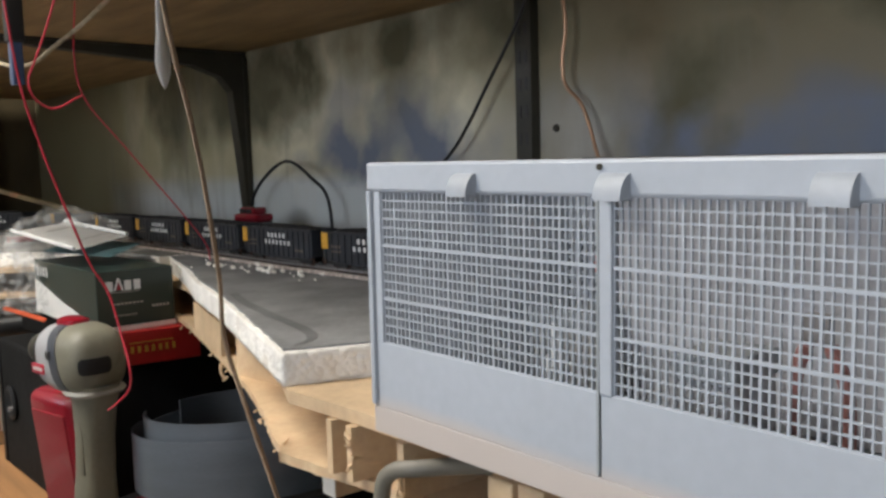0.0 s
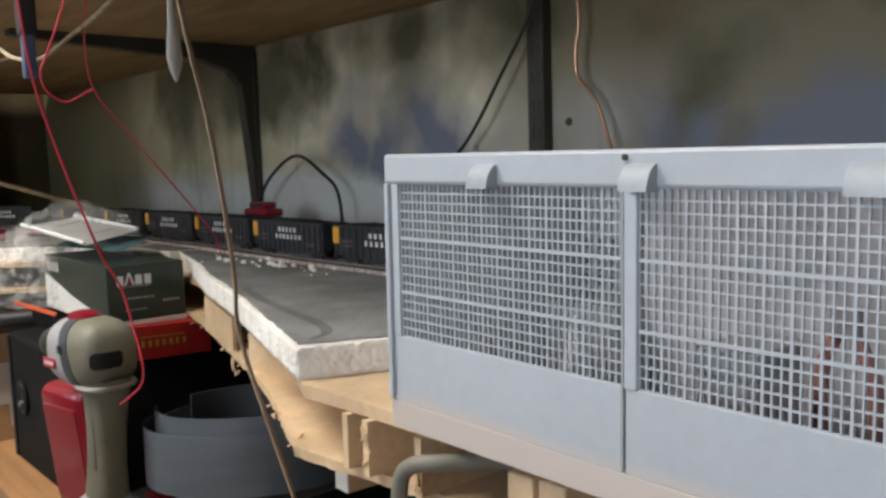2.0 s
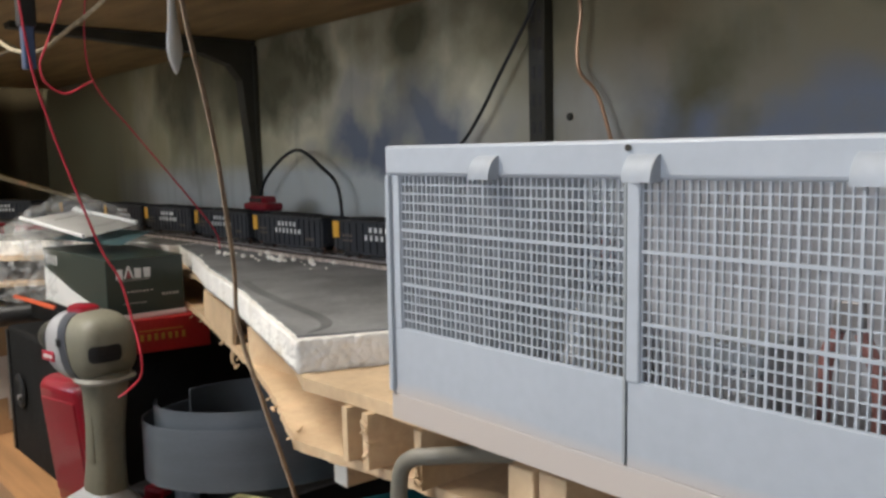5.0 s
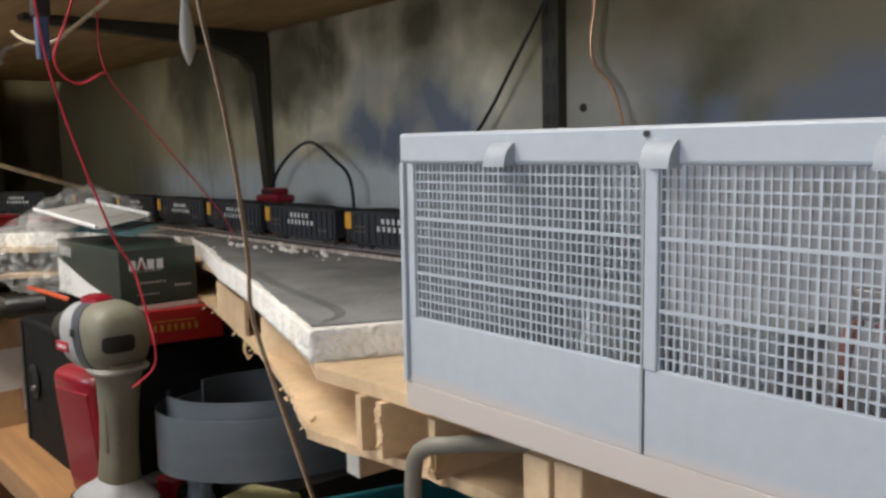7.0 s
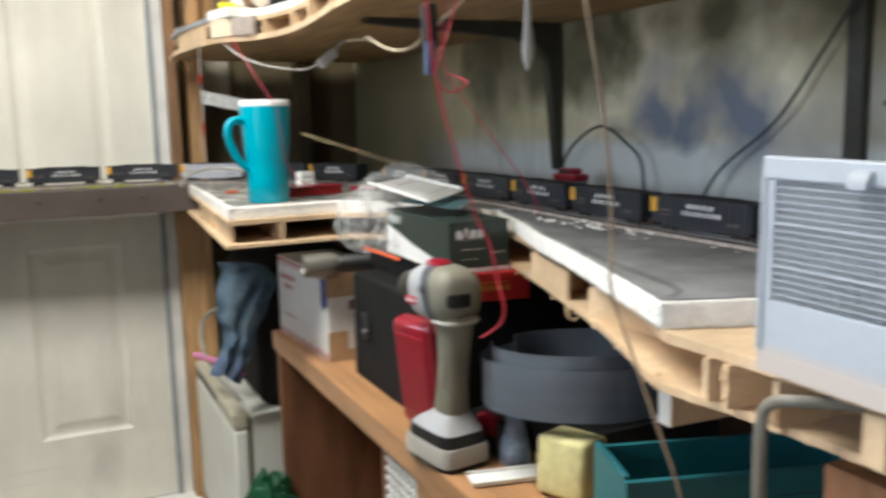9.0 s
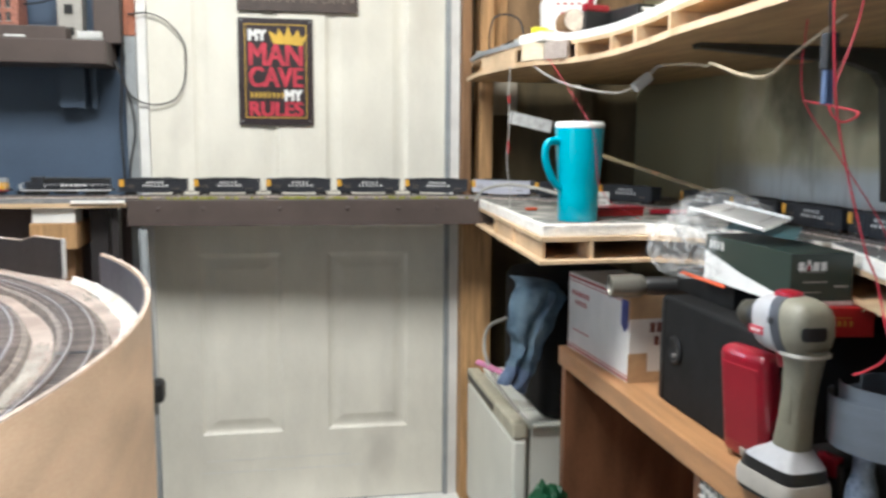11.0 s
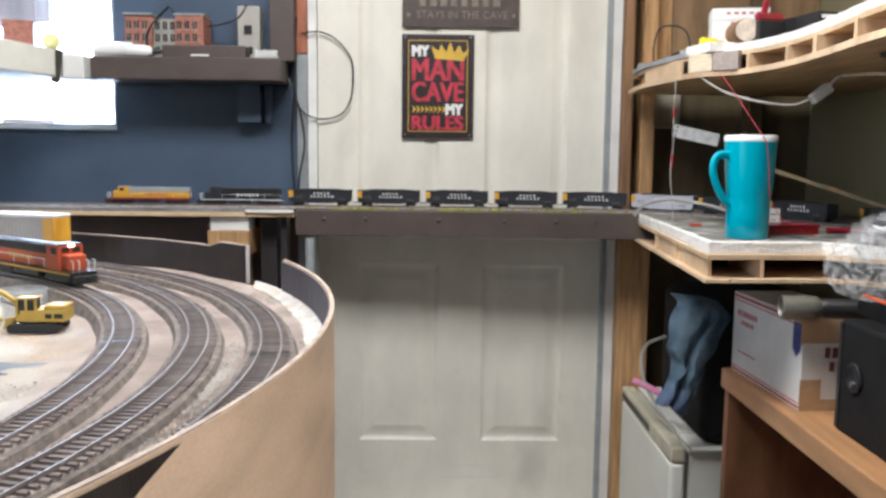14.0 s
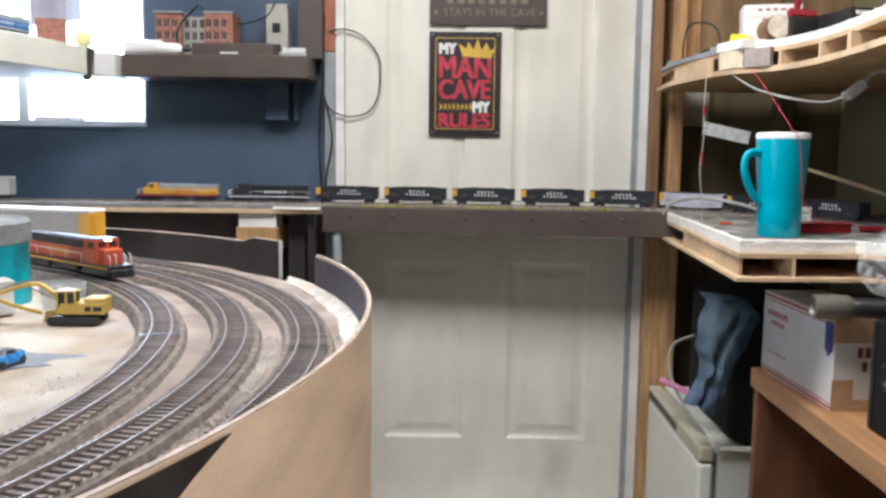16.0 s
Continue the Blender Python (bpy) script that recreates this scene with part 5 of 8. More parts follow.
cord("black_cable", [(1.19, -1.2, 0.96), (1.19, -1.205, 1.016), (1.19, -1.246, 1.062), (1.185, -1.337, 1.095), (1.188, -1.407, 1.065), (1.19, -1.442, 1.035), (1.19, -1.452, 0.962)], 0.0026, "cable_black", "black cable arching out of the deck by the wall")
cord("black_cable", [(1.2, -1.85, 1.289), (1.2, -1.826, 1.241), (1.2, -1.773, 1.172), (1.2, -1.738, 1.127), (1.2, -1.70, 1.09), (1.19, -1.62, 1.03), (1.18, -1.58, 0.962)], 0.0022, "cable_black", "black cable slanting down the wall")
cord("copper_wire", [(1.2, -1.89, 1.289), (1.2, -1.899, 1.23), (1.2, -1.894, 1.197), (1.2, -1.897, 1.166), (1.2, -1.92, 1.141), (1.2, -1.936, 1.1), (1.19, -1.96, 1.04), (1.18, -1.97, 0.961)], 0.0021, "copper", "bare copper wire hanging down the wall")
redcar = thing("toy_car", pose(1.12, -1.34, 0.9588, 0, 0, 92), "small red model car parked behind the track", "toy car")
part("car_base", box(-0.032, -0.014, 0.0, 0.032, 0.014, 0.045, 0.001), M["grey_paint"], redcar, "grey block under the car")
part("body", box(-0.034, -0.015, 0.045, 0.034, 0.015, 0.057, 0.004), M["red_plastic"], redcar)
part("cabin", box(-0.02, -0.0125, 0.056, 0.022, 0.0125, 0.067, 0.004), M["red_plastic"], redcar)
part("window", merge(box(-0.016, 0.0118, 0.0585, 0.0, 0.0135, 0.0645), box(0.003, 0.0118, 0.0585, 0.017, 0.0135, 0.0645)), M["black_plastic"], redcar)


# ---- mug on the ledge ----
mug = thing("travel_mug", pose(0.705, -0.9, 0.9588), "tall turquoise plastic mug with a white lid on the ledge", "mug")
part("body", lathe([(0, 0), (0.0375, 0), (0.0398, 0.003), (0.0405, 0.06), (0.0408, 0.079), (0.0416, 0.083), (0.0426, 0.09), (0.0462, 0.135), (0.0488, 0.186), (0.047, 0.187), (0.045, 0.18)], 48), M["teal_plastic"], mug, "", True)
part("lid", lathe([(0.0458, 0.184), (0.0492, 0.187), (0.0496, 0.194), (0.047, 0.1985), (0.04, 0.199), (0.036, 0.196), (0, 0.196)], 48), M["white_plastic"], mug, "", True)
part("handle", turned(tube([(-0.043, 0, 0.159), (-0.061, 0, 0.1605), (-0.0725, 0, 0.155), (-0.0775, 0, 0.14), (-0.0755, 0, 0.12), (-0.064, 0, 0.092), (-0.05, 0, 0.074), (-0.039, 0, 0.068)], 0.0068, 12, 6, 1.35), pose(0, 0, 0, 0, 0, 12)), M["teal_plastic"], mug, "", True)
cord("red_wire", [(0.668, -0.8, 1.289), (0.667, -0.88, 1.25), (0.702, -0.945, 1.166), (0.714, -0.952, 1.143), (0.722, -0.951, 1.095), (0.727, -0.948, 1.048), (0.744, -0.942, 1.016), (0.773, -0.93, 0.992), (0.84, -0.9, 0.9612)], 0.0007, "wire_red", "thin red wire draped down past the mug")
redled = thing("red_terminal_box", pose(0.8, -0.79, 0.9595, 0, 0, 8), "flat red plastic box lying on the ledge", "plastic box")
part("body", box(-0.085, -0.03, 0, 0.085, 0.03, 0.014, 0.002), M["red_card"], redled)
part("lid", box(-0.087, -0.032, 0.0142, 0.087, 0.032, 0.02, 0.002), M["red_plastic"], redled)
tagged(part("orange_clip", box(0.672, -0.645, 0.9595, 0.698, -0.63, 0.9655, 0.002), M["loco_orange"]), "small orange plastic clip on the ledge", "clip")
lab = thing("label_box", pose(0.86, -0.62, 0.9595, 0, 0, 12), "small white card box with grey print on the ledge", "box")
part("carton", box(-0.018, -0.012, 0, 0.018, 0.012, 0.04, 0.001), M["white_card"], lab)
part("print", merge(bars(-0.013, 0.013, -0.0123, 0.028, 4, 0.004, 0.4, 3), bars(-0.013, 0.01, -0.0123, 0.015, 3, 0.003, 0.4, 4)), M["tan_ink"], lab)
mark = thing("marker_pen", pose(0.96, -0.8, 0.9665, 0, 90, -12), "red marker pen lying on the ledge foam", "pen")
part("barrel", cyl(0.006, -0.05, 0.03, 16, 0.001), M["red_plastic"], mark, "", True)
part("cap", cyl(0.0066, 0.0305, 0.06, 16, 0.001), M["white_plastic"], mark, "", True)
tag = thing("clear_hinge_strip", pose(0.69, -0.6, 1.0), "clear plastic strip taped to a hanging wire", "plastic strip")
part("strip", turned(box(-0.053, -0.0008, -0.014, 0.053, 0.0008, 0.014), pose(0.0, 0, 0.163, 0, 12)), material("clear_plastic", (0.62, 0.62, 0.6), 0.25, alpha=0.62, var=0.2, scale=60), tag)
for z in (-0.009, 0.0, 0.009):
    part("hole", turned(cyl(0.0022, -0.0012, 0.0012, 12), pose(0, 0, 0.163, 0, 12) @ pose(-0.046, 0, z, 90)), M["black_plastic"], tag)
for z0, z1 in ((0.205, 0.222), (0.09, 0.118)):
    part("sleeve", turned(cyl(0.0026, z0, z1, 10), pose(-0.052, 0.002, 0)), M["red_card"], tag, "dark red wire sleeve")
part("wire", tube([(-0.05, 0.002, 0.289), (-0.052, 0.002, 0.22), (-0.05, 0.002, 0.15), (-0.055, 0.002, 0.08), (-0.046, 0.002, 0.0), (-0.046, 0.002, -0.04)], 0.0012, 6), M["cable_grey"], tag)
cord("grey_hose", [(0.62, -0.33, 0.9595), (0.64, -0.35, 0.99), (0.69, -0.4, 1.006), (0.75, -0.46, 1.0), (0.8, -0.52, 0.985), (0.83, -0.56, 0.9595)], 0.0042, "pvc_grey", "pale hose bowed over the track on the ledge")
lath = thing("wooden_lath", pose(0, 0, 0), "thin yellowish wooden lath leaning across the deck corner", "lath")
part("stick", tube([(0.855, -0.627, 1.0885), (1.148, -0.951, 0.9635)], 0.0056, 4, 0, 0.6), M["lath"], lath)
for k in (0.3, 0.62):
    part("notch", tube([(0.855 + 0.293 * k, -0.627 - 0.324 * k, 1.0888 - 0.125 * k), (0.855 + 0.293 * (k + 0.035), -0.627 - 0.324 * (k + 0.035), 1.0888 - 0.125 * (k + 0.035))], 0.0058, 4, 0, 0.62), M["stud_dark"], lath, "dark notch")


# ---- signs on the door ----
sign = thing("tin_sign", pose(0.105, -0.0045, 1.312, 90), "black tin sign with red words and gold crown", "sign")
part("plate", box(-0.105, -0.152, 0, 0.105, 0.148, 0.0018, 0.0004), M["sign_black"], sign)
bw = 0.0022
part("gold_border", merge(box(-0.087, -0.133, 0.0018, 0.087, -0.133 + bw, 0.0023), box(-0.087, 0.129, 0.0018, 0.087, 0.129 + bw, 0.0023), box(-0.087, -0.133, 0.0018, -0.087 + bw, 0.131, 0.0023), box(0.087 - bw, -0.133, 0.0018, 0.087, 0.131, 0.0023)), M["gold"], sign)


def word(text, x, y, w, h, mat):
    """A bold word stretched to w by h about (x, y)."""
    ob = lettering("word", text, 0.05, mat, sign, Matrix.Identity(4), 0.0003)
    xs, ys = [v.co.x for v in ob.data.vertices], [v.co.y for v in ob.data.vertices]
    sx, sy = w / (max(xs) - min(xs)), h / (max(ys) - min(ys))
    cx, cy = (max(xs) + min(xs)) / 2, (max(ys) + min(ys)) / 2
    src = ob.data.copy()
    out = bmesh.new()
    for dx in (-0.0026, -0.0013, 0, 0.0013, 0.0026):
        for dy in (-0.0008, 0.0008):
            src2 = src.copy()
            src2.transform(Matrix.Translation((x + dx, y + dy, 0.00225 + (dx + 2 * dy) * 0.02)) @ Matrix.Diagonal((sx, sy, 1, 1)) @ Matrix.Translation((-cx, -cy, 0)))
            out.from_mesh(src2)
            bpy.data.meshes.remove(src2)
    out.to_mesh(ob.data)
    out.free()
    return ob


word("MY", -0.051, 0.1, 0.047, 0.03, M["white_ink"])
word("MAN", 0.0, 0.047, 0.148, 0.062, M["red_letter"])
word("CAVE", 0.0, -0.017, 0.148, 0.055, M["red_letter"])
word("MY", 0.049, -0.068, 0.047, 0.031, M["white_ink"])
word("RULES", 0.0, -0.107, 0.148, 0.04, M["red_letter"])
arrows = []
for i in range(8):
    x = -0.075 + i * 0.0125
    arrows.append(prism([(x, -0.08), (x + 0.012, -0.068), (x, -0.056), (x + 0.004, -0.068)], 0.0018, 0.0024))
part("arrow_row", merge(*arrows), M["gold"], sign)
crown = [(-0.008, 0.078), (0.075, 0.072), (0.092, 0.108), (0.073, 0.094), (0.062, 0.118), (0.047, 0.095), (0.036, 0.128), (0.024, 0.098), (0.008, 0.12), (0.003, 0.1), (-0.02, 0.114)]
part("crown", prism(crown, 0.0022, 0.0032), M["gold"], sign, "gold crown shape")
part("screw", merge(*[turned(cyl(0.0025, 0.0018, 0.003, 10), pose(x, y, 0)) for x in (-0.095, 0.095) for y in (-0.142, 0.14)]), M["grey_strip"], sign)
sign2 = thing("metal_sign", pose(0.174, -0.0045, 1.56, 90), "dark brown metal sign with worn lettering on the door", "sign")
part("plate", box(-0.174, -0.08, 0, 0.166, 0.15, 0.0018, 0.0004), M["sign_brown"], sign2)
ob = lettering("word", "STAYS IN THE CAVE", 0.032, M["tan_ink"], sign2, Matrix.Translation((0, -0.045, 0.0019)), 0.0003, "CENTER", 0.93)
part("worn_letters", turned(bars(-0.125, 0.12, 0, 0, 8, 0.05, 0.28, 12), pose(0, 0.005, 0.002, -90)), M["tan_ink"], sign2)
for x in (-0.155, 0.15):
    part("dot", turned(cyl(0.006, 0.0018, 0.0024, 14), pose(x, -0.045, 0)), M["tan_ink"], sign2)
cord("black_cable", [(-0.29, -0.03, 1.455), (-0.24, -0.012, 1.462), (-0.19, -0.01, 1.44), (-0.15, -0.01, 1.39), (-0.143, -0.01, 1.34), (-0.15, -0.01, 1.27), (-0.18, -0.01, 1.225), (-0.24, -0.012, 1.212), (-0.29, -0.03, 1.235), (-0.31, -0.04, 1.29)], 0.0022, "cable_black", "thin black cable bowed over the door edge")


# ---- bookcase under the deck ----
case = thing("bookcase", pose(0, 0, 0), "low brown wooden bookcase with an open front", "bookcase")
CX, CY0, CY1, CZ = 0.755, -0.655, -2.35, 0.64
part("top", prism([(CX, CY0), (CX, -1.66), (CX + 0.015, -1.72), (CX + 0.05, -1.78), (CX + 0.05, CY1), (1.2, CY1), (1.2, CY0)], CZ - 0.045, CZ, 0.003), M["shelf_wood"], case, "worn varnished orange-brown top")
part("side", box(CX + 0.008, CY0 - 0.028, 0, 1.2, CY0 - 0.003, CZ - 0.0452, 0.001), M["case_dark"], case)
part("partition", box(CX + 0.012, -1.34, 0, 1.19, -1.318, CZ - 0.0452), M["case_dark"], case)
part("end_panel", box(CX + 0.004, -1.78, 0, CX + 0.024, -1.48, CZ - 0.0452, 0.001), M["shelf_wood"], case)
part("back", box(1.18, CY1, 0, 1.195, CY0 - 0.03, CZ - 0.0452), M["case_dark"], case)
part("far_side", box(CX + 0.06, CY1, 0, 1.18, CY1 + 0.02, CZ - 0.0452), M["case_dark"], case)
part("shelf_board", box(CX + 0.02, -1.317, 0.09, 1.18, CY0 - 0.03, 0.11), M["case_dark"], case)
slots = [box(CX + 0.012, -1.479, 0.02, CX + 0.016, -1.342, CZ - 0.046)]
part("vent_panel", merge(*slots), M["grey_strip"], case, "grey lattice panel")
tagged(part("vent_lattice", merge(*[box(CX + 0.0085, -1.479, 0.03 + 0.0165 * i, CX + 0.0122, -1.342, 0.0345 + 0.0165 * i) for i in range(34)], *[box(CX + 0.0088, -1.477 + 0.0165 * i, 0.03, CX + 0.0123, -1.4725 + 0.0165 * i, CZ - 0.047) for i in range(8)]), M["white_trim"], case), "", "", "", "stuff")


# ---- things on the bookcase ----
mail = thing("mailing_box", pose(0.789, -0.985, CZ, 0, 0, 3), "white mailing box with red stripes and brown taped end", "box")
part("carton", box(0, 0, 0, 0.135, 0.32, 0.178, 0.0015), M["white_card"], mail)
for q in ((-0.0008, -0.0008, 0.13, 0.1358, 0.0, 0.1788), (-0.0008, -0.0009, 0.0, 0.1358, 0.0, 0.022), (-0.0009, -0.001, 0.0, 0.04, 0.0, 0.06), (0.0, -0.0006, 0.1784, 0.1352, 0.05, 0.179), (-0.001, -0.0008, 0.125, 0, 0.035, 0.1788)):
    part("end_tape", box(*q), M["cardboard"], mail, "brown packing tape")
part("stripes", merge(box(-0.0006, 0.002, 0.004, 0, 0.318, 0.008), box(-0.0006, 0.002, 0.012, 0, 0.318, 0.014), box(-0.0006, 0.03, 0.168, 0, 0.318, 0.173), box(-0.0006, 0.03, 0.161, 0, 0.318, 0.163)), M["red_card"], mail)
part("blue_mark", turned(prism([(0.003, 0.166), (0.003, 0.114), (0.019, 0.1), (0.035, 0.114), (0.035, 0.166)], -0.0014, -0.001), Matrix(((0, 0, 1, 0), (1, 0, 0, 0), (0, 1, 0, 0), (0, 0, 0, 1)))), material("postal_blue", (0.03, 0.04, 0.2), 0.5), mail)
tagged(part("print", merge(turned(bars(0.2, 0.3, 0, 0.135, 8, 0.012, 0.3, 3), pose(-0.0003, 0, 0, 0, 0, 90)), turned(bars(0.215, 0.28, 0, 0.115, 5, 0.01, 0.3, 4), pose(-0.0003, 0, 0, 0, 0, 90)), turned(bars(0.2, 0.29, 0, 0.05, 6, 0.003, 0.2, 5), pose(-0.0003, 0, 0, 0, 0, 90))), M["red_card"], mail), "", "", "", "stuff")
part("end_print", merge(bars(0.045, 0.133, -0.0005, 0.112, 6, 0.02, 0.25, 6), bars(0.055, 0.133, -0.0005, 0.085, 5, 0.018, 0.25, 7)), material("brown_print", (0.2, 0.07, 0.06), 0.6), mail)
torch = thing("flashlight", pose(0.738, -1.0, CZ + 0.178 + 0.0235, 0, 90, -8), "grey metal flashlight lying on the mailing box", "flashlight")
part("head", lathe([(0.017, 0.006), (0.0195, 0), (0.0225, 0.002), (0.0232, 0.045), (0.0225, 0.06), (0.0165, 0.07)], 28), M["torch_grey"], torch, "", True)
part("lens", cyl(0.0168, 0.006, 0.008, 24), M["black_plastic"], torch, "dark recessed lens")
part("grip", lathe([(0.0165, 0.07), (0.0185, 0.076), (0.0185, 0.15), (0.0205, 0.155), (0.0205, 0.175), (0, 0.177)], 24), M["black_plastic"], torch, "", True)
spk = thing("loudspeaker", pose(0, 0, 0), "dusty black loudspeaker box with a round port", "loudspeaker")
part("cabinet", box(0.81, -1.435, CZ + 0.0005, 1.1, -1.085, 0.838, 0.006), M["matte_black"], spk)
part("port", turned(lathe([(0.024, 0.001), (0.026, 0.004), (0.021, 0.007), (0.014, 0.003), (0.0, 0.0012)], 28), Matrix.Translation((0.81, -1.15, 0.748)) @ pose(0, 0, 0, 0, -90)), M["cable_black"], spk, "", True)
part("port_screw", turned(cyl(0.004, 0, 0.006, 10), Matrix.Translation((0.808, -1.15, 0.738)) @ pose(0, 0, 0, 0, -90)), M["rail"], spk)
part("front_frame", box(0.807, -1.1, CZ + 0.006, 0.8098, -1.09, 0.833), M["black_plastic"], spk)
redbox = thing("kit_carton", pose(0.866, -1.372, 0.8385, 0, 0, -9), "flat red carton with gold lettering under the dark box", "box")
part("carton", box(-0.006, -0.075, 0, 0.11, 0.02, 0.0435, 0.001), M["red_card"], redbox)
part("gold_lettering", merge(bars(0.012, 0.082, -0.0756, 0.02, 8, 0.0085, 0.5, 5), box(0.02, -0.0758, 0.028, 0.075, -0.0752, 0.0292)), material("dull_gold", (0.42, 0.22, 0.03), 0.5), redbox)
kato = thing("locomotive_box", pose(0.8415, -1.436, 0.8825, 0, 0, -1.5), "glossy dark green-black locomotive box with white logo shapes", "box")
part("sleeve", box(0, 0, 0.004, 0.1, 0.27, 0.0775, 0.0008), M["green_black"], kato)
part("tray", box(-0.001, -0.0012, 0, 0.101, 0.271, 0.0062), M["white_card"], kato, "white inner tray edge")
for k in (0, 2, 3):
    part("logo_shape", box(0.012 + k * 0.0118, -0.0006, 0.052, 0.012 + k * 0.0118 + 0.0085, -0.0001, 0.0645), M["white_ink"], kato)
part("logo_shape", turned(prism([(0.0215, 0.052), (0.0238, 0.052), (0.028, 0.065), (0.0322, 0.052), (0.0345, 0.052), (0.0292, 0.068), (0.0268, 0.068)], 0.0001, 0.0006), pose(0, 0, 0, 90)), M["white_ink"], kato)
part("side_logo", turned(bars(0.205, 0.262, 0, 0.062, 4, 0.014, 0.5, 3), pose(-0.0004, 0.0, 0, 0, 0, 90)), M["white_ink"], kato)
part("red_triangle", turned(prism([(0.0248, 0.053), (0.0312, 0.053), (0.028, 0.0635)], 0.0001, 0.0007), pose(0, 0, 0, 90)), M["red_plastic"], kato)
part("small_print", merge(bars(0.014, 0.055, -0.0003, 0.05, 12, 0.0014, 0.3, 4), bars(0.02, 0.06, -0.0003, 0.035, 8, 0.0022, 0.3, 5), bars(0.07, 0.094, -0.0003, 0.028, 5, 0.003, 0.3, 6), bars(0.02, 0.05, -0.0003, 0.02, 8, 0.0016, 0.3, 7)), M["cable_grey"], kato)
def leaf(corners, thick):
    """A thin flat card through four corners."""
    bm = bmesh.new()
    bm.faces.new([bm.verts.new(c) for c in corners])
    bmesh.ops.solidify(bm, geom=bm.faces[:], thickness=thick)
    bmesh.ops.recalc_face_normals(bm, faces=bm.faces[:])
    return bm


part("white_panel", turned(prism([(0.005, 0.0065), (0.268, 0.0065), (0.268, 0.05), (0.14, 0.026), (0.005, 0.009)], -0.0009, -0.0003), Matrix(((0, 0, 1, 0), (1, 0, 0, 0), (0, 1, 0, 0), (0, 0, 0, 1)))), M["white_card"], kato, "white printed side panel")
tagged(part("teal_card", leaf([(0.884, -1.377, 0.972), (0.977, -1.255, 0.978), (0.93, -1.13, 0.984), (0.838, -1.25, 0.978)], 0.002), material("teal_card", (0.13, 0.25, 0.28), 0.5)), "teal card lying on the dark locomotive box", "card")
card2 = thing("white_tray_card", pose(0, 0, 0), "white folded card tray lying on the teal card", "card")
CN, CR, CB, CL = (0.846, -1.352, 0.983), (0.958, -1.25, 0.99), (0.917, -1.102, 1.008), (0.827, -1.143, 1.001)
part("sheet", leaf([CN, CR, CB, CL], 0.0015), M["white_card"], card2)
for a, b in ((CN, CL), (CR, CB)):
    part("lip", tube([(a[0], a[1], a[2] + 0.003), (b[0], b[1], b[2] + 0.003)], 0.0028, 6, 0), M["white_plastic"], card2)
part("cut_marks", merge(leaf([(0.858, -1.2, 1.0005), (0.905, -1.165, 1.0045), (0.907, -1.158, 1.0048), (0.86, -1.193, 1.001)], 0.0006), leaf([(0.87, -1.3, 0.9925), (0.94, -1.235, 0.9965), (0.942, -1.23, 0.9968), (0.872, -1.295, 0.9928)], 0.0006)), M["tan_ink"], card2)


def crumpled(center, size, seed, name, label, mat, category="bubble wrap", rough=1.0):
    """A crumpled bag: a sphere pushed in and out by folded noise."""
    bm = bmesh.new()
    bmesh.ops.create_icosphere(bm, subdivisions=6, radius=1)
    off = Vector((seed * 3.1, seed * 1.7, 0))
    for v in bm.verts:
        p = v.co.copy()
        k = 1 + 0.22 * noise.noise(p * 1.6 + off) + rough * 0.3 * (abs(noise.noise(p * 3.5 + off)) - 0.2) + rough * 0.16 * abs(noise.noise(p * 8 + off)) + rough**3 * 0.05 * abs(noise.noise(p * 17 + off)) + rough**3 * 0.012 * noise.noise(p * 40 + off)
        v.co = Vector((p.x * size[0] * k, p.y * size[1] * k, max(p.z, -0.75) * size[2] * k))
    turned(bm, Matrix.Translation(center))
    return tagged(part(name, bm, mat, None, "", True), label, category)


def creased_film():
    """Clear bubble film: see-through, milky where it is creased or doubled, with small round bubbles."""
    m = material("clear_wrap", (0.9, 0.9, 0.88), 0.25, var=0.06, scale=18, bump=0)
    nt = m.node_tree
    b = nt.nodes["Principled BSDF"]
    co = nt.nodes.new("ShaderNodeTexCoord")
    fold, cell = nt.nodes.new("ShaderNodeTexNoise"), nt.nodes.new("ShaderNodeTexVoronoi")
    fold.inputs["Scale"].default_value, fold.inputs["Detail"].default_value, fold.inputs["Distortion"].default_value = 22, 6, 1.4
    cell.inputs["Scale"].default_value = 120
    for n in (fold, cell):
        nt.links.new(co.outputs["Object"], n.inputs["Vector"])
    off, ridge = nt.nodes.new("ShaderNodeMath"), nt.nodes.new("ShaderNodeMath")
    off.operation, off.inputs[1].default_value = "SUBTRACT", 0.5
    ridge.operation = "ABSOLUTE"
    nt.links.new(fold.outputs[0], off.inputs[0])
    nt.links.new(off.outputs[0], ridge.inputs[0])
    veil = nt.nodes.new("ShaderNodeMapRange")
    veil.inputs[1].default_value, veil.inputs[2].default_value, veil.inputs[3].default_value, veil.inputs[4].default_value = 0.0, 0.05, 0.27, 0.06
    nt.links.new(ridge.outputs[0], veil.inputs[0])
    nt.links.new(veil.outputs[0], b.inputs["Alpha"])
    add = nt.nodes.new("ShaderNodeMath")
    add.operation, add.inputs[1].default_value = "MULTIPLY_ADD", -0.12
    nt.links.new(cell.outputs["Distance"], add.inputs[0])
    nt.links.new(fold.outputs[0], add.inputs[2])
    bp = nt.nodes.new("ShaderNodeBump")
    bp.inputs["Strength"].default_value, bp.inputs["Distance"].default_value = 0.4, 0.012
    nt.links.new(add.outputs[0], bp.inputs["Height"])
    nt.links.new(bp.outputs[0], b.inputs["Normal"])
    return m


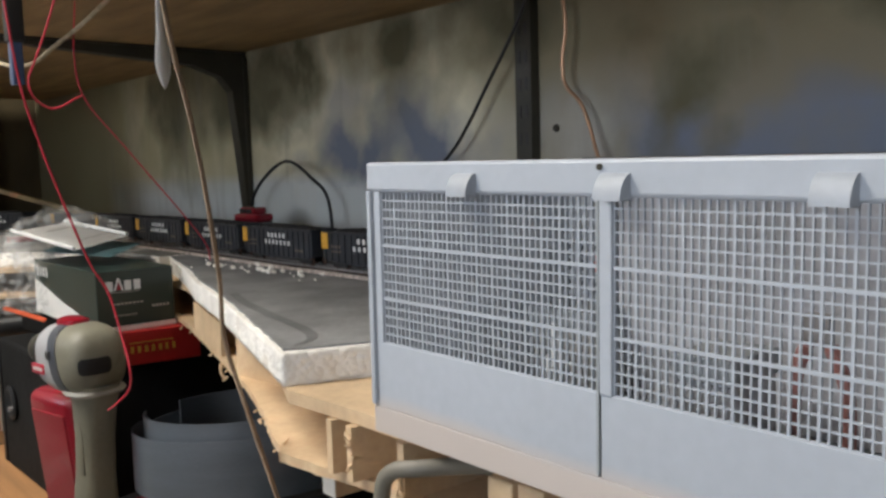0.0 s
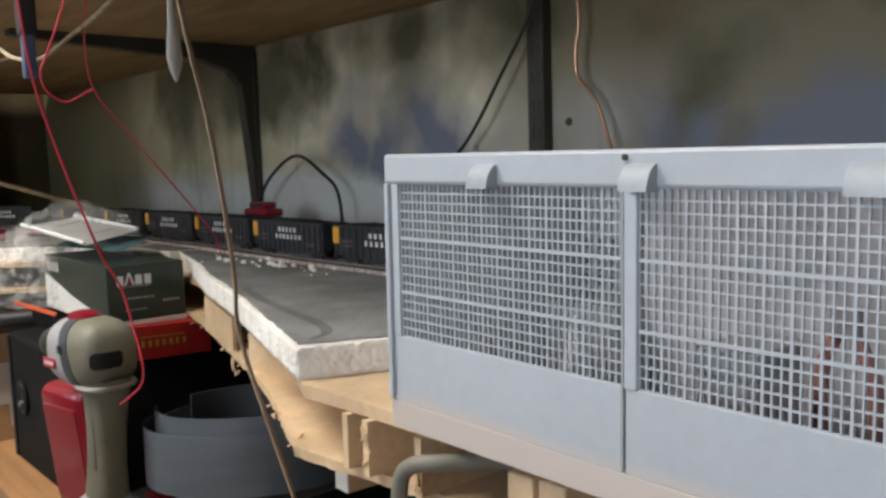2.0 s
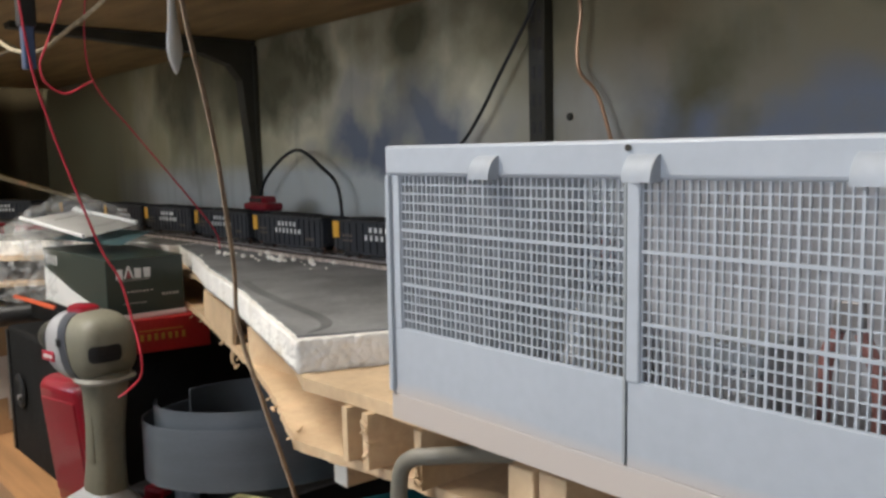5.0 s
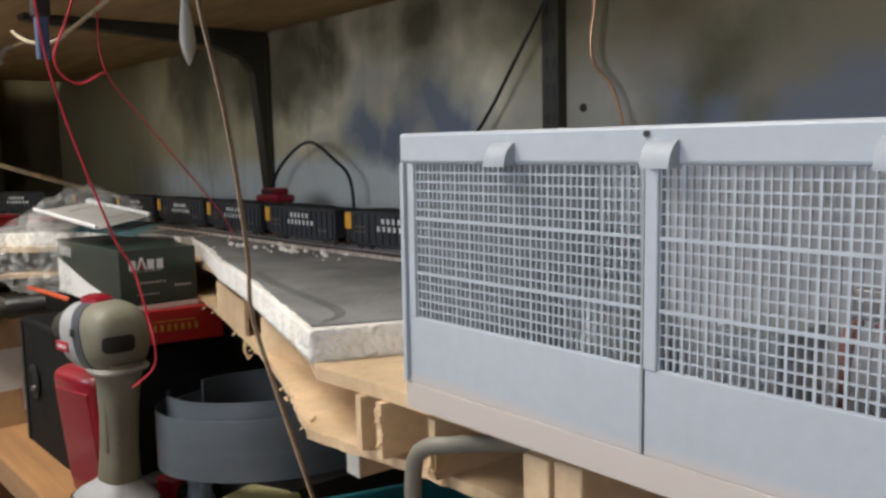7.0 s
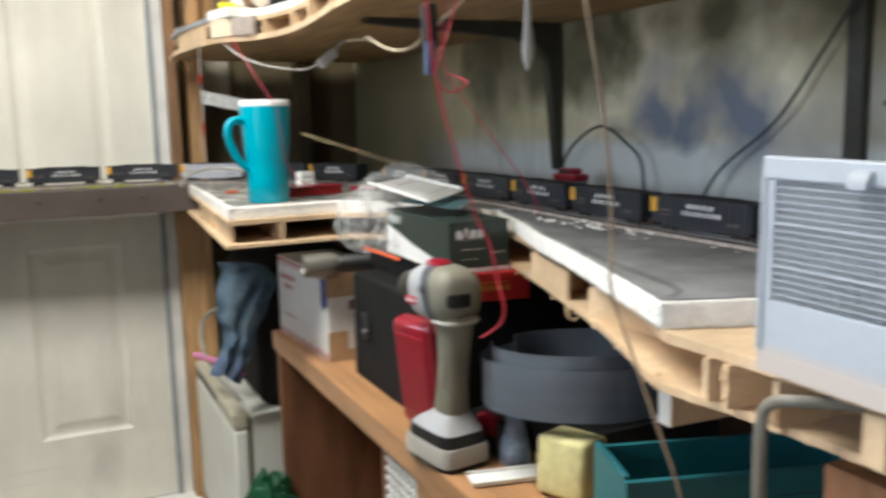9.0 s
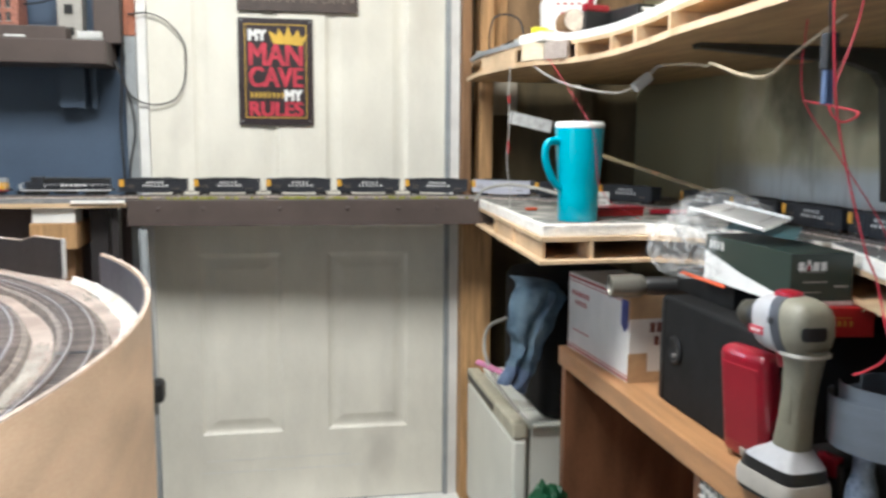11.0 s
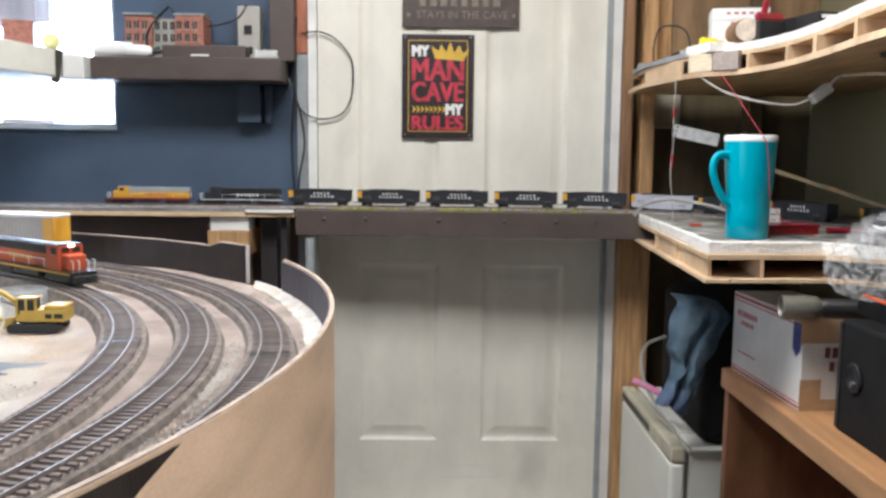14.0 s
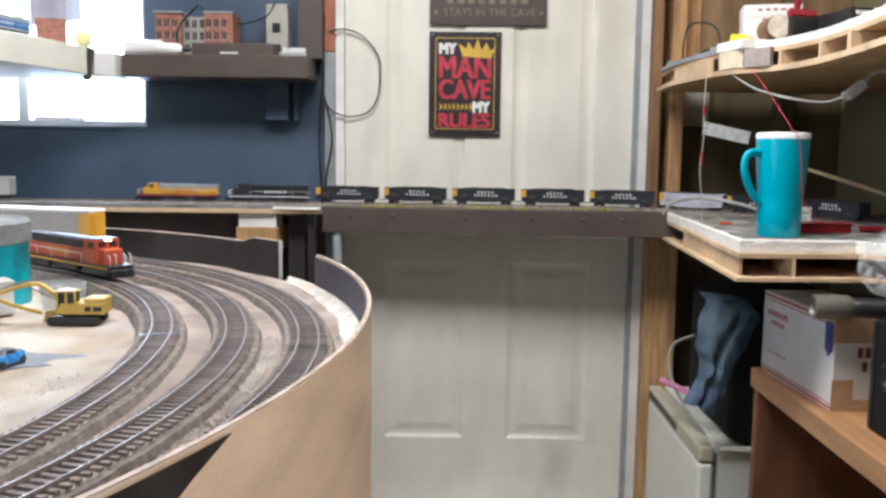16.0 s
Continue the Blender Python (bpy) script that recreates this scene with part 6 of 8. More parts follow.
M["clear_wrap"] = creased_film()
crumpled((0.832, -1.125, 0.93), (0.058, 0.1, 0.06), 2, "bubble_wrap", "crumpled clear bubble wrap heaped beside the boxes", M["clear_wrap"], rough=0.6)
crumpled((0.93, -1.075, 0.968), (0.085, 0.1, 0.056), 5, "bubble_wrap", "crumpled clear bubble wrap spread over the boxes", M["clear_wrap"], rough=0.6)
tagged(part("orange_strip", tube([(0.801, -1.175, 0.894), (0.812, -1.22, 0.89), (0.825, -1.28, 0.885)], 0.0032, 8, 4, 0.35), M["loco_orange"]), "orange plastic strip stuck out of the wrap", "strip")
tagged(part("support_carton", box(0.86, -1.25, 0.8385, 1.05, -1.04, 0.8822, 0.001), M["matte_black"]), "dark carton under the bubble wrap", "box")


# cordless drill
drill = thing("cordless_drill", pose(0.786, -1.53, CZ, 0, 0, 1), "olive and grey cordless drill standing on its battery", "drill")
R = pose(0, 0, 0, 0, 0, 7)


def dpart(name, bm, mat, label="", smooth=True):
    return part(name, turned(bm, R), mat, drill, label, smooth)


def loft(sections, steps=20, e=0.62):
    """Rounded rings (cx, cy, z, rx, ry) joined upward."""
    bm = bmesh.new()
    rings = []
    for cx, cy, z, rx, ry in sections:
        ring = []
        for i in range(steps):
            a = 2 * math.pi * i / steps
            c, s = math.cos(a), math.sin(a)
            ring.append(bm.verts.new((cx + rx * math.copysign(abs(c) ** e, c), cy + ry * math.copysign(abs(s) ** e, s), z)))
        rings.append(ring)
    for a, b in zip(rings, rings[1:]):
        for i in range(steps):
            bm.faces.new((a[i], a[(i + 1) % steps], b[(i + 1) % steps], b[i]))
    bm.faces.new(rings[0][::-1])
    bm.faces.new(rings[-1])
    return bm


Q = 0.34
dpart("battery_foot", loft([(0, 0, 0.001, 0.038, 0.056), (0, 0, 0.007, 0.039, 0.057)], 28, Q), M["black_plastic"])
dpart("battery", loft([(0, 0, 0.0072, 0.04, 0.058), (0, 0, 0.024, 0.0405, 0.0585), (0, -0.001, 0.033, 0.038, 0.056)], 28, Q), M["cable_grey"], "pale grey battery side")
dpart("battery_band", loft([(0, -0.001, 0.0332, 0.037, 0.054), (0, -0.002, 0.05, 0.0355, 0.05)], 28, Q), M["black_plastic"])
dpart("collar", loft([(0, -0.003, 0.0502, 0.036, 0.05), (0, -0.006, 0.06, 0.031, 0.04), (0, -0.012, 0.069, 0.023, 0.029), (0, -0.014, 0.0735, 0.02, 0.0255)], 24, 0.45), M["drill_grey"])
dpart("grip", loft([(0, -0.014, 0.0736, 0.0195, 0.025), (0, -0.018, 0.11, 0.0175, 0.022), (0, -0.022, 0.15, 0.0178, 0.021), (0, -0.026, 0.19, 0.02, 0.024), (0, -0.026, 0.212, 0.024, 0.03)]), M["drill_olive"])
dpart("grip_inlay", box(-0.0188, -0.028, 0.11, -0.0165, -0.014, 0.175, 0.001), M["drill_olive"])
HEAD = [(0.0, 0.012, 0.012), (0.002, 0.021, 0.022), (0.007, 0.029, 0.031), (0.015, 0.0335, 0.0365), (0.028, 0.0355, 0.0395), (0.042, 0.0362, 0.0405), (0.055, 0.0362, 0.0405), (0.075, 0.0358, 0.0395), (0.092, 0.033, 0.036), (0.104, 0.0285, 0.03)]
HY, HZ, HE = -0.055, 0.238, 0.74


def head_ring(d, grow=0.0):
    """Half-width and half-height of the drill head d metres from its rear."""
    for (d0, a0, b0), (d1, a1, b1) in zip(HEAD, HEAD[1:]):
        if d <= d1:
            t = (d - d0) / (d1 - d0)
            return a0 + (a1 - a0) * t + grow, b0 + (b1 - b0) * t + grow
    return HEAD[-1][1] + grow, HEAD[-1][2] + grow


def head_shell(depths, grow=0.0, steps=32, slant=0.0):
    """The head's skin between depths; slant leans the cuts forward towards the top."""
    bm = bmesh.new()
    rings = []
    for d in depths:
        ring = []
        for i in range(steps):
            a = 2 * math.pi * i / steps
            c, q = math.cos(a), math.sin(a)
            rx, rz = head_ring(max(d, 0.0), grow)
            z = rz * math.copysign(abs(q) ** HE, q)
            dd = d + slant * z
            rx, rz = head_ring(max(dd, 0.0), grow)
            ring.append(bm.verts.new((rx * math.copysign(abs(c) ** HE, c), HY + dd, HZ + rz * math.copysign(abs(q) ** HE, q))))
        rings.append(ring)
    for a, b in zip(rings, rings[1:]):
        for i in range(steps):
            bm.faces.new((a[i], a[(i + 1) % steps], b[(i + 1) % steps], b[i]))
    bm.faces.new(rings[0][::-1])
    bm.faces.new(rings[-1])
    bmesh.ops.recalc_face_normals(bm, faces=bm.faces[:])
    return bm


def rear_patch(x0, x1, z0, z1, off, corner=1.0):
    """A rounded plate that hugs the rear of the head between x0, x1 and z0, z1 (from its axis)."""
    bm = bmesh.new()
    rows = []
    for k in range(9):
        v = -1 + 2 * k / 8
        row = []
        for q in range(13):
            u = (-1 + 2 * q / 12) * (1 - 0.22 * corner * v ** 4)
            x, z = (x0 + x1) / 2 + u * (x1 - x0) / 2, (z0 + z1) / 2 + v * (z1 - z0) / 2
            d = 0.0
            while d < 0.06:
                rx, rz = head_ring(d)
                if (abs(x) / rx) ** (2 / HE) + (abs(z) / rz) ** (2 / HE) <= 1:
                    break
                d += 0.0005
            row.append(bm.verts.new((x, HY + d - off, HZ + z)))
        rows.append(row)
    for a, b in zip(rows, rows[1:]):
        for q in range(12):
            bm.faces.new((a[q], a[q + 1], b[q + 1], b[q]))
    bmesh.ops.recalc_face_normals(bm, faces=bm.faces[:])
    bmesh.ops.solidify(bm, geom=bm.faces[:], thickness=0.0012)
    return bm


dpart("motor_housing", head_shell([0.0, 0.002, 0.005, 0.009, 0.015, 0.022, 0.03, 0.036], 0.0, 32, 0.25), M["drill_olive"])
dpart("rear_band", head_shell([0.0365, 0.04, 0.05, 0.0535], 0.0008, 32, 0.25), material("drill_slate", (0.06, 0.065, 0.078), 0.4, var=0.15, bump=0.05), "slate grey band round the head")
dpart("gear_housing", head_shell([0.054, 0.06, 0.07, 0.08, 0.09, 0.096], 0.0, 32, 0.25), M["drill_grey"])
axis = Matrix.Translation((0, HY, HZ)) @ pose(0, 0, 0, -90)
dpart("clutch_ring", turned(lathe([(0, 0.1), (0.0265, 0.1), (0.0265, 0.115), (0.022, 0.118), (0, 0.118)], 28), axis), M["black_plastic"])
dpart("chuck", turned(lathe([(0, 0.1185), (0.0195, 0.1185), (0.02, 0.135), (0.018, 0.146), (0.009, 0.156), (0, 0.156)], 24), axis), M["dark_steel"])
dpart("vent", rear_patch(-0.0285, 0.0055, -0.0105, 0.0075, 0.0026), M["cable_black"], "dark cooling vent")
for v in (-0.006, -0.0012, 0.0036):
    dpart("vent_ridge", rear_patch(-0.025, 0.003, v - 0.0008, v + 0.0008, 0.0038, 0.2), M["black_plastic"])
# pale colour stands in for the bright edge line below the head
dpart("neck_lip", loft([(0, -0.028, 0.2015, 0.0295, 0.0262), (0, -0.028, 0.2045, 0.0318, 0.0275), (0, -0.027, 0.2075, 0.0305, 0.027)], 28, 0.7), M["pvc_grey"], "lip under the head, painted pale for its edge highlight")
dpart("selector_button", loft([(-0.003, 0.004, 0.2745, 0.015, 0.02), (-0.003, 0.004, 0.2815, 0.0135, 0.018), (-0.003, 0.004, 0.284, 0.008, 0.012)]), M["red_plastic"])
dpart("red_badge", box(-0.0372, 0.012, 0.2225, -0.0352, 0.04, 0.2335, 0.0006), M["red_letter"], "red badge")
dpart("badge_bars", turned(bars(0.015, 0.037, 0, 0.228, 7, 0.004, 0.3, 3), pose(-0.0374, 0, 0, 0, 0, 90)), M["white_ink"], "", False)
dpart("band_marks", turned(bars(-0.007, 0.005, 0, 0.246, 3, 0.009, 0.35, 5), pose(-0.0374, 0, 0, 0, 0, 90)), M["black_plastic"], "", False)
dpart("trigger", loft([(0, 0.008, 0.178, 0.007, 0.009), (0, 0.012, 0.195, 0.008, 0.01), (0, 0.008, 0.212, 0.008, 0.01)]), M["red_plastic"])

rc = thing("red_tool_case", pose(0.816, -1.411, CZ, 0, 0, 0), "glossy red plastic tool case standing behind the drill", "tool case")
part("shell", turned(box(-0.02, -0.048, 0.004, 0.018, 0.052, 0.178, 0.015, 5), pose(0, 0, 0, 0, -6, 12)), M["red_plastic"], rc, "", True)
part("face_panel", turned(box(-0.0216, -0.034, 0.03, -0.018, 0.04, 0.155, 0.0016, 3), pose(0, 0, 0, 0, -6, 12)), M["red_plastic"], rc)
part("latch", turned(box(-0.0222, -0.01, 0.012, -0.018, 0.008, 0.026, 0.001), pose(0, 0, 0, 0, -6, 12)), M["pvc_grey"], rc)
charger = thing("battery_charger", pose(0.865, -1.535, CZ, 0, 0, 16), "black charger block with a red battery latch", "charger")
part("body", box(-0.025, -0.03, 0, 0.04, 0.05, 0.05, 0.004), M["black_plastic"], charger)
part("red_latch", box(-0.0265, -0.02, 0.028, -0.01, 0.015, 0.058, 0.004), M["red_plastic"], charger)

# rolled band, props and clutter
roll = thing("sheet_roll", pose(0.947, -1.628, 0.7285, -5, 2, 0), "loose coil of blue-grey plastic strip under the deck", "coil")
pts = [((0.142 - 0.017 * a / 8.0) * math.cos(a), (0.142 - 0.017 * a / 8.0) * math.sin(a)) for a in [2.2 + 0.12 * i for i in range(104)]]
part("outer_turn", ribbon(pts[:56], 0, 0.064, 0.0016), M["blue_grey_sheet"], roll, "", True)
part("inner_turn", ribbon(pts[55:], 0.002, 0.08, 0.0016), M["blue_grey_sheet"], roll, "", True)
stand = thing("storage_crate", pose(0, 0, 0), "dark storage crate under the coil on the bookcase", "crate")
part("crate", merge(box(0.905, -1.72, CZ, 0.911, -1.5, 0.717), box(1.1, -1.72, CZ, 1.106, -1.5, 0.717), box(0.905, -1.726, CZ, 1.106, -1.72, 0.717), box(0.905, -1.5, CZ, 1.106, -1.494, 0.717), box(0.905, -1.726, CZ, 1.106, -1.494, CZ + 0.005)), M["black_plastic"], stand)
spray = thing("spray_bottle", pose(0.862, -1.592, CZ, 0, 0, 20), "blue-grey plastic bottle standing beside the drill", "bottle")
part("bottle", lathe([(0, 0), (0.02, 0), (0.022, 0.004), (0.02, 0.03), (0.014, 0.05), (0.0125, 0.085), (0, 0.086)], 20), material("bottle_blue", (0.2, 0.26, 0.38), 0.3, var=0.4, scale=60), spray, "", True)
part("cap", lathe([(0.011, 0.086), (0.011, 0.1), (0, 0.101)], 16), M["black_plastic"], spray, "", True)
plate = thing("white_tray", pose(0.83, -1.635, CZ, 0, 0, -12), "shallow white plastic tray on the bookcase top", "tray")
part("dish", merge(box(-0.055, -0.018, 0.0005, 0.06, 0.018, 0.004, 0.001), box(-0.057, -0.02, 0.004, 0.062, -0.018, 0.008), box(-0.057, 0.018, 0.004, 0.062, 0.02, 0.008)), M["white_plastic"], plate)
spg = thing("sponge", pose(0.872, -1.712, CZ, 0, 4, 24), "pale yellow foam sponge block on the bookcase", "sponge")
part("block", box(-0.028, -0.034, 0.001, 0.03, 0.036, 0.078, 0.008, 3), M["sponge_yellow"], spg, "", True)
tray = thing("teal_tray", pose(0.826, -1.881, CZ, 0, 0, -17.5), "open teal painted wooden tray below the deck", "tray")
part("front_side", box(0, -0.008, 0.001, 0.3, 0, 0.094, 0.001), M["tray_teal"], tray)
part("end_side", box(0, 0, 0.001, 0.007, 0.1, 0.098, 0.001), M["tray_teal"], tray)
part("back_side", box(0.007, 0.093, 0.001, 0.3, 0.1, 0.094, 0.001), M["tray_teal"], tray)
part("far_end", box(0.293, 0, 0.001, 0.3, 0.093, 0.094, 0.001), M["tray_teal"], tray)
part("tray_floor", box(0.007, 0, 0.001, 0.293, 0.093, 0.006), M["tray_teal"], tray)
part("scratches", merge(*[turned(box(0, -0.0088, 0, 0.06, -0.0084, 0.0012), pose(0.05 + 0.06 * k, 0, 0.03 + 0.018 * (k % 3), 0, -18 + 9 * k, 0)) for k in range(4)]), M["green_black"], tray)
wb = thing("wood_offcut", pose(0.887, -1.8725, 0.781, 0, 0, -3), "pale sawn board fixed on edge under the deck", "wood block")
part("board", box(0, -0.0105, 0, 0.3, 0.0105, 0.1025, 0.001), M["plywood"], wb)
part("painted_end", box(-0.0012, -0.0107, 0, 0, 0.0107, 0.102), M["white_card"], wb, "white painted sawn end")
brown = tagged(part("wood_crate", merge(box(0.785, -2.34, CZ, 0.8, -2.165, 0.865), box(0.8, -2.18, CZ, 1.0, -2.165, 0.865), box(0.8, -2.34, CZ, 1.0, -2.325, 0.865), box(0.985, -2.325, CZ, 1.0, -2.18, 0.865), box(0.8, -2.325, CZ, 0.985, -2.18, CZ + 0.012)), material("brown_board", (0.33, 0.16, 0.075), 0.6, var=0.25, grain=(3, 3, 1))), "brown wooden crate under the deck", "crate")


# ---- refrigerator, cloth and sack beside the bookcase ----
fz = thing("mini_fridge", pose(0, 0, 0), "small off-white refrigerator with a yellowed door edge", "refrigerator")
part("cabinet", merge(box(0.71, -0.585, 0.01, 1.15, -0.07, 0.418, 0.006), box(0.7105, -0.6, 0.4185, 1.155, -0.065, 0.43, 0.005)), M["enamel"], fz)
part("gasket", box(0.7, -0.58, 0.03, 0.7098, -0.08, 0.41), M["pvc_grey"], fz)
door_body = part("door", box(0.662, -0.6, 0.03, 0.6998, -0.07, 0.392, 0.01, 3), M["enamel"], fz)
part("top_cap", box(0.6615, -0.601, 0.3925, 0.7, -0.069, 0.433, 0.007, 3), material("lid_trim", (0.5, 0.47, 0.36), 0.5, var=0.15, scale=20), door_body, "yellowed plastic cap along the door's top")
part("grip_slot", box(0.6603, -0.4, 0.404, 0.6613, -0.09, 0.421), M["black_plastic"], door_body, "dark hand grip slot")
part("hinge_cover", box(0.712, -0.5, 0.4305, 0.75, -0.41, 0.438, 0.003), M["enamel"], fz)
bag = tagged(part("dark_bag", merge(box(0.735, -0.6, 0.429, 1.05, -0.2, 0.775, 0.04, 4)), M["matte_black"], None, "", True), "black bag standing on the small refrigerator", "bag")
# denim rag draped over the bag
rows = []
for i in range(29):
    t = i / 28
    row = []
    for j in range(13):
        u = j / 12 - 0.5
        w = 0.13 - 0.075 * t + 0.012 * math.sin(7 * t)
        x = 0.722 - 0.07 * t + u * w + 0.006 * math.sin(11 * t)
        z = 0.79 + 0.02 * math.sin(math.pi * min(1, t * 3)) - 0.25 * t - 0.03 * u
        fold = 0.013 * math.cos(math.pi * u) - 0.013 * math.exp(-((u - 0.08 + 0.12 * t) / 0.09) ** 2) * min(1, t * 2.5) + 0.009 * abs(noise.noise(Vector((u * 5 - 2 * t, t * 5, 4)))) + 0.0022 * noise.noise(Vector((u * 12, t * 11, 7)))
        y = -0.62 + 0.1 * max(0, 0.12 - t) * 6 - fold * 2.3
        row.append((x + 0.014 * noise.noise(Vector((u * 2, t * 6, 0))), y, z + 0.012 * math.cos(math.pi * u) - 0.012))
    rows.append(row)
rag = thing("denim_rag", pose(0, 0, 0), "faded blue denim rag draped over the black bag", "rag")
for name, first, last, mat in (("cloth", 0, 23, M["denim"]), ("hem", 23, 28, material("denim_pale", (0.2, 0.27, 0.42), 0.95, var=0.3, scale=30, bump=0.6, fine=500))):
    bm = bmesh.new()
    strip = [[bm.verts.new(v) for v in row] for row in rows[first:last + 1]]
    for a, b in zip(strip, strip[1:]):
        for k in range(12):
            bm.faces.new((a[k], a[k + 1], b[k + 1], b[k]))
    bmesh.ops.solidify(bm, geom=bm.faces[:], thickness=0.004)
    part(name, bm, mat, rag, "paler blue turned hem" if name == "hem" else "", True)
tagged(part("hook_cord", tube([(0.705, -0.5, 0.428), (0.655, -0.46, 0.5), (0.632, -0.42, 0.57), (0.645, -0.4, 0.63), (0.69, -0.42, 0.66)], 0.006, 8, 6, 0.5), M["pvc_grey"], None, "", True), "pale looped strap hanging beside the rag", "strap")
tagged(part("ribbon_scrap", tube([(0.61, -0.42, 0.545), (0.64, -0.44, 0.535), (0.68, -0.48, 0.52), (0.71, -0.52, 0.5)], 0.009, 8, 4, 0.5), material("pink_scrap", (0.5, 0.16, 0.3), 0.6)), "pink and white scrap hanging on the strap", "scrap")
crumpled((0.715, -0.71, 0.15), (0.075, 0.06, 0.17), 8, "green_sack", "crumpled dark green plastic sack standing on the floor", material("green_sack", (0.012, 0.085, 0.035), 0.35, var=0.35, bump=0.0), "sack", 0.55)
structure("threshold", prism([(-0.3, -0.11), (0.2, -0.1), (0.66, -0.085), (0.66, 0.0), (-0.3, 0.0)], 0.0, 0.012, 0.003), M["white_trim"], "white painted door threshold board")

# ---- left shelf with the track, door side ----
ls = thing("wall_shelf", pose(0, 0, 0), "plywood wall shelf carrying the track past the window", "shelf")
part("board", prism([(-2.4, -0.235), (-0.9, -0.215), (-0.288, -0.2), (-0.288, 0.018), (-2.4, 0.018)], 0.938, 0.95), M["plywood"], ls)
part("foam_sheet", prism(edge_line([(-2.4, -0.232), (-0.9, -0.212), (-0.288, -0.197)], 0.01, 0.002, 41) + [(-0.288, 0.017), (-2.4, 0.017)], 0.95, 0.9583), M["grey_paint"], ls, "grey painted foam top")
structure("wall_board", box(-2.4, -0.012, 0.3, -0.29, 0.0195, 0.936), material("brown_board_dark", (0.1, 0.075, 0.07), 0.6, var=0.2, scale=8), "dark brown painted board below the wall shelf")
part("lip", box(-0.42, -0.21, 0.95, -0.288, -0.2, 0.957), M["foam_white"], ls)
for x in (-0.52, -1.3):
    tagged(part("wood_block", box(x, -0.19, 0.898, x + 0.105, -0.1, 0.9375, 0.001), M["white_trim"]), "pale block under the wall shelf", "wood block", "shelf blocks")
    tagged(part("wood_block", box(x - 0.005, -0.2, 0.83, x + 0.11, -0.02, 0.8975, 0.002), M["pine"]), "brown block under the wall shelf", "wood block", "shelf blocks")
    tagged(part("shelf_post", box(x + 0.01, -0.15, 0, x + 0.09, -0.06, 0.8295, 0.002), M["stud_dark"]), "dark wooden post under the wall shelf", "post", "shelf posts")
tagged(part("bridge_post", merge(box(-0.39, -0.14, 0, -0.345, -0.06, 0.937), box(-0.33, -0.17, 0, -0.312, -0.12, 0.937)), M["black_paint"]), "dark posts holding the bridge hinge", "post")
cord("black_cable", [(-0.305, -0.03, 1.5), (-0.31, -0.04, 1.3), (-0.318, -0.04, 1.15), (-0.31, -0.05, 1.0), (-0.3, -0.06, 0.9585)], 0.0035, "cable_black", "thick black cable down the door casing")
cord("black_cable", [(-0.33, -0.03, 1.33), (-0.295, -0.045, 1.24), (-0.28, -0.045, 1.14), (-0.295, -0.045, 1.05), (-0.302, -0.05, 0.9585)], 0.003, "cable_black", "black cable looping down the door casing")
pole = thing("bridge_strut", pose(0, 0, 0), "dark leaning strut below the bridge end", "strut")
part("rod", tube([(-0.215, -0.3, 0.0), (-0.222, -0.29, 0.45), (-0.235, -0.27, 0.887)], 0.012, 10, 3), M["grey_strip"], pole)
part("clamp", box(-0.245, -0.325, 0.44, -0.19, -0.275, 0.5, 0.012), M["black_plastic"], pole)


# boxcars standing on the shelf and layout
def boxcar(m, body, roof, label, end):
    ob = thing("box_car", m, label, "model train car", "standing cars")
    part("body", box(-0.1, -0.0175, 0.011, 0.1, 0.0175, 0.058, 0.001), body, ob)
    part("roof", prism([(-0.101, -0.0182), (0.101, -0.0182), (0.101, 0.0182), (-0.101, 0.0182)], 0.0581, 0.063, 0.0015), roof, ob)
    part("side_slats", merge(*[box(-0.098 + 0.0066 * i, -0.0182, 0.014, -0.0955 + 0.0066 * i, -0.0176, 0.056) for i in range(30)]), body, ob)
    part("end_wall", box(0.1, -0.0176, 0.011, 0.1006, 0.0176, 0.058), end, ob)
    part("end_ladder", merge(*[box(0.1006, -0.012, 0.016 + 0.006 * i, 0.1018, 0.002, 0.0175 + 0.006 * i) for i in range(7)]), end, ob)
    for x in (-0.075, 0.075):
        truck(ob, x)
    return ob


boxcar(Matrix.Translation((-1.28, -0.13, RAILTOP)), M["white_card"], M["white_card"], "white model box car standing on the wall shelf track", M["cable_grey"])

# ---- upper left shelf and window things ----
us = thing("window_shelf", pose(0, 0, 0), "brown painted shelf board beside the window", "shelf")
part("board", box(-0.85, -0.15, 1.31, -0.33, 0.018, 1.372, 0.003), M["brown_paint"], us)
part("hanger", merge(box(-0.475, -0.03, 1.2, -0.41, 0.018, 1.309), box(-0.395, -0.02, 1.2, -0.38, 0.0, 1.309)), M["blue_wall"], us)
us2 = thing("window_shelf", pose(0, 0, 0), "cream painted box shelf running out from the window", "shelf")
part("box_front", prism([(-0.915, -0.1), (-0.98, -0.5), (-1.03, -0.8), (-1.45, -0.8), (-1.45, -0.02), (-0.915, -0.02)], 1.311, 1.385, 0.003), material("cream_paint", (0.76, 0.74, 0.64), 0.5, var=0.1, scale=9), us2)
part("end_cap", box(-0.914, -0.18, 1.308, -0.856, -0.03, 1.3715, 0.002), M["white_trim"], us2)
part("strap", turned(box(-0.009, -0.004, -0.05, 0.009, 0.004, 0.042), pose(-0.925, -0.185, 1.342, 0, 9, 0)), M["dark_steel"], us2)
tagged(part("corner_post", box(-0.375, -0.06, 1.373, -0.306, 0.018, 2.38, 0.002), M["brown_paint"]), "brown painted post beside the door casing", "post", "", "structure")
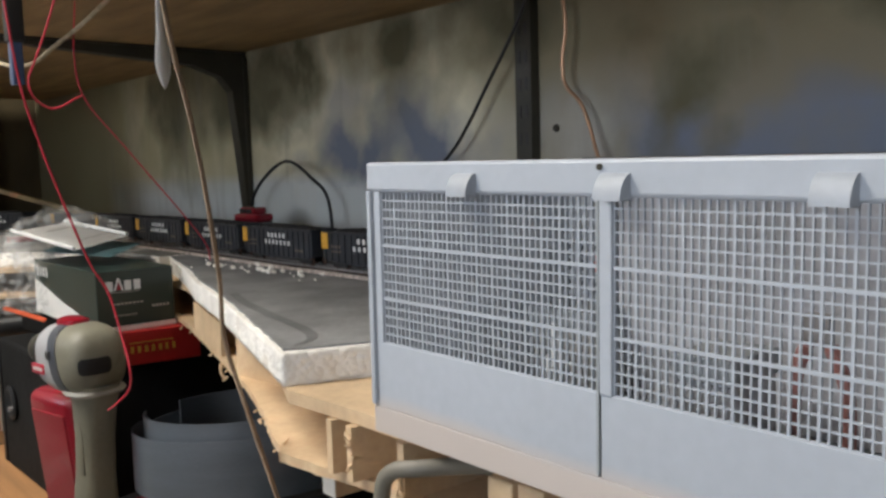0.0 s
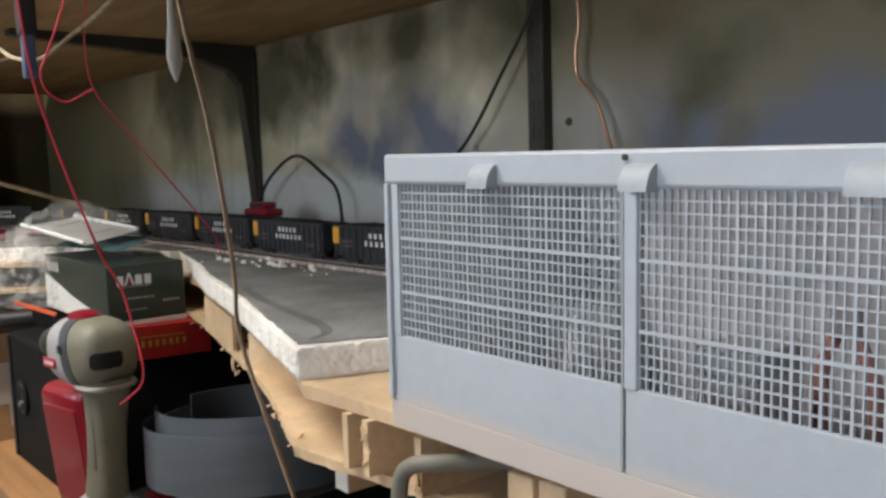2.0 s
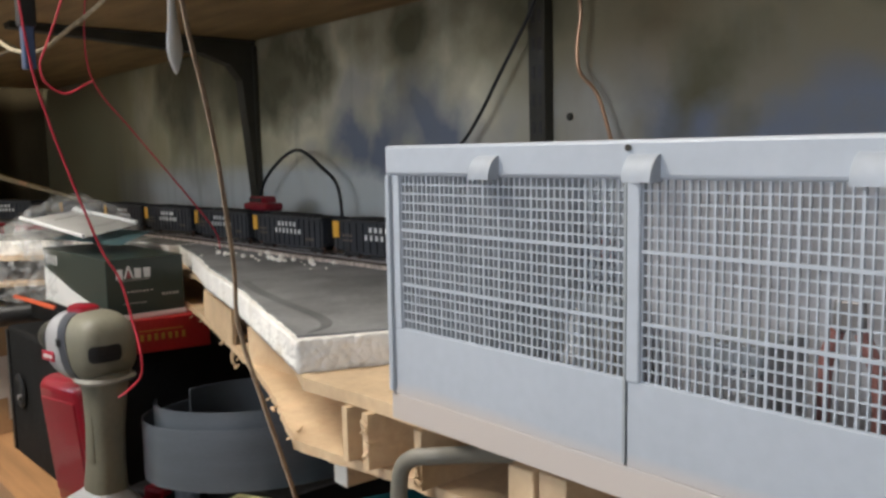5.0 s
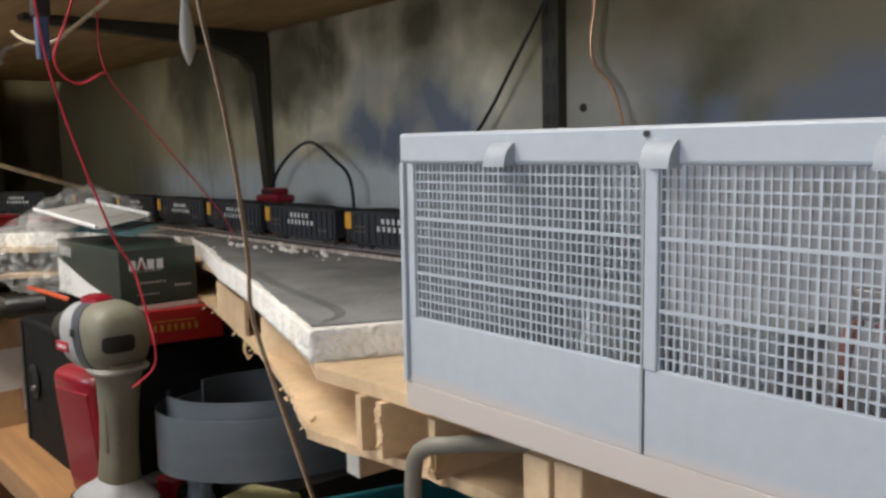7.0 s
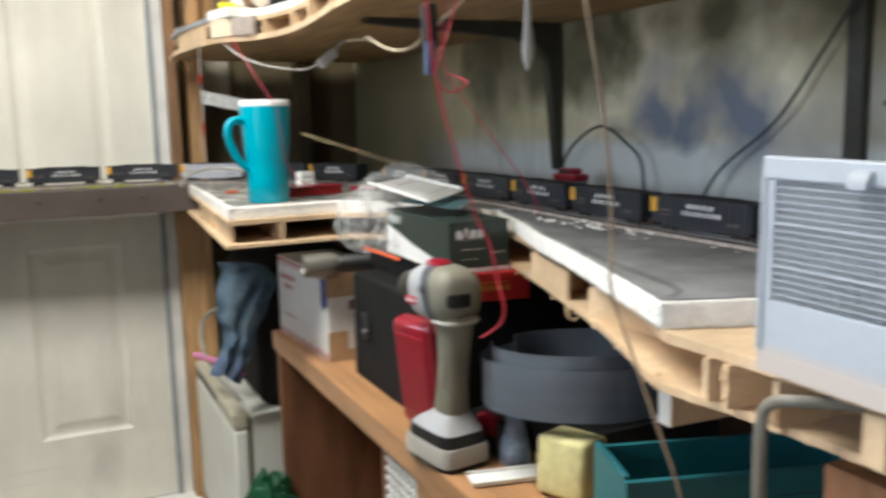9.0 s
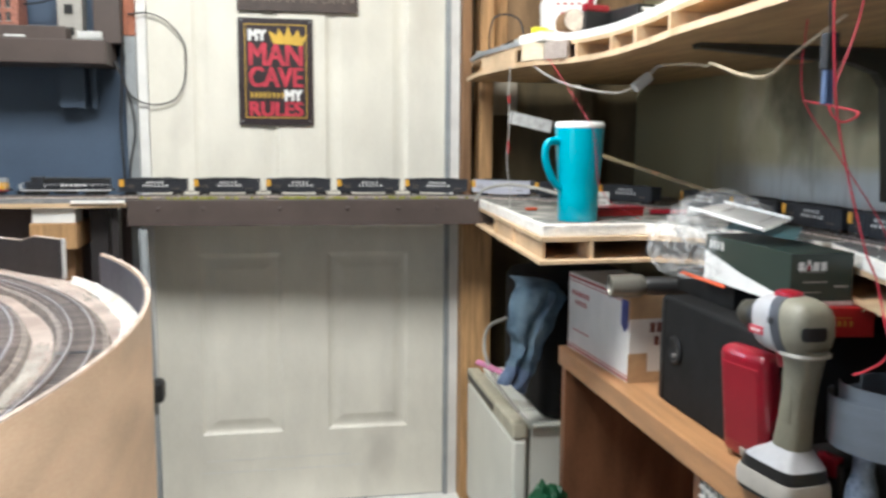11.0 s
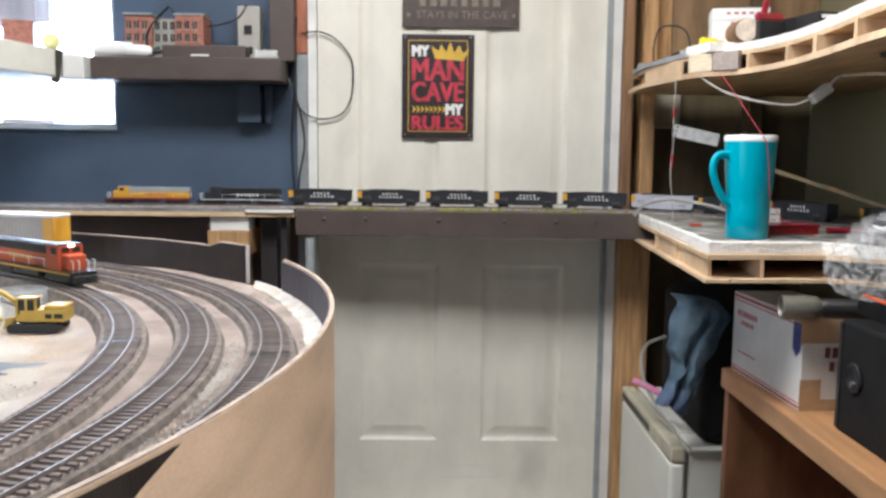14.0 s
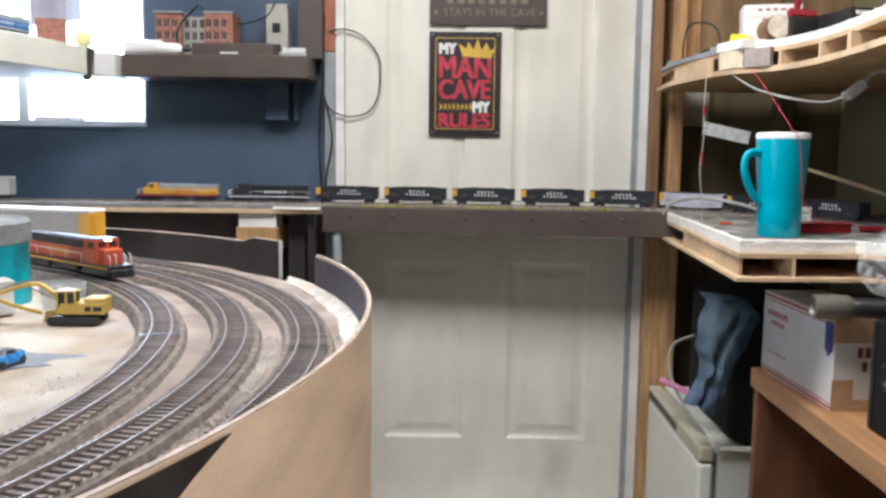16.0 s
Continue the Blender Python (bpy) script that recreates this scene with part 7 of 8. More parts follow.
kit = thing("brick_building", pose(-0.675, -0.07, 1.3725), "model brick building kit with dark windows on the shelf", "model building")
bkm = material("kit_brick", (0.36, 0.15, 0.105), 0.7, var=0.3, scale=90, bump=0.6)
part("wall", box(-0.095, -0.03, 0, -0.02, 0.05, 0.118, 0.001), bkm, kit)
part("wall", box(0.045, -0.034, 0, 0.125, 0.05, 0.118, 0.001), bkm, kit)
part("wall", box(-0.0198, -0.018, 0, 0.0448, 0.05, 0.11, 0.001), M["pvc_grey"], kit, "grey recessed middle bay")
for x0, x1 in ((-0.098, -0.018), (0.043, 0.128)):
    part("roof", box(x0, -0.037, 0.1182, x1, 0.053, 0.1235), M["grey_strip"], kit)
for x, y in ((-0.084, -0.03), (-0.062, -0.03), (-0.04, -0.03), (-0.008, -0.018), (0.013, -0.018), (0.034, -0.018), (0.057, -0.034), (0.079, -0.034), (0.101, -0.034)):
    for j in range(3):
        w = part("window", box(x - 0.006, y - 0.0018, 0.012 + j * 0.034, x + 0.006, y - 0.0002, 0.034 + j * 0.034), M["black_plastic"], kit)
        part("frame", merge(box(x - 0.0075, y - 0.0022, 0.0105 + j * 0.034, x + 0.0075, y - 0.0012, 0.0122 + j * 0.034), box(x - 0.0006, y - 0.0024, 0.012 + j * 0.034, x + 0.0006, y - 0.0018, 0.034 + j * 0.034)), M["cable_grey"], w)
pw = thing("outlet_box", pose(-0.437, -0.02, 1.3725), "pale grey electrical box with switches on the wall", "electrical box")
part("housing", box(-0.032, -0.03, 0, 0.032, 0.035, 0.155, 0.005), M["cable_grey"], pw)
part("switch", box(-0.01, -0.0335, 0.02, 0.012, -0.0302, 0.04), M["black_plastic"], pw)
part("switch", box(-0.012, -0.0332, 0.075, 0.01, -0.0302, 0.1), M["black_plastic"], pw)
blk2 = thing("transformer", pose(-0.56, -0.09, 1.3725, 0, 0, 0), "flat dark grey transformer on the brown shelf", "transformer")
part("case", box(-0.1, -0.04, 0, 0.13, 0.03, 0.034, 0.003), M["brown_paint"], blk2)
part("label", box(-0.02, -0.0412, 0.004, 0.03, -0.0402, 0.009), M["white_ink"], blk2)
comb = thing("terminal_strip", pose(-0.375, -0.125, 1.3725), "white slotted terminal strip on the shelf end", "terminal strip")
part("strip", merge(*[box(-0.025 + 0.0075 * i, -0.012, 0, -0.0205 + 0.0075 * i, 0.012, 0.022) for i in range(8)], box(-0.026, -0.012, 0, 0.034, 0.012, 0.006)), M["white_plastic"], comb)
glue = thing("glue_bottle", pose(-0.7, -0.125, 1.389, 0, 90, 12), "white glue bottle with a black tip lying on the shelf", "bottle")
part("bottle", lathe([(0, -0.06), (0.014, -0.06), (0.0165, -0.056), (0.0165, 0.0), (0.01, 0.012)], 20), M["white_plastic"], glue, "", True)
part("tip", lathe([(0.009, 0.0125), (0.009, 0.02), (0.003, 0.04), (0, 0.041)], 16), M["black_plastic"], glue, "", True)
bl = locomotive("diesel_locomotive", material("loco_blue", (0.03, 0.16, 0.4), 0.4), M["white_ink"], M["grey_strip"], "blue model diesel standing on the cream window shelf", M["white_ink"])
bl.matrix_world = pose(-1.035, -0.46, 1.3855, 0, 0, 78)
carton("kit_box", 0.07, 0.05, 0.06, pose(-0.985, -0.27, 1.3855, 0, 0, 20), (bkm, bkm), "small brown carton on the cream window shelf")
tagged(part("yellow_ball", turned(lathe([(0, 0), (0.012, 0.002), (0.022, 0.012), (0.024, 0.022), (0.02, 0.035), (0.01, 0.043), (0, 0.044)], 20), pose(-0.945, -0.17, 1.3855)), material("pale_yellow", (0.7, 0.68, 0.3), 0.6), None, "", True), "pale yellow foam ball on the cream window shelf", "ball")
white = tagged(part("paper_roll", turned(cyl(0.022, -0.055, 0.05, 20), pose(-0.8, -0.1, 1.3945, 0, 90, 4)), M["white_card"], None, "", True), "white paper roll lying on the shelf", "paper roll")
cord("black_cable", [(-0.66, -0.04, 1.52), (-0.62, -0.05, 1.475), (-0.54, -0.05, 1.47), (-0.47, -0.05, 1.49), (-0.44, -0.05, 1.53)], 0.0025, "cable_black", "black cable sagging in front of the wall")
cord("black_cable", [(-0.66, -0.06, 1.52), (-0.69, -0.12, 1.46), (-0.7, -0.13, 1.42), (-0.695, -0.13, 1.376)], 0.003, "cable_black", "black cable hanging before the building kit")

# ---- round layout with three tracks ----
RC, RR = Vector((-0.776, -1.958)), 0.796
lay = thing("layout_table", pose(0, 0, 0), "round plywood train table with sandy ground", "train table")
arc = [radians(a) for a in range(-78, 283, 3)]
edge = [(RC.x + (RR - 0.004) * math.cos(a), RC.y + (RR - 0.004) * math.sin(a)) for a in arc[:-1]]
part("table_top", prism(edge, 0.905, 0.925), M["plywood"], lay)
for x, y in ((-0.5, -1.6), (-0.5, -2.35), (-1.2, -1.9)):
    part("leg", box(x - 0.04, y - 0.04, 0, x + 0.04, y + 0.04, 0.9045, 0.002), M["stud_dark"], lay)
# sandy ground with slight relief
bm = bmesh.new()
rings = []
for k in range(33):
    r = RR - 0.005 - 0.75 * k / 32
    ring = []
    for a in arc:
        x, y = RC.x + r * math.cos(a), RC.y + r * math.sin(a)
        ring.append(bm.verts.new((x, y, 0.945 + 0.0085 * min(1.0, max(0.0, (r - 0.57) / 0.05)) + 0.0035 * noise.noise(Vector((x * 14, y * 14, 0))) + 0.0015 * noise.noise(Vector((x * 60, y * 60, 3))))))
    rings.append(ring)
for a, b in zip(rings, rings[1:]):
    for i in range(len(arc) - 1):
        bm.faces.new((a[i], a[i + 1], b[i + 1], b[i]))
bmesh.ops.solidify(bm, geom=bm.faces[:], thickness=0.015)
bmesh.ops.recalc_face_normals(bm, faces=bm.faces[:])
part("sand_ground", bm, M["sand"], lay, "tan sand with white plaster patches", True)
# curved hardboard rim with a notch
ANG = [-76 + 2.0 * i for i in range(53)]
rim = [(RC.x + RR * math.cos(radians(a)), RC.y + RR * math.sin(radians(a))) for a in ANG if a <= 28.5]
part("rim_board", ribbon(rim, 0.76, 0.995, 0.0035), M["hardboard"], lay, "tan hardboard rim curving round the table")
inner = [(RC.x + (RR - 0.0028) * math.cos(radians(a)), RC.y + (RR - 0.0028) * math.sin(radians(a))) for a in ANG if a <= 28.5]
part("rim_lining", ribbon(inner, 0.92, 0.9935, 0.0012), material("rim_dark", (0.038, 0.034, 0.042), 0.55, var=0.3, scale=14), lay, "black painted inner face")
part("rim_edge", ribbon(rim, 0.9952, 0.996, 0.0028), material("rim_top", (0.42, 0.33, 0.26), 0.75, var=0.3, scale=60), lay, "worn sawn top edge")
far = []
for a in [28.6 + 2.0 * i for i in range(62)]:
    r = RR - 0.0012 * max(0, a - 34)
    far.append((RC.x + r * math.cos(radians(a)), RC.y + r * math.sin(radians(a)), 0.76, 0.957 if a < 35.5 else 1.0 if a < 42.5 else 0.993))
cut = [q for q in far if q[3] < 0.96]
part("rim_board", ribbon(cut, 0.76, 0.957, 0.0035), M["black_paint"], lay)
step = radians(36.5)
part("step_edge", box(RC.x + RR * math.cos(step) - 0.002, RC.y + RR * math.sin(step) - 0.0015, 0.953, RC.x + RR * math.cos(step) + 0.002, RC.y + RR * math.sin(step) + 0.0015, 1.0012), M["white_trim"], lay)
part("rim_edge", ribbon([q[:2] for q in cut], 0.9572, 0.9592, 0.0038), M["white_trim"], lay)
part("rim_board", ribbon([(x, y, 0.76, z1) for x, y, z0, z1 in far if z1 > 0.96], 0.76, 0.99, 0.0035), M["black_paint"], lay, "black painted rim behind the tracks")
part("rim_edge", ribbon([(x, y, z1 + 0.0002, z1 + 0.0012) for x, y, z0, z1 in far if z1 > 0.96], 0.99, 0.991, 0.003), M["cut_edge"], lay)
# black panel lapped over the rim where it comes nearest
bm = bmesh.new()
grid = []
for k in range(23):
    z = 0.9935 - 0.2235 * k / 22
    u = (0.9935 - z) / 0.2235
    end = -17.0 - 24.0 * u ** 0.8 + 1.5 * noise.noise(Vector((u * 6, 2, 0))) * min(1, 4 * u)
    grid.append([bm.verts.new((RC.x + (RR + 0.0035) * math.cos(radians(a)), RC.y + (RR + 0.0035) * math.sin(radians(a)), z)) for a in [-76 + (end + 76) * i / 30 for i in range(31)]])
for a, b in zip(grid, grid[1:]):
    for i in range(30):
        bm.faces.new((a[i], a[i + 1], b[i + 1], b[i]))
bmesh.ops.solidify(bm, geom=bm.faces[:], thickness=0.0012)
bmesh.ops.recalc_face_normals(bm, faces=bm.faces[:])
part("rim_patch", bm, material("patch_brown", (0.055, 0.043, 0.036), 0.5, var=0.5, scale=12, grain=(3, 3, 0.6)), lay, "black board lapped over the rim")

TRACKS = [((-0.7097, -1.9806), 0.6844, -60, 96), ((-0.7477, -2.0001), 0.6661, -60, 97), ((-0.7831, -2.0275), 0.6461, -57, 100)]
tie_mesh = None
TZ = 0.9605


def curve_band(c, r, a0, a1, half_top, half_low, z0, z1, step=2.0):
    bm = bmesh.new()
    rows = []
    n = int((a1 - a0) / step)
    for i in range(n + 1):
        a = radians(a0 + (a1 - a0) * i / n)
        row = []
        for rr, z in ((r - half_low, z0), (r - half_top, z1), (r + half_top, z1), (r + half_low, z0)):
            w = 0.0008 * noise.noise(Vector((a * 40, rr * 90, z * 50)))
            row.append(bm.verts.new((c[0] + (rr + w) * math.cos(a), c[1] + (rr + w) * math.sin(a), z)))
        rows.append(row)
    for a, b in zip(rows, rows[1:]):
        for k in range(3):
            bm.faces.new((a[k], a[k + 1], b[k + 1], b[k]))
    bmesh.ops.recalc_face_normals(bm, faces=bm.faces[:])
    return bm


for c, r, a0, a1 in TRACKS:
    tr = thing("railway_track", pose(0, 0, 0), "curved model railway track with dark ties on brown ballast", "track", "curved tracks")
    part("roadbed", curve_band(c, r, a0, a1, 0.019, 0.026, 0.9425, TZ - 0.0012, 1.0), M["cork"], tr)
    part("ballast", curve_band(c, r, a0, a1, 0.0138, 0.0144, TZ - 0.0011, TZ + 0.0002, 1.0), M["ballast"], tr)
    for off in (-0.00825, 0.00825):
        pts = [(c[0] + (r + off) * math.cos(radians(a0 + (a1 - a0) * i / 120)), c[1] + (r + off) * math.sin(radians(a0 + (a1 - a0) * i / 120))) for i in range(121)]
        part("rail", ribbon(pts, TZ + 0.0018, TZ + 0.0042, 0.0011), M["rail"], tr)
        part("rail_foot", ribbon(pts, TZ + 0.0016, TZ + 0.0024, 0.0024), M["rail_side"], tr)
    step = math.degrees(0.0072 / r)
    a, k = a0 + 0.3, 0
    while a < a1 - 0.2 and k < 290:
        if tie_mesh is None:
            tb = box(-0.0148, -0.0016, 0, 0.0148, 0.0016, 0.002)
            tie_mesh = bpy.data.meshes.new("tie")
            tb.to_mesh(tie_mesh)
            tb.free()
            tie_mesh.materials.append(M["tie_plastic"])
        t = new("tie", tie_mesh)
        t.parent = tr
        j = random.uniform(-0.0004, 0.0004)
        t.matrix_local = Matrix.Translation((c[0] + (r + j) * math.cos(radians(a)), c[1] + (r + j) * math.sin(radians(a)), TZ)) @ pose(0, 0, 0, 0, 0, a + random.uniform(-1, 1))
        a, k = a + step, k + 1

for (c, r, *_), a in zip(TRACKS, (7.0, 25.4, 15.0)):
    joint = curve_band(c, r, a - 0.25, a + 0.25, 0.0162, 0.0168, TZ, TZ + 0.0026, 0.25)
    part("joint_gap", joint, M["black_plastic"], tr, "dark gap between track sections")

M["plaster_white"] = material("plaster_white", (0.6, 0.56, 0.5), 0.9, var=0.2, scale=60, bump=1.0, fine=500, stain=(0.5, 0.42, 0.35), stain_at=0.56)
bm = bmesh.new()
rows = []
for i in range(121):
    a = radians(-14 + 52 * i / 120)
    d = Vector((math.cos(a), math.sin(a)))
    c = Vector(TRACKS[0][0])
    off = c - RC
    reach = -off.dot(d) + math.sqrt(off.dot(d) ** 2 - off.dot(off) + (RR - 0.0045) ** 2)
    near = max(0.7105, reach - 0.034 + 0.024 * min(1.0, max(0.0, (math.degrees(a) - 8) / 26))) + 0.0035 * noise.noise(Vector((a * 40, 1, 0))) + 0.0015 * noise.noise(Vector((a * 150, 2, 0)))
    row = []
    for k in range(7):
        u = k / 6
        rr = near + max(reach - near, 0.0005) * u
        z = (0.9465 if k == 0 else 0.9545 + 0.007 * u ** 1.6 + 0.0012 * noise.noise(Vector((a * 90, u * 6, 5))) + 0.0006 * noise.noise(Vector((a * 300, u * 20, 5))))
        row.append(bm.verts.new((c.x + rr * d.x, c.y + rr * d.y, z)))
    rows.append(row)
for a, b in zip(rows, rows[1:]):
    for k in range(6):
        bm.faces.new((a[k], a[k + 1], b[k + 1], b[k]))
bmesh.ops.recalc_face_normals(bm, faces=bm.faces[:])
part("plaster_bank", bm, M["plaster_white"], lay, "rough cream plaster bank against the rim", True)
rnd = random.Random(77)
verts, faces = [], []
for c, r, spread, a0, a1, n, z in ((TRACKS[1][0], 0.627, 0.004, -58, 10, 500, 0.9525), (TRACKS[0][0], 0.6535, 0.0038, -55, 14, 1500, 0.9535), (TRACKS[0][0], 0.6505, 0.0025, -34, 9, 900, 0.9538), (TRACKS[0][0], 0.722, 0.007, -20, 48, 500, 0.9545), (TRACKS[1][0], 0.612, 0.01, -50, 45, 350, 0.9515), (TRACKS[2][0], 0.59, 0.014, -30, 9, 700, 0.9475), (TRACKS[2][0], 0.665, 0.012, -50, 40, 300, 0.9515)):
    for k in range(n):
        a, rr = radians(rnd.uniform(a0, a1)), r + rnd.gauss(0, spread)
        x, y = c[0] + rr * math.cos(a), c[1] + rr * math.sin(a)
        if (Vector((x, y)) - RC).length > RR - 0.008:
            continue
        q = rnd.uniform(0.0005, 0.0013) * (1.7 if rnd.random() < 0.1 else 1)
        m = Matrix.Translation((x, y, z + 0.3 * q)) @ pose(0, 0, 0, rnd.uniform(0, 90), rnd.uniform(0, 90), rnd.uniform(0, 90))
        b = len(verts)
        verts += [m @ Vector(v) for v in ((q, 0, 0), (-q, 0, 0), (0, q, 0), (0, -q, 0), (0, 0, q), (0, 0, -q))]
        faces += [(b + i, b + j, b + k2) for i, j, k2 in ((0, 2, 4), (2, 1, 4), (1, 3, 4), (3, 0, 4), (2, 0, 5), (1, 2, 5), (3, 1, 5), (0, 3, 5))]
me = bpy.data.meshes.new("plaster_crumbs")
me.from_pydata(verts, [], faces)
me.materials.append(M["plaster_white"])
tagged(new("plaster_crumbs", me), "loose white plaster crumbs between the tracks", "crumbs", "", "stuff")

ORAIL = TZ + 0.0042


def on_curve(i, a, z=ORAIL, flip=0):
    c, r, *_ = TRACKS[i]
    return Matrix.Translation((c[0] + r * math.cos(radians(a)), c[1] + r * math.sin(radians(a)), z)) @ pose(0, 0, 0, 0, 0, a - 90 + flip)


bn = locomotive("diesel_locomotive", M["loco_orange"], M["loco_yellow"], M["black_plastic"], "orange and black model diesel with lit headlights on the layout", M["loco_yellow"])
bn.matrix_world = on_curve(2, 51.5, ORAIL, 180) @ Matrix.Scale(0.92, 4)
car = boxcar(on_curve(0, 74), M["cable_grey"], M["white_card"], "tall grey model box car with a yellow end and white roof", M["loco_yellow"])
part("yellow_corner", box(0.084, -0.0186, 0.012, 0.1005, -0.0183, 0.0575), M["loco_yellow"], car)


# construction toys and vehicles on the sand
def excavator(m):
    ob = thing("toy_excavator", m, "yellow toy excavator with black tracks on the sand", "toy excavator")
    Y = M["toy_yellow"]
    for y in (-0.011, 0.011):
        bm = bmesh.new()
        prof = [(-0.019 + 0.0042 * math.cos(a), 0.0045 + 0.0042 * math.sin(a)) for a in [math.pi / 2 + math.pi * i / 8 for i in range(9)]] + [(0.021 + 0.0042 * math.cos(a), 0.0045 + 0.0042 * math.sin(a)) for a in [-math.pi / 2 + math.pi * i / 8 for i in range(9)]]
        va = [bm.verts.new((x, y - 0.0035, z)) for x, z in prof]
        vb = [bm.verts.new((x, y + 0.0035, z)) for x, z in prof]
        bm.faces.new(va)
        bm.faces.new(vb[::-1])
        for i in range(len(prof)):
            bm.faces.new((va[i], va[(i + 1) % len(prof)], vb[(i + 1) % len(prof)], vb[i]))
        bmesh.ops.recalc_face_normals(bm, faces=bm.faces[:])
        part("crawler", bm, M["black_plastic"], ob)
    part("house", box(-0.012, -0.013, 0.01, 0.03, 0.013, 0.022, 0.002), Y, ob)
    part("engine_cover", box(0.01, -0.012, 0.0215, 0.03, 0.012, 0.026, 0.002), Y, ob)
    part("grille", merge(box(0.012, -0.0134, 0.0135, 0.018, -0.0128, 0.018), box(0.02, -0.0134, 0.0135, 0.028, -0.0128, 0.018)), M["black_plastic"], ob)
    part("cab", box(-0.0135, -0.0125, 0.012, 0.0035, 0.0005, 0.032, 0.0015), M["black_plastic"], ob, "dark cab glass")
    part("cab_roof", box(-0.0145, -0.0135, 0.032, 0.0045, 0.0015, 0.0335), Y, ob)
    for x in (-0.0145, -0.006, 0.0025):
        part("cab_pillar", box(x, -0.0136, 0.012, x + 0.002, -0.0124, 0.0319), Y, ob)
    part("cab_sill", box(-0.0145, -0.0137, 0.0115, 0.0045, -0.0126, 0.0175), Y, ob)
    part("boom", tube([(-0.012, 0.004, 0.018), (-0.03, 0.004, 0.034), (-0.046, 0.004, 0.037), (-0.085, 0.004, 0.024)], 0.0026, 4, 2, 0.7), Y, ob)
    part("stick", tube([(-0.087, 0.004, 0.026), (-0.06, 0.004, 0.016), (-0.034, 0.004, 0.009)], 0.0021, 4, 2, 0.7), Y, ob)
    part("ram", tube([(-0.02, 0.004, 0.022), (-0.044, 0.004, 0.033)], 0.0009, 6, 0), M["rail"], ob)
    part("ram", tube([(-0.046, 0.004, 0.041), (-0.082, 0.004, 0.029)], 0.0009, 6, 0), M["rail"], ob)
    part("bucket", turned(prism([(-0.006, -0.006), (0.006, -0.004), (0.006, 0.006), (-0.003, 0.004)], -0.005, 0.005), Matrix.Translation((-0.026, 0.004, 0.007)) @ pose(0, 0, 0, 90)), Y, ob)
    return ob


excavator(pose(-0.281, -1.742, 0.946, 0, 0, 4))
roller = thing("toy_road_roller", pose(-0.375, -1.775, 0.946, 0, 0, 6), "yellow toy road roller with a grey drum on the sand", "toy roller")
part("drum", turned(cyl(0.011, -0.014, 0.014, 24, 0.001), pose(0.016, 0, 0.011, 90)), M["pvc_grey"], roller, "", True)
part("frame", box(-0.035, -0.012, 0.01, 0.02, 0.012, 0.026, 0.002), M["loco_yellow"], roller)
part("cab", box(-0.022, -0.011, 0.026, 0.002, 0.011, 0.04, 0.0015), M["loco_yellow"], roller)
part("wheel", merge(turned(cyl(0.0095, -0.013, -0.006, 20), pose(-0.026, 0, 0.0095, 90)), turned(cyl(0.0095, 0.006, 0.013, 20), pose(-0.026, 0, 0.0095, 90))), M["black_plastic"], roller, "", True)


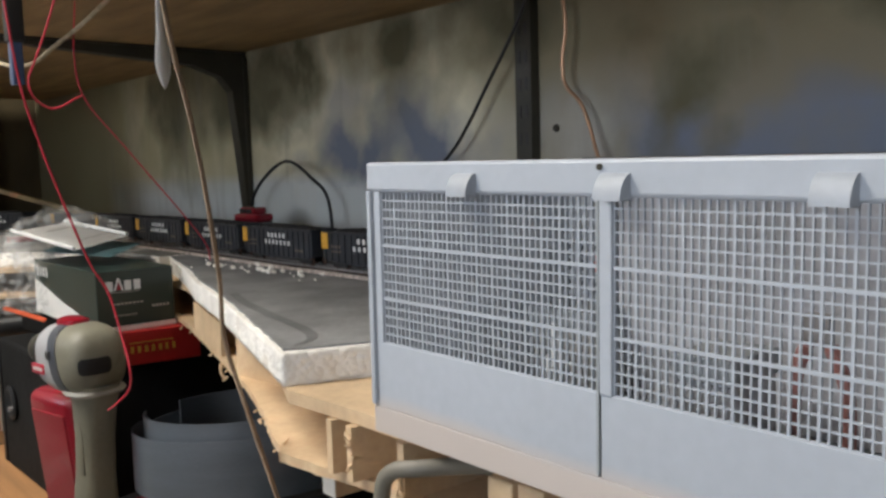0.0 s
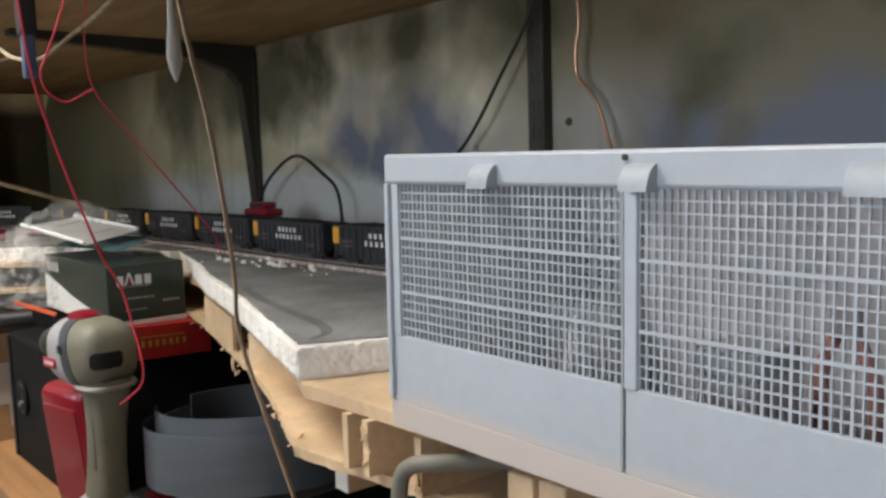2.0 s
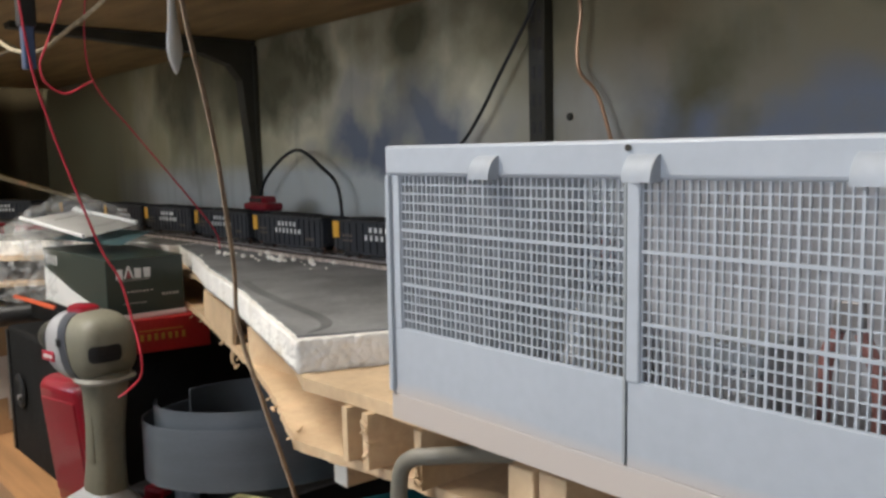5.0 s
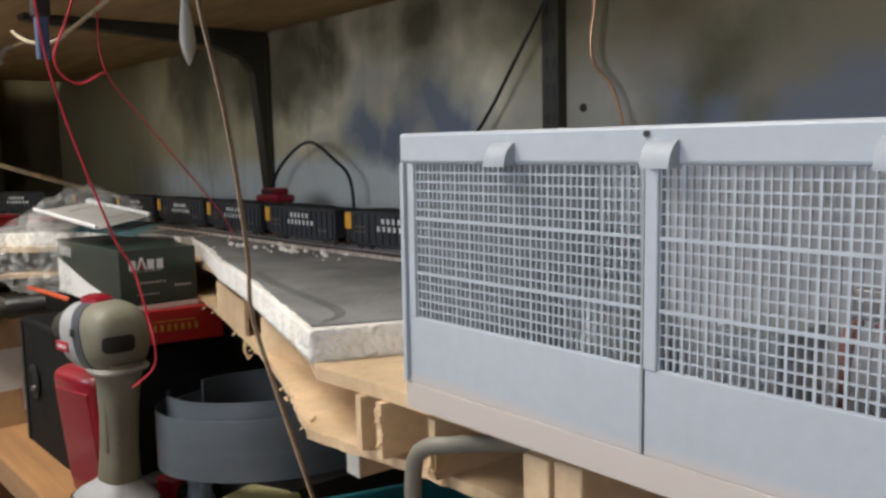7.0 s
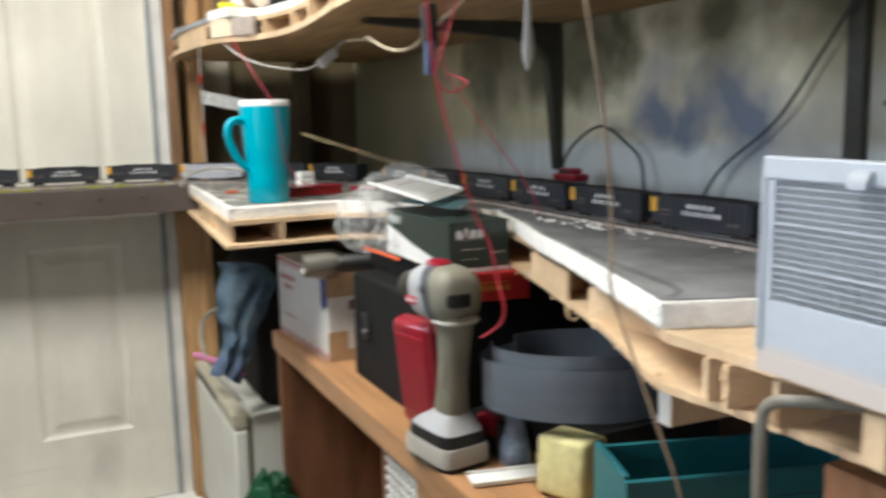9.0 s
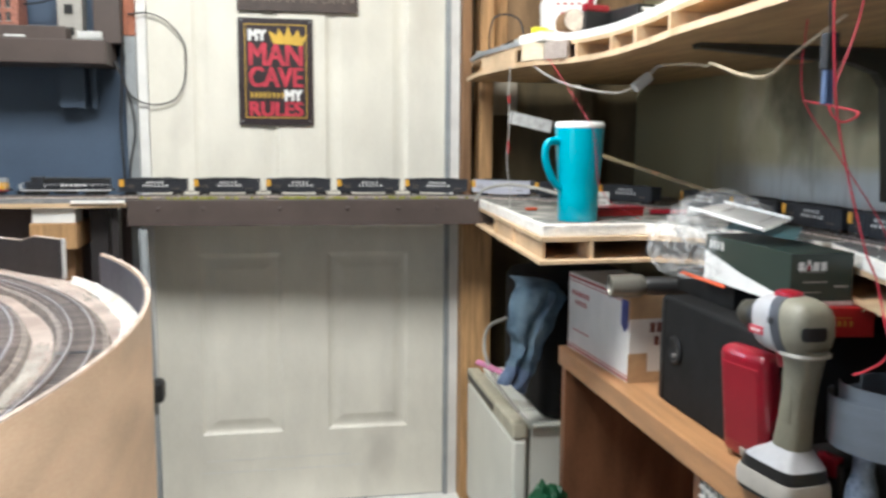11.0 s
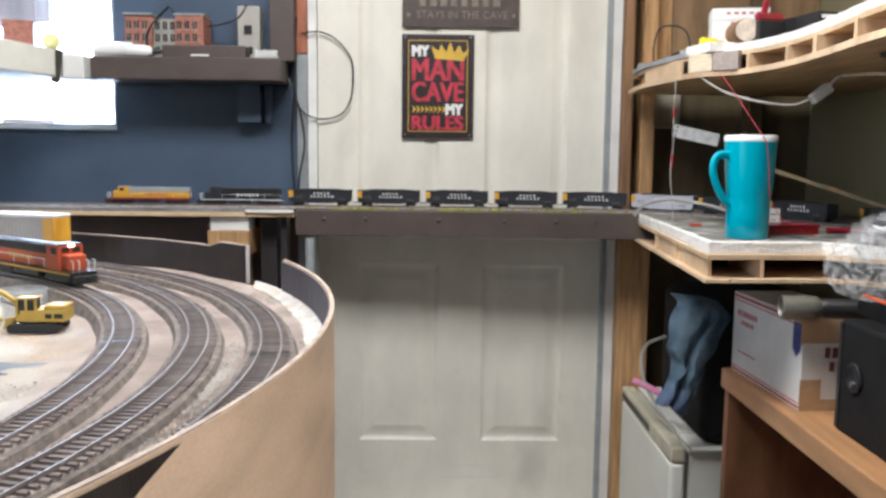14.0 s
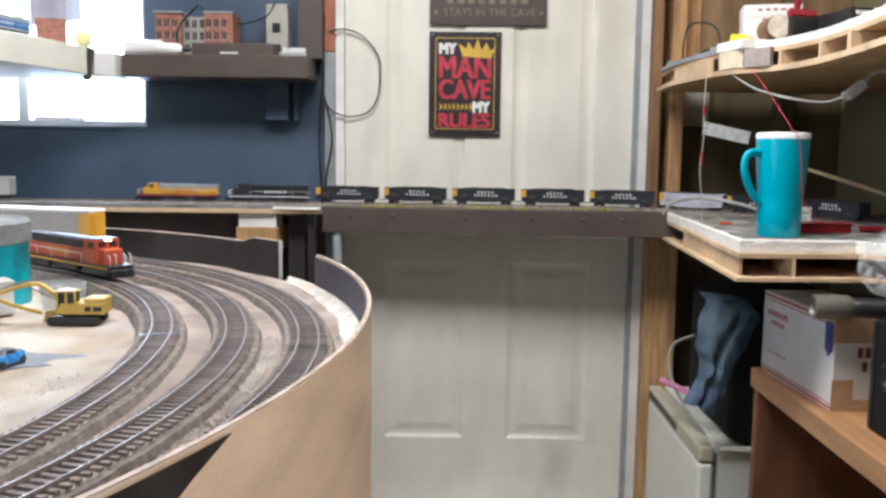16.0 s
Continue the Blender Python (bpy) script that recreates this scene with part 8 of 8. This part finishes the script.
def coupe(m, mat, label):
    ob = thing("toy_car", m, label, "toy car", "cars on the layout")
    part("body", loft([(0, 0, 0.003, 0.022, 0.0095), (0, 0, 0.006, 0.0235, 0.0102), (0, 0, 0.01, 0.0225, 0.0098), (0, 0, 0.0115, 0.02, 0.009)], 24), mat, ob, "", True)
    part("cockpit", loft([(0.001, 0, 0.0112, 0.012, 0.008), (0.002, 0, 0.015, 0.007, 0.0068)], 20), M["black_plastic"], ob, "dark open cockpit", True)
    for x in (-0.0135, 0.0135):
        for y in (-0.0095, 0.0095):
            part("wheel", turned(cyl(0.0036, -0.001, 0.001, 14), pose(x, y, 0.0036, 90)), M["black_plastic"], ob, "", True)
    part("tail_lights", merge(box(-0.0236, -0.008, 0.0065, -0.0228, -0.005, 0.0085), box(-0.0236, 0.005, 0.0065, -0.0228, 0.008, 0.0085)), M["red_plastic"], ob)
    return ob


coupe(pose(-0.262, -1.912, 0.9475, 0, 0, 78) @ Matrix.Scale(0.82, 4), material("car_blue", (0.03, 0.2, 0.5), 0.25, coat=0.5, var=0.05), "bright blue toy convertible parked on the grey road")
coupe(pose(-0.285, -1.935, 0.9475, 0, 0, 78) @ Matrix.Scale(0.82, 4), M["white_plastic"], "white toy car parked on the grey road")
tagged(part("model_road", prism(edge_line([(-0.46, -2.0), (-0.22, -1.905), (-0.185, -1.875), (-0.3, -1.866), (-0.46, -1.87)], 0.008, 0.0015, 51), 0.9455, 0.9472), material("road_grey", (0.17, 0.18, 0.2), 0.8, var=0.25, scale=30)), "grey painted model road on the sand", "road", "", "structure")
pail = thing("paint_tin", pose(-0.445, -1.64, 0.943), "teal printed tin with a grey metal lid on the layout", "tin")
part("tin", cyl(0.062, 0, 0.068, 36), material("tin_teal", (0.01, 0.3, 0.36), 0.35, var=0.5, scale=26), pail, "", True)
part("lid", lathe([(0.0622, 0.0681), (0.0645, 0.07), (0.0645, 0.09), (0.061, 0.094), (0.056, 0.091), (0, 0.091)], 36), material("lid_metal", (0.2, 0.21, 0.21), 0.45, var=0.3, scale=30), pail, "", True)
cup = tagged(part("clear_cup", lathe([(0, 0), (0.02, 0), (0.024, 0.028), (0.0225, 0.029), (0.0185, 0.002), (0, 0.002)], 28), material("cup_clear", (0.6, 0.62, 0.62), 0.1, alpha=0.3), None, "", True), "small clear plastic cup on the sand", "cup")
cup.matrix_world = pose(-0.325, -1.675, 0.946)
hop2 = thing("covered_hopper_body", pose(-0.415, -1.735, 0.947, 0, 0, 40), "beige covered hopper car body standing on the sand", "model train car")
part("body", box(-0.06, -0.017, 0, 0.06, 0.017, 0.03, 0.002), M["white_trim"], hop2)
part("roof", box(-0.061, -0.0175, 0.0302, 0.061, 0.0175, 0.034, 0.001), M["cable_grey"], hop2)
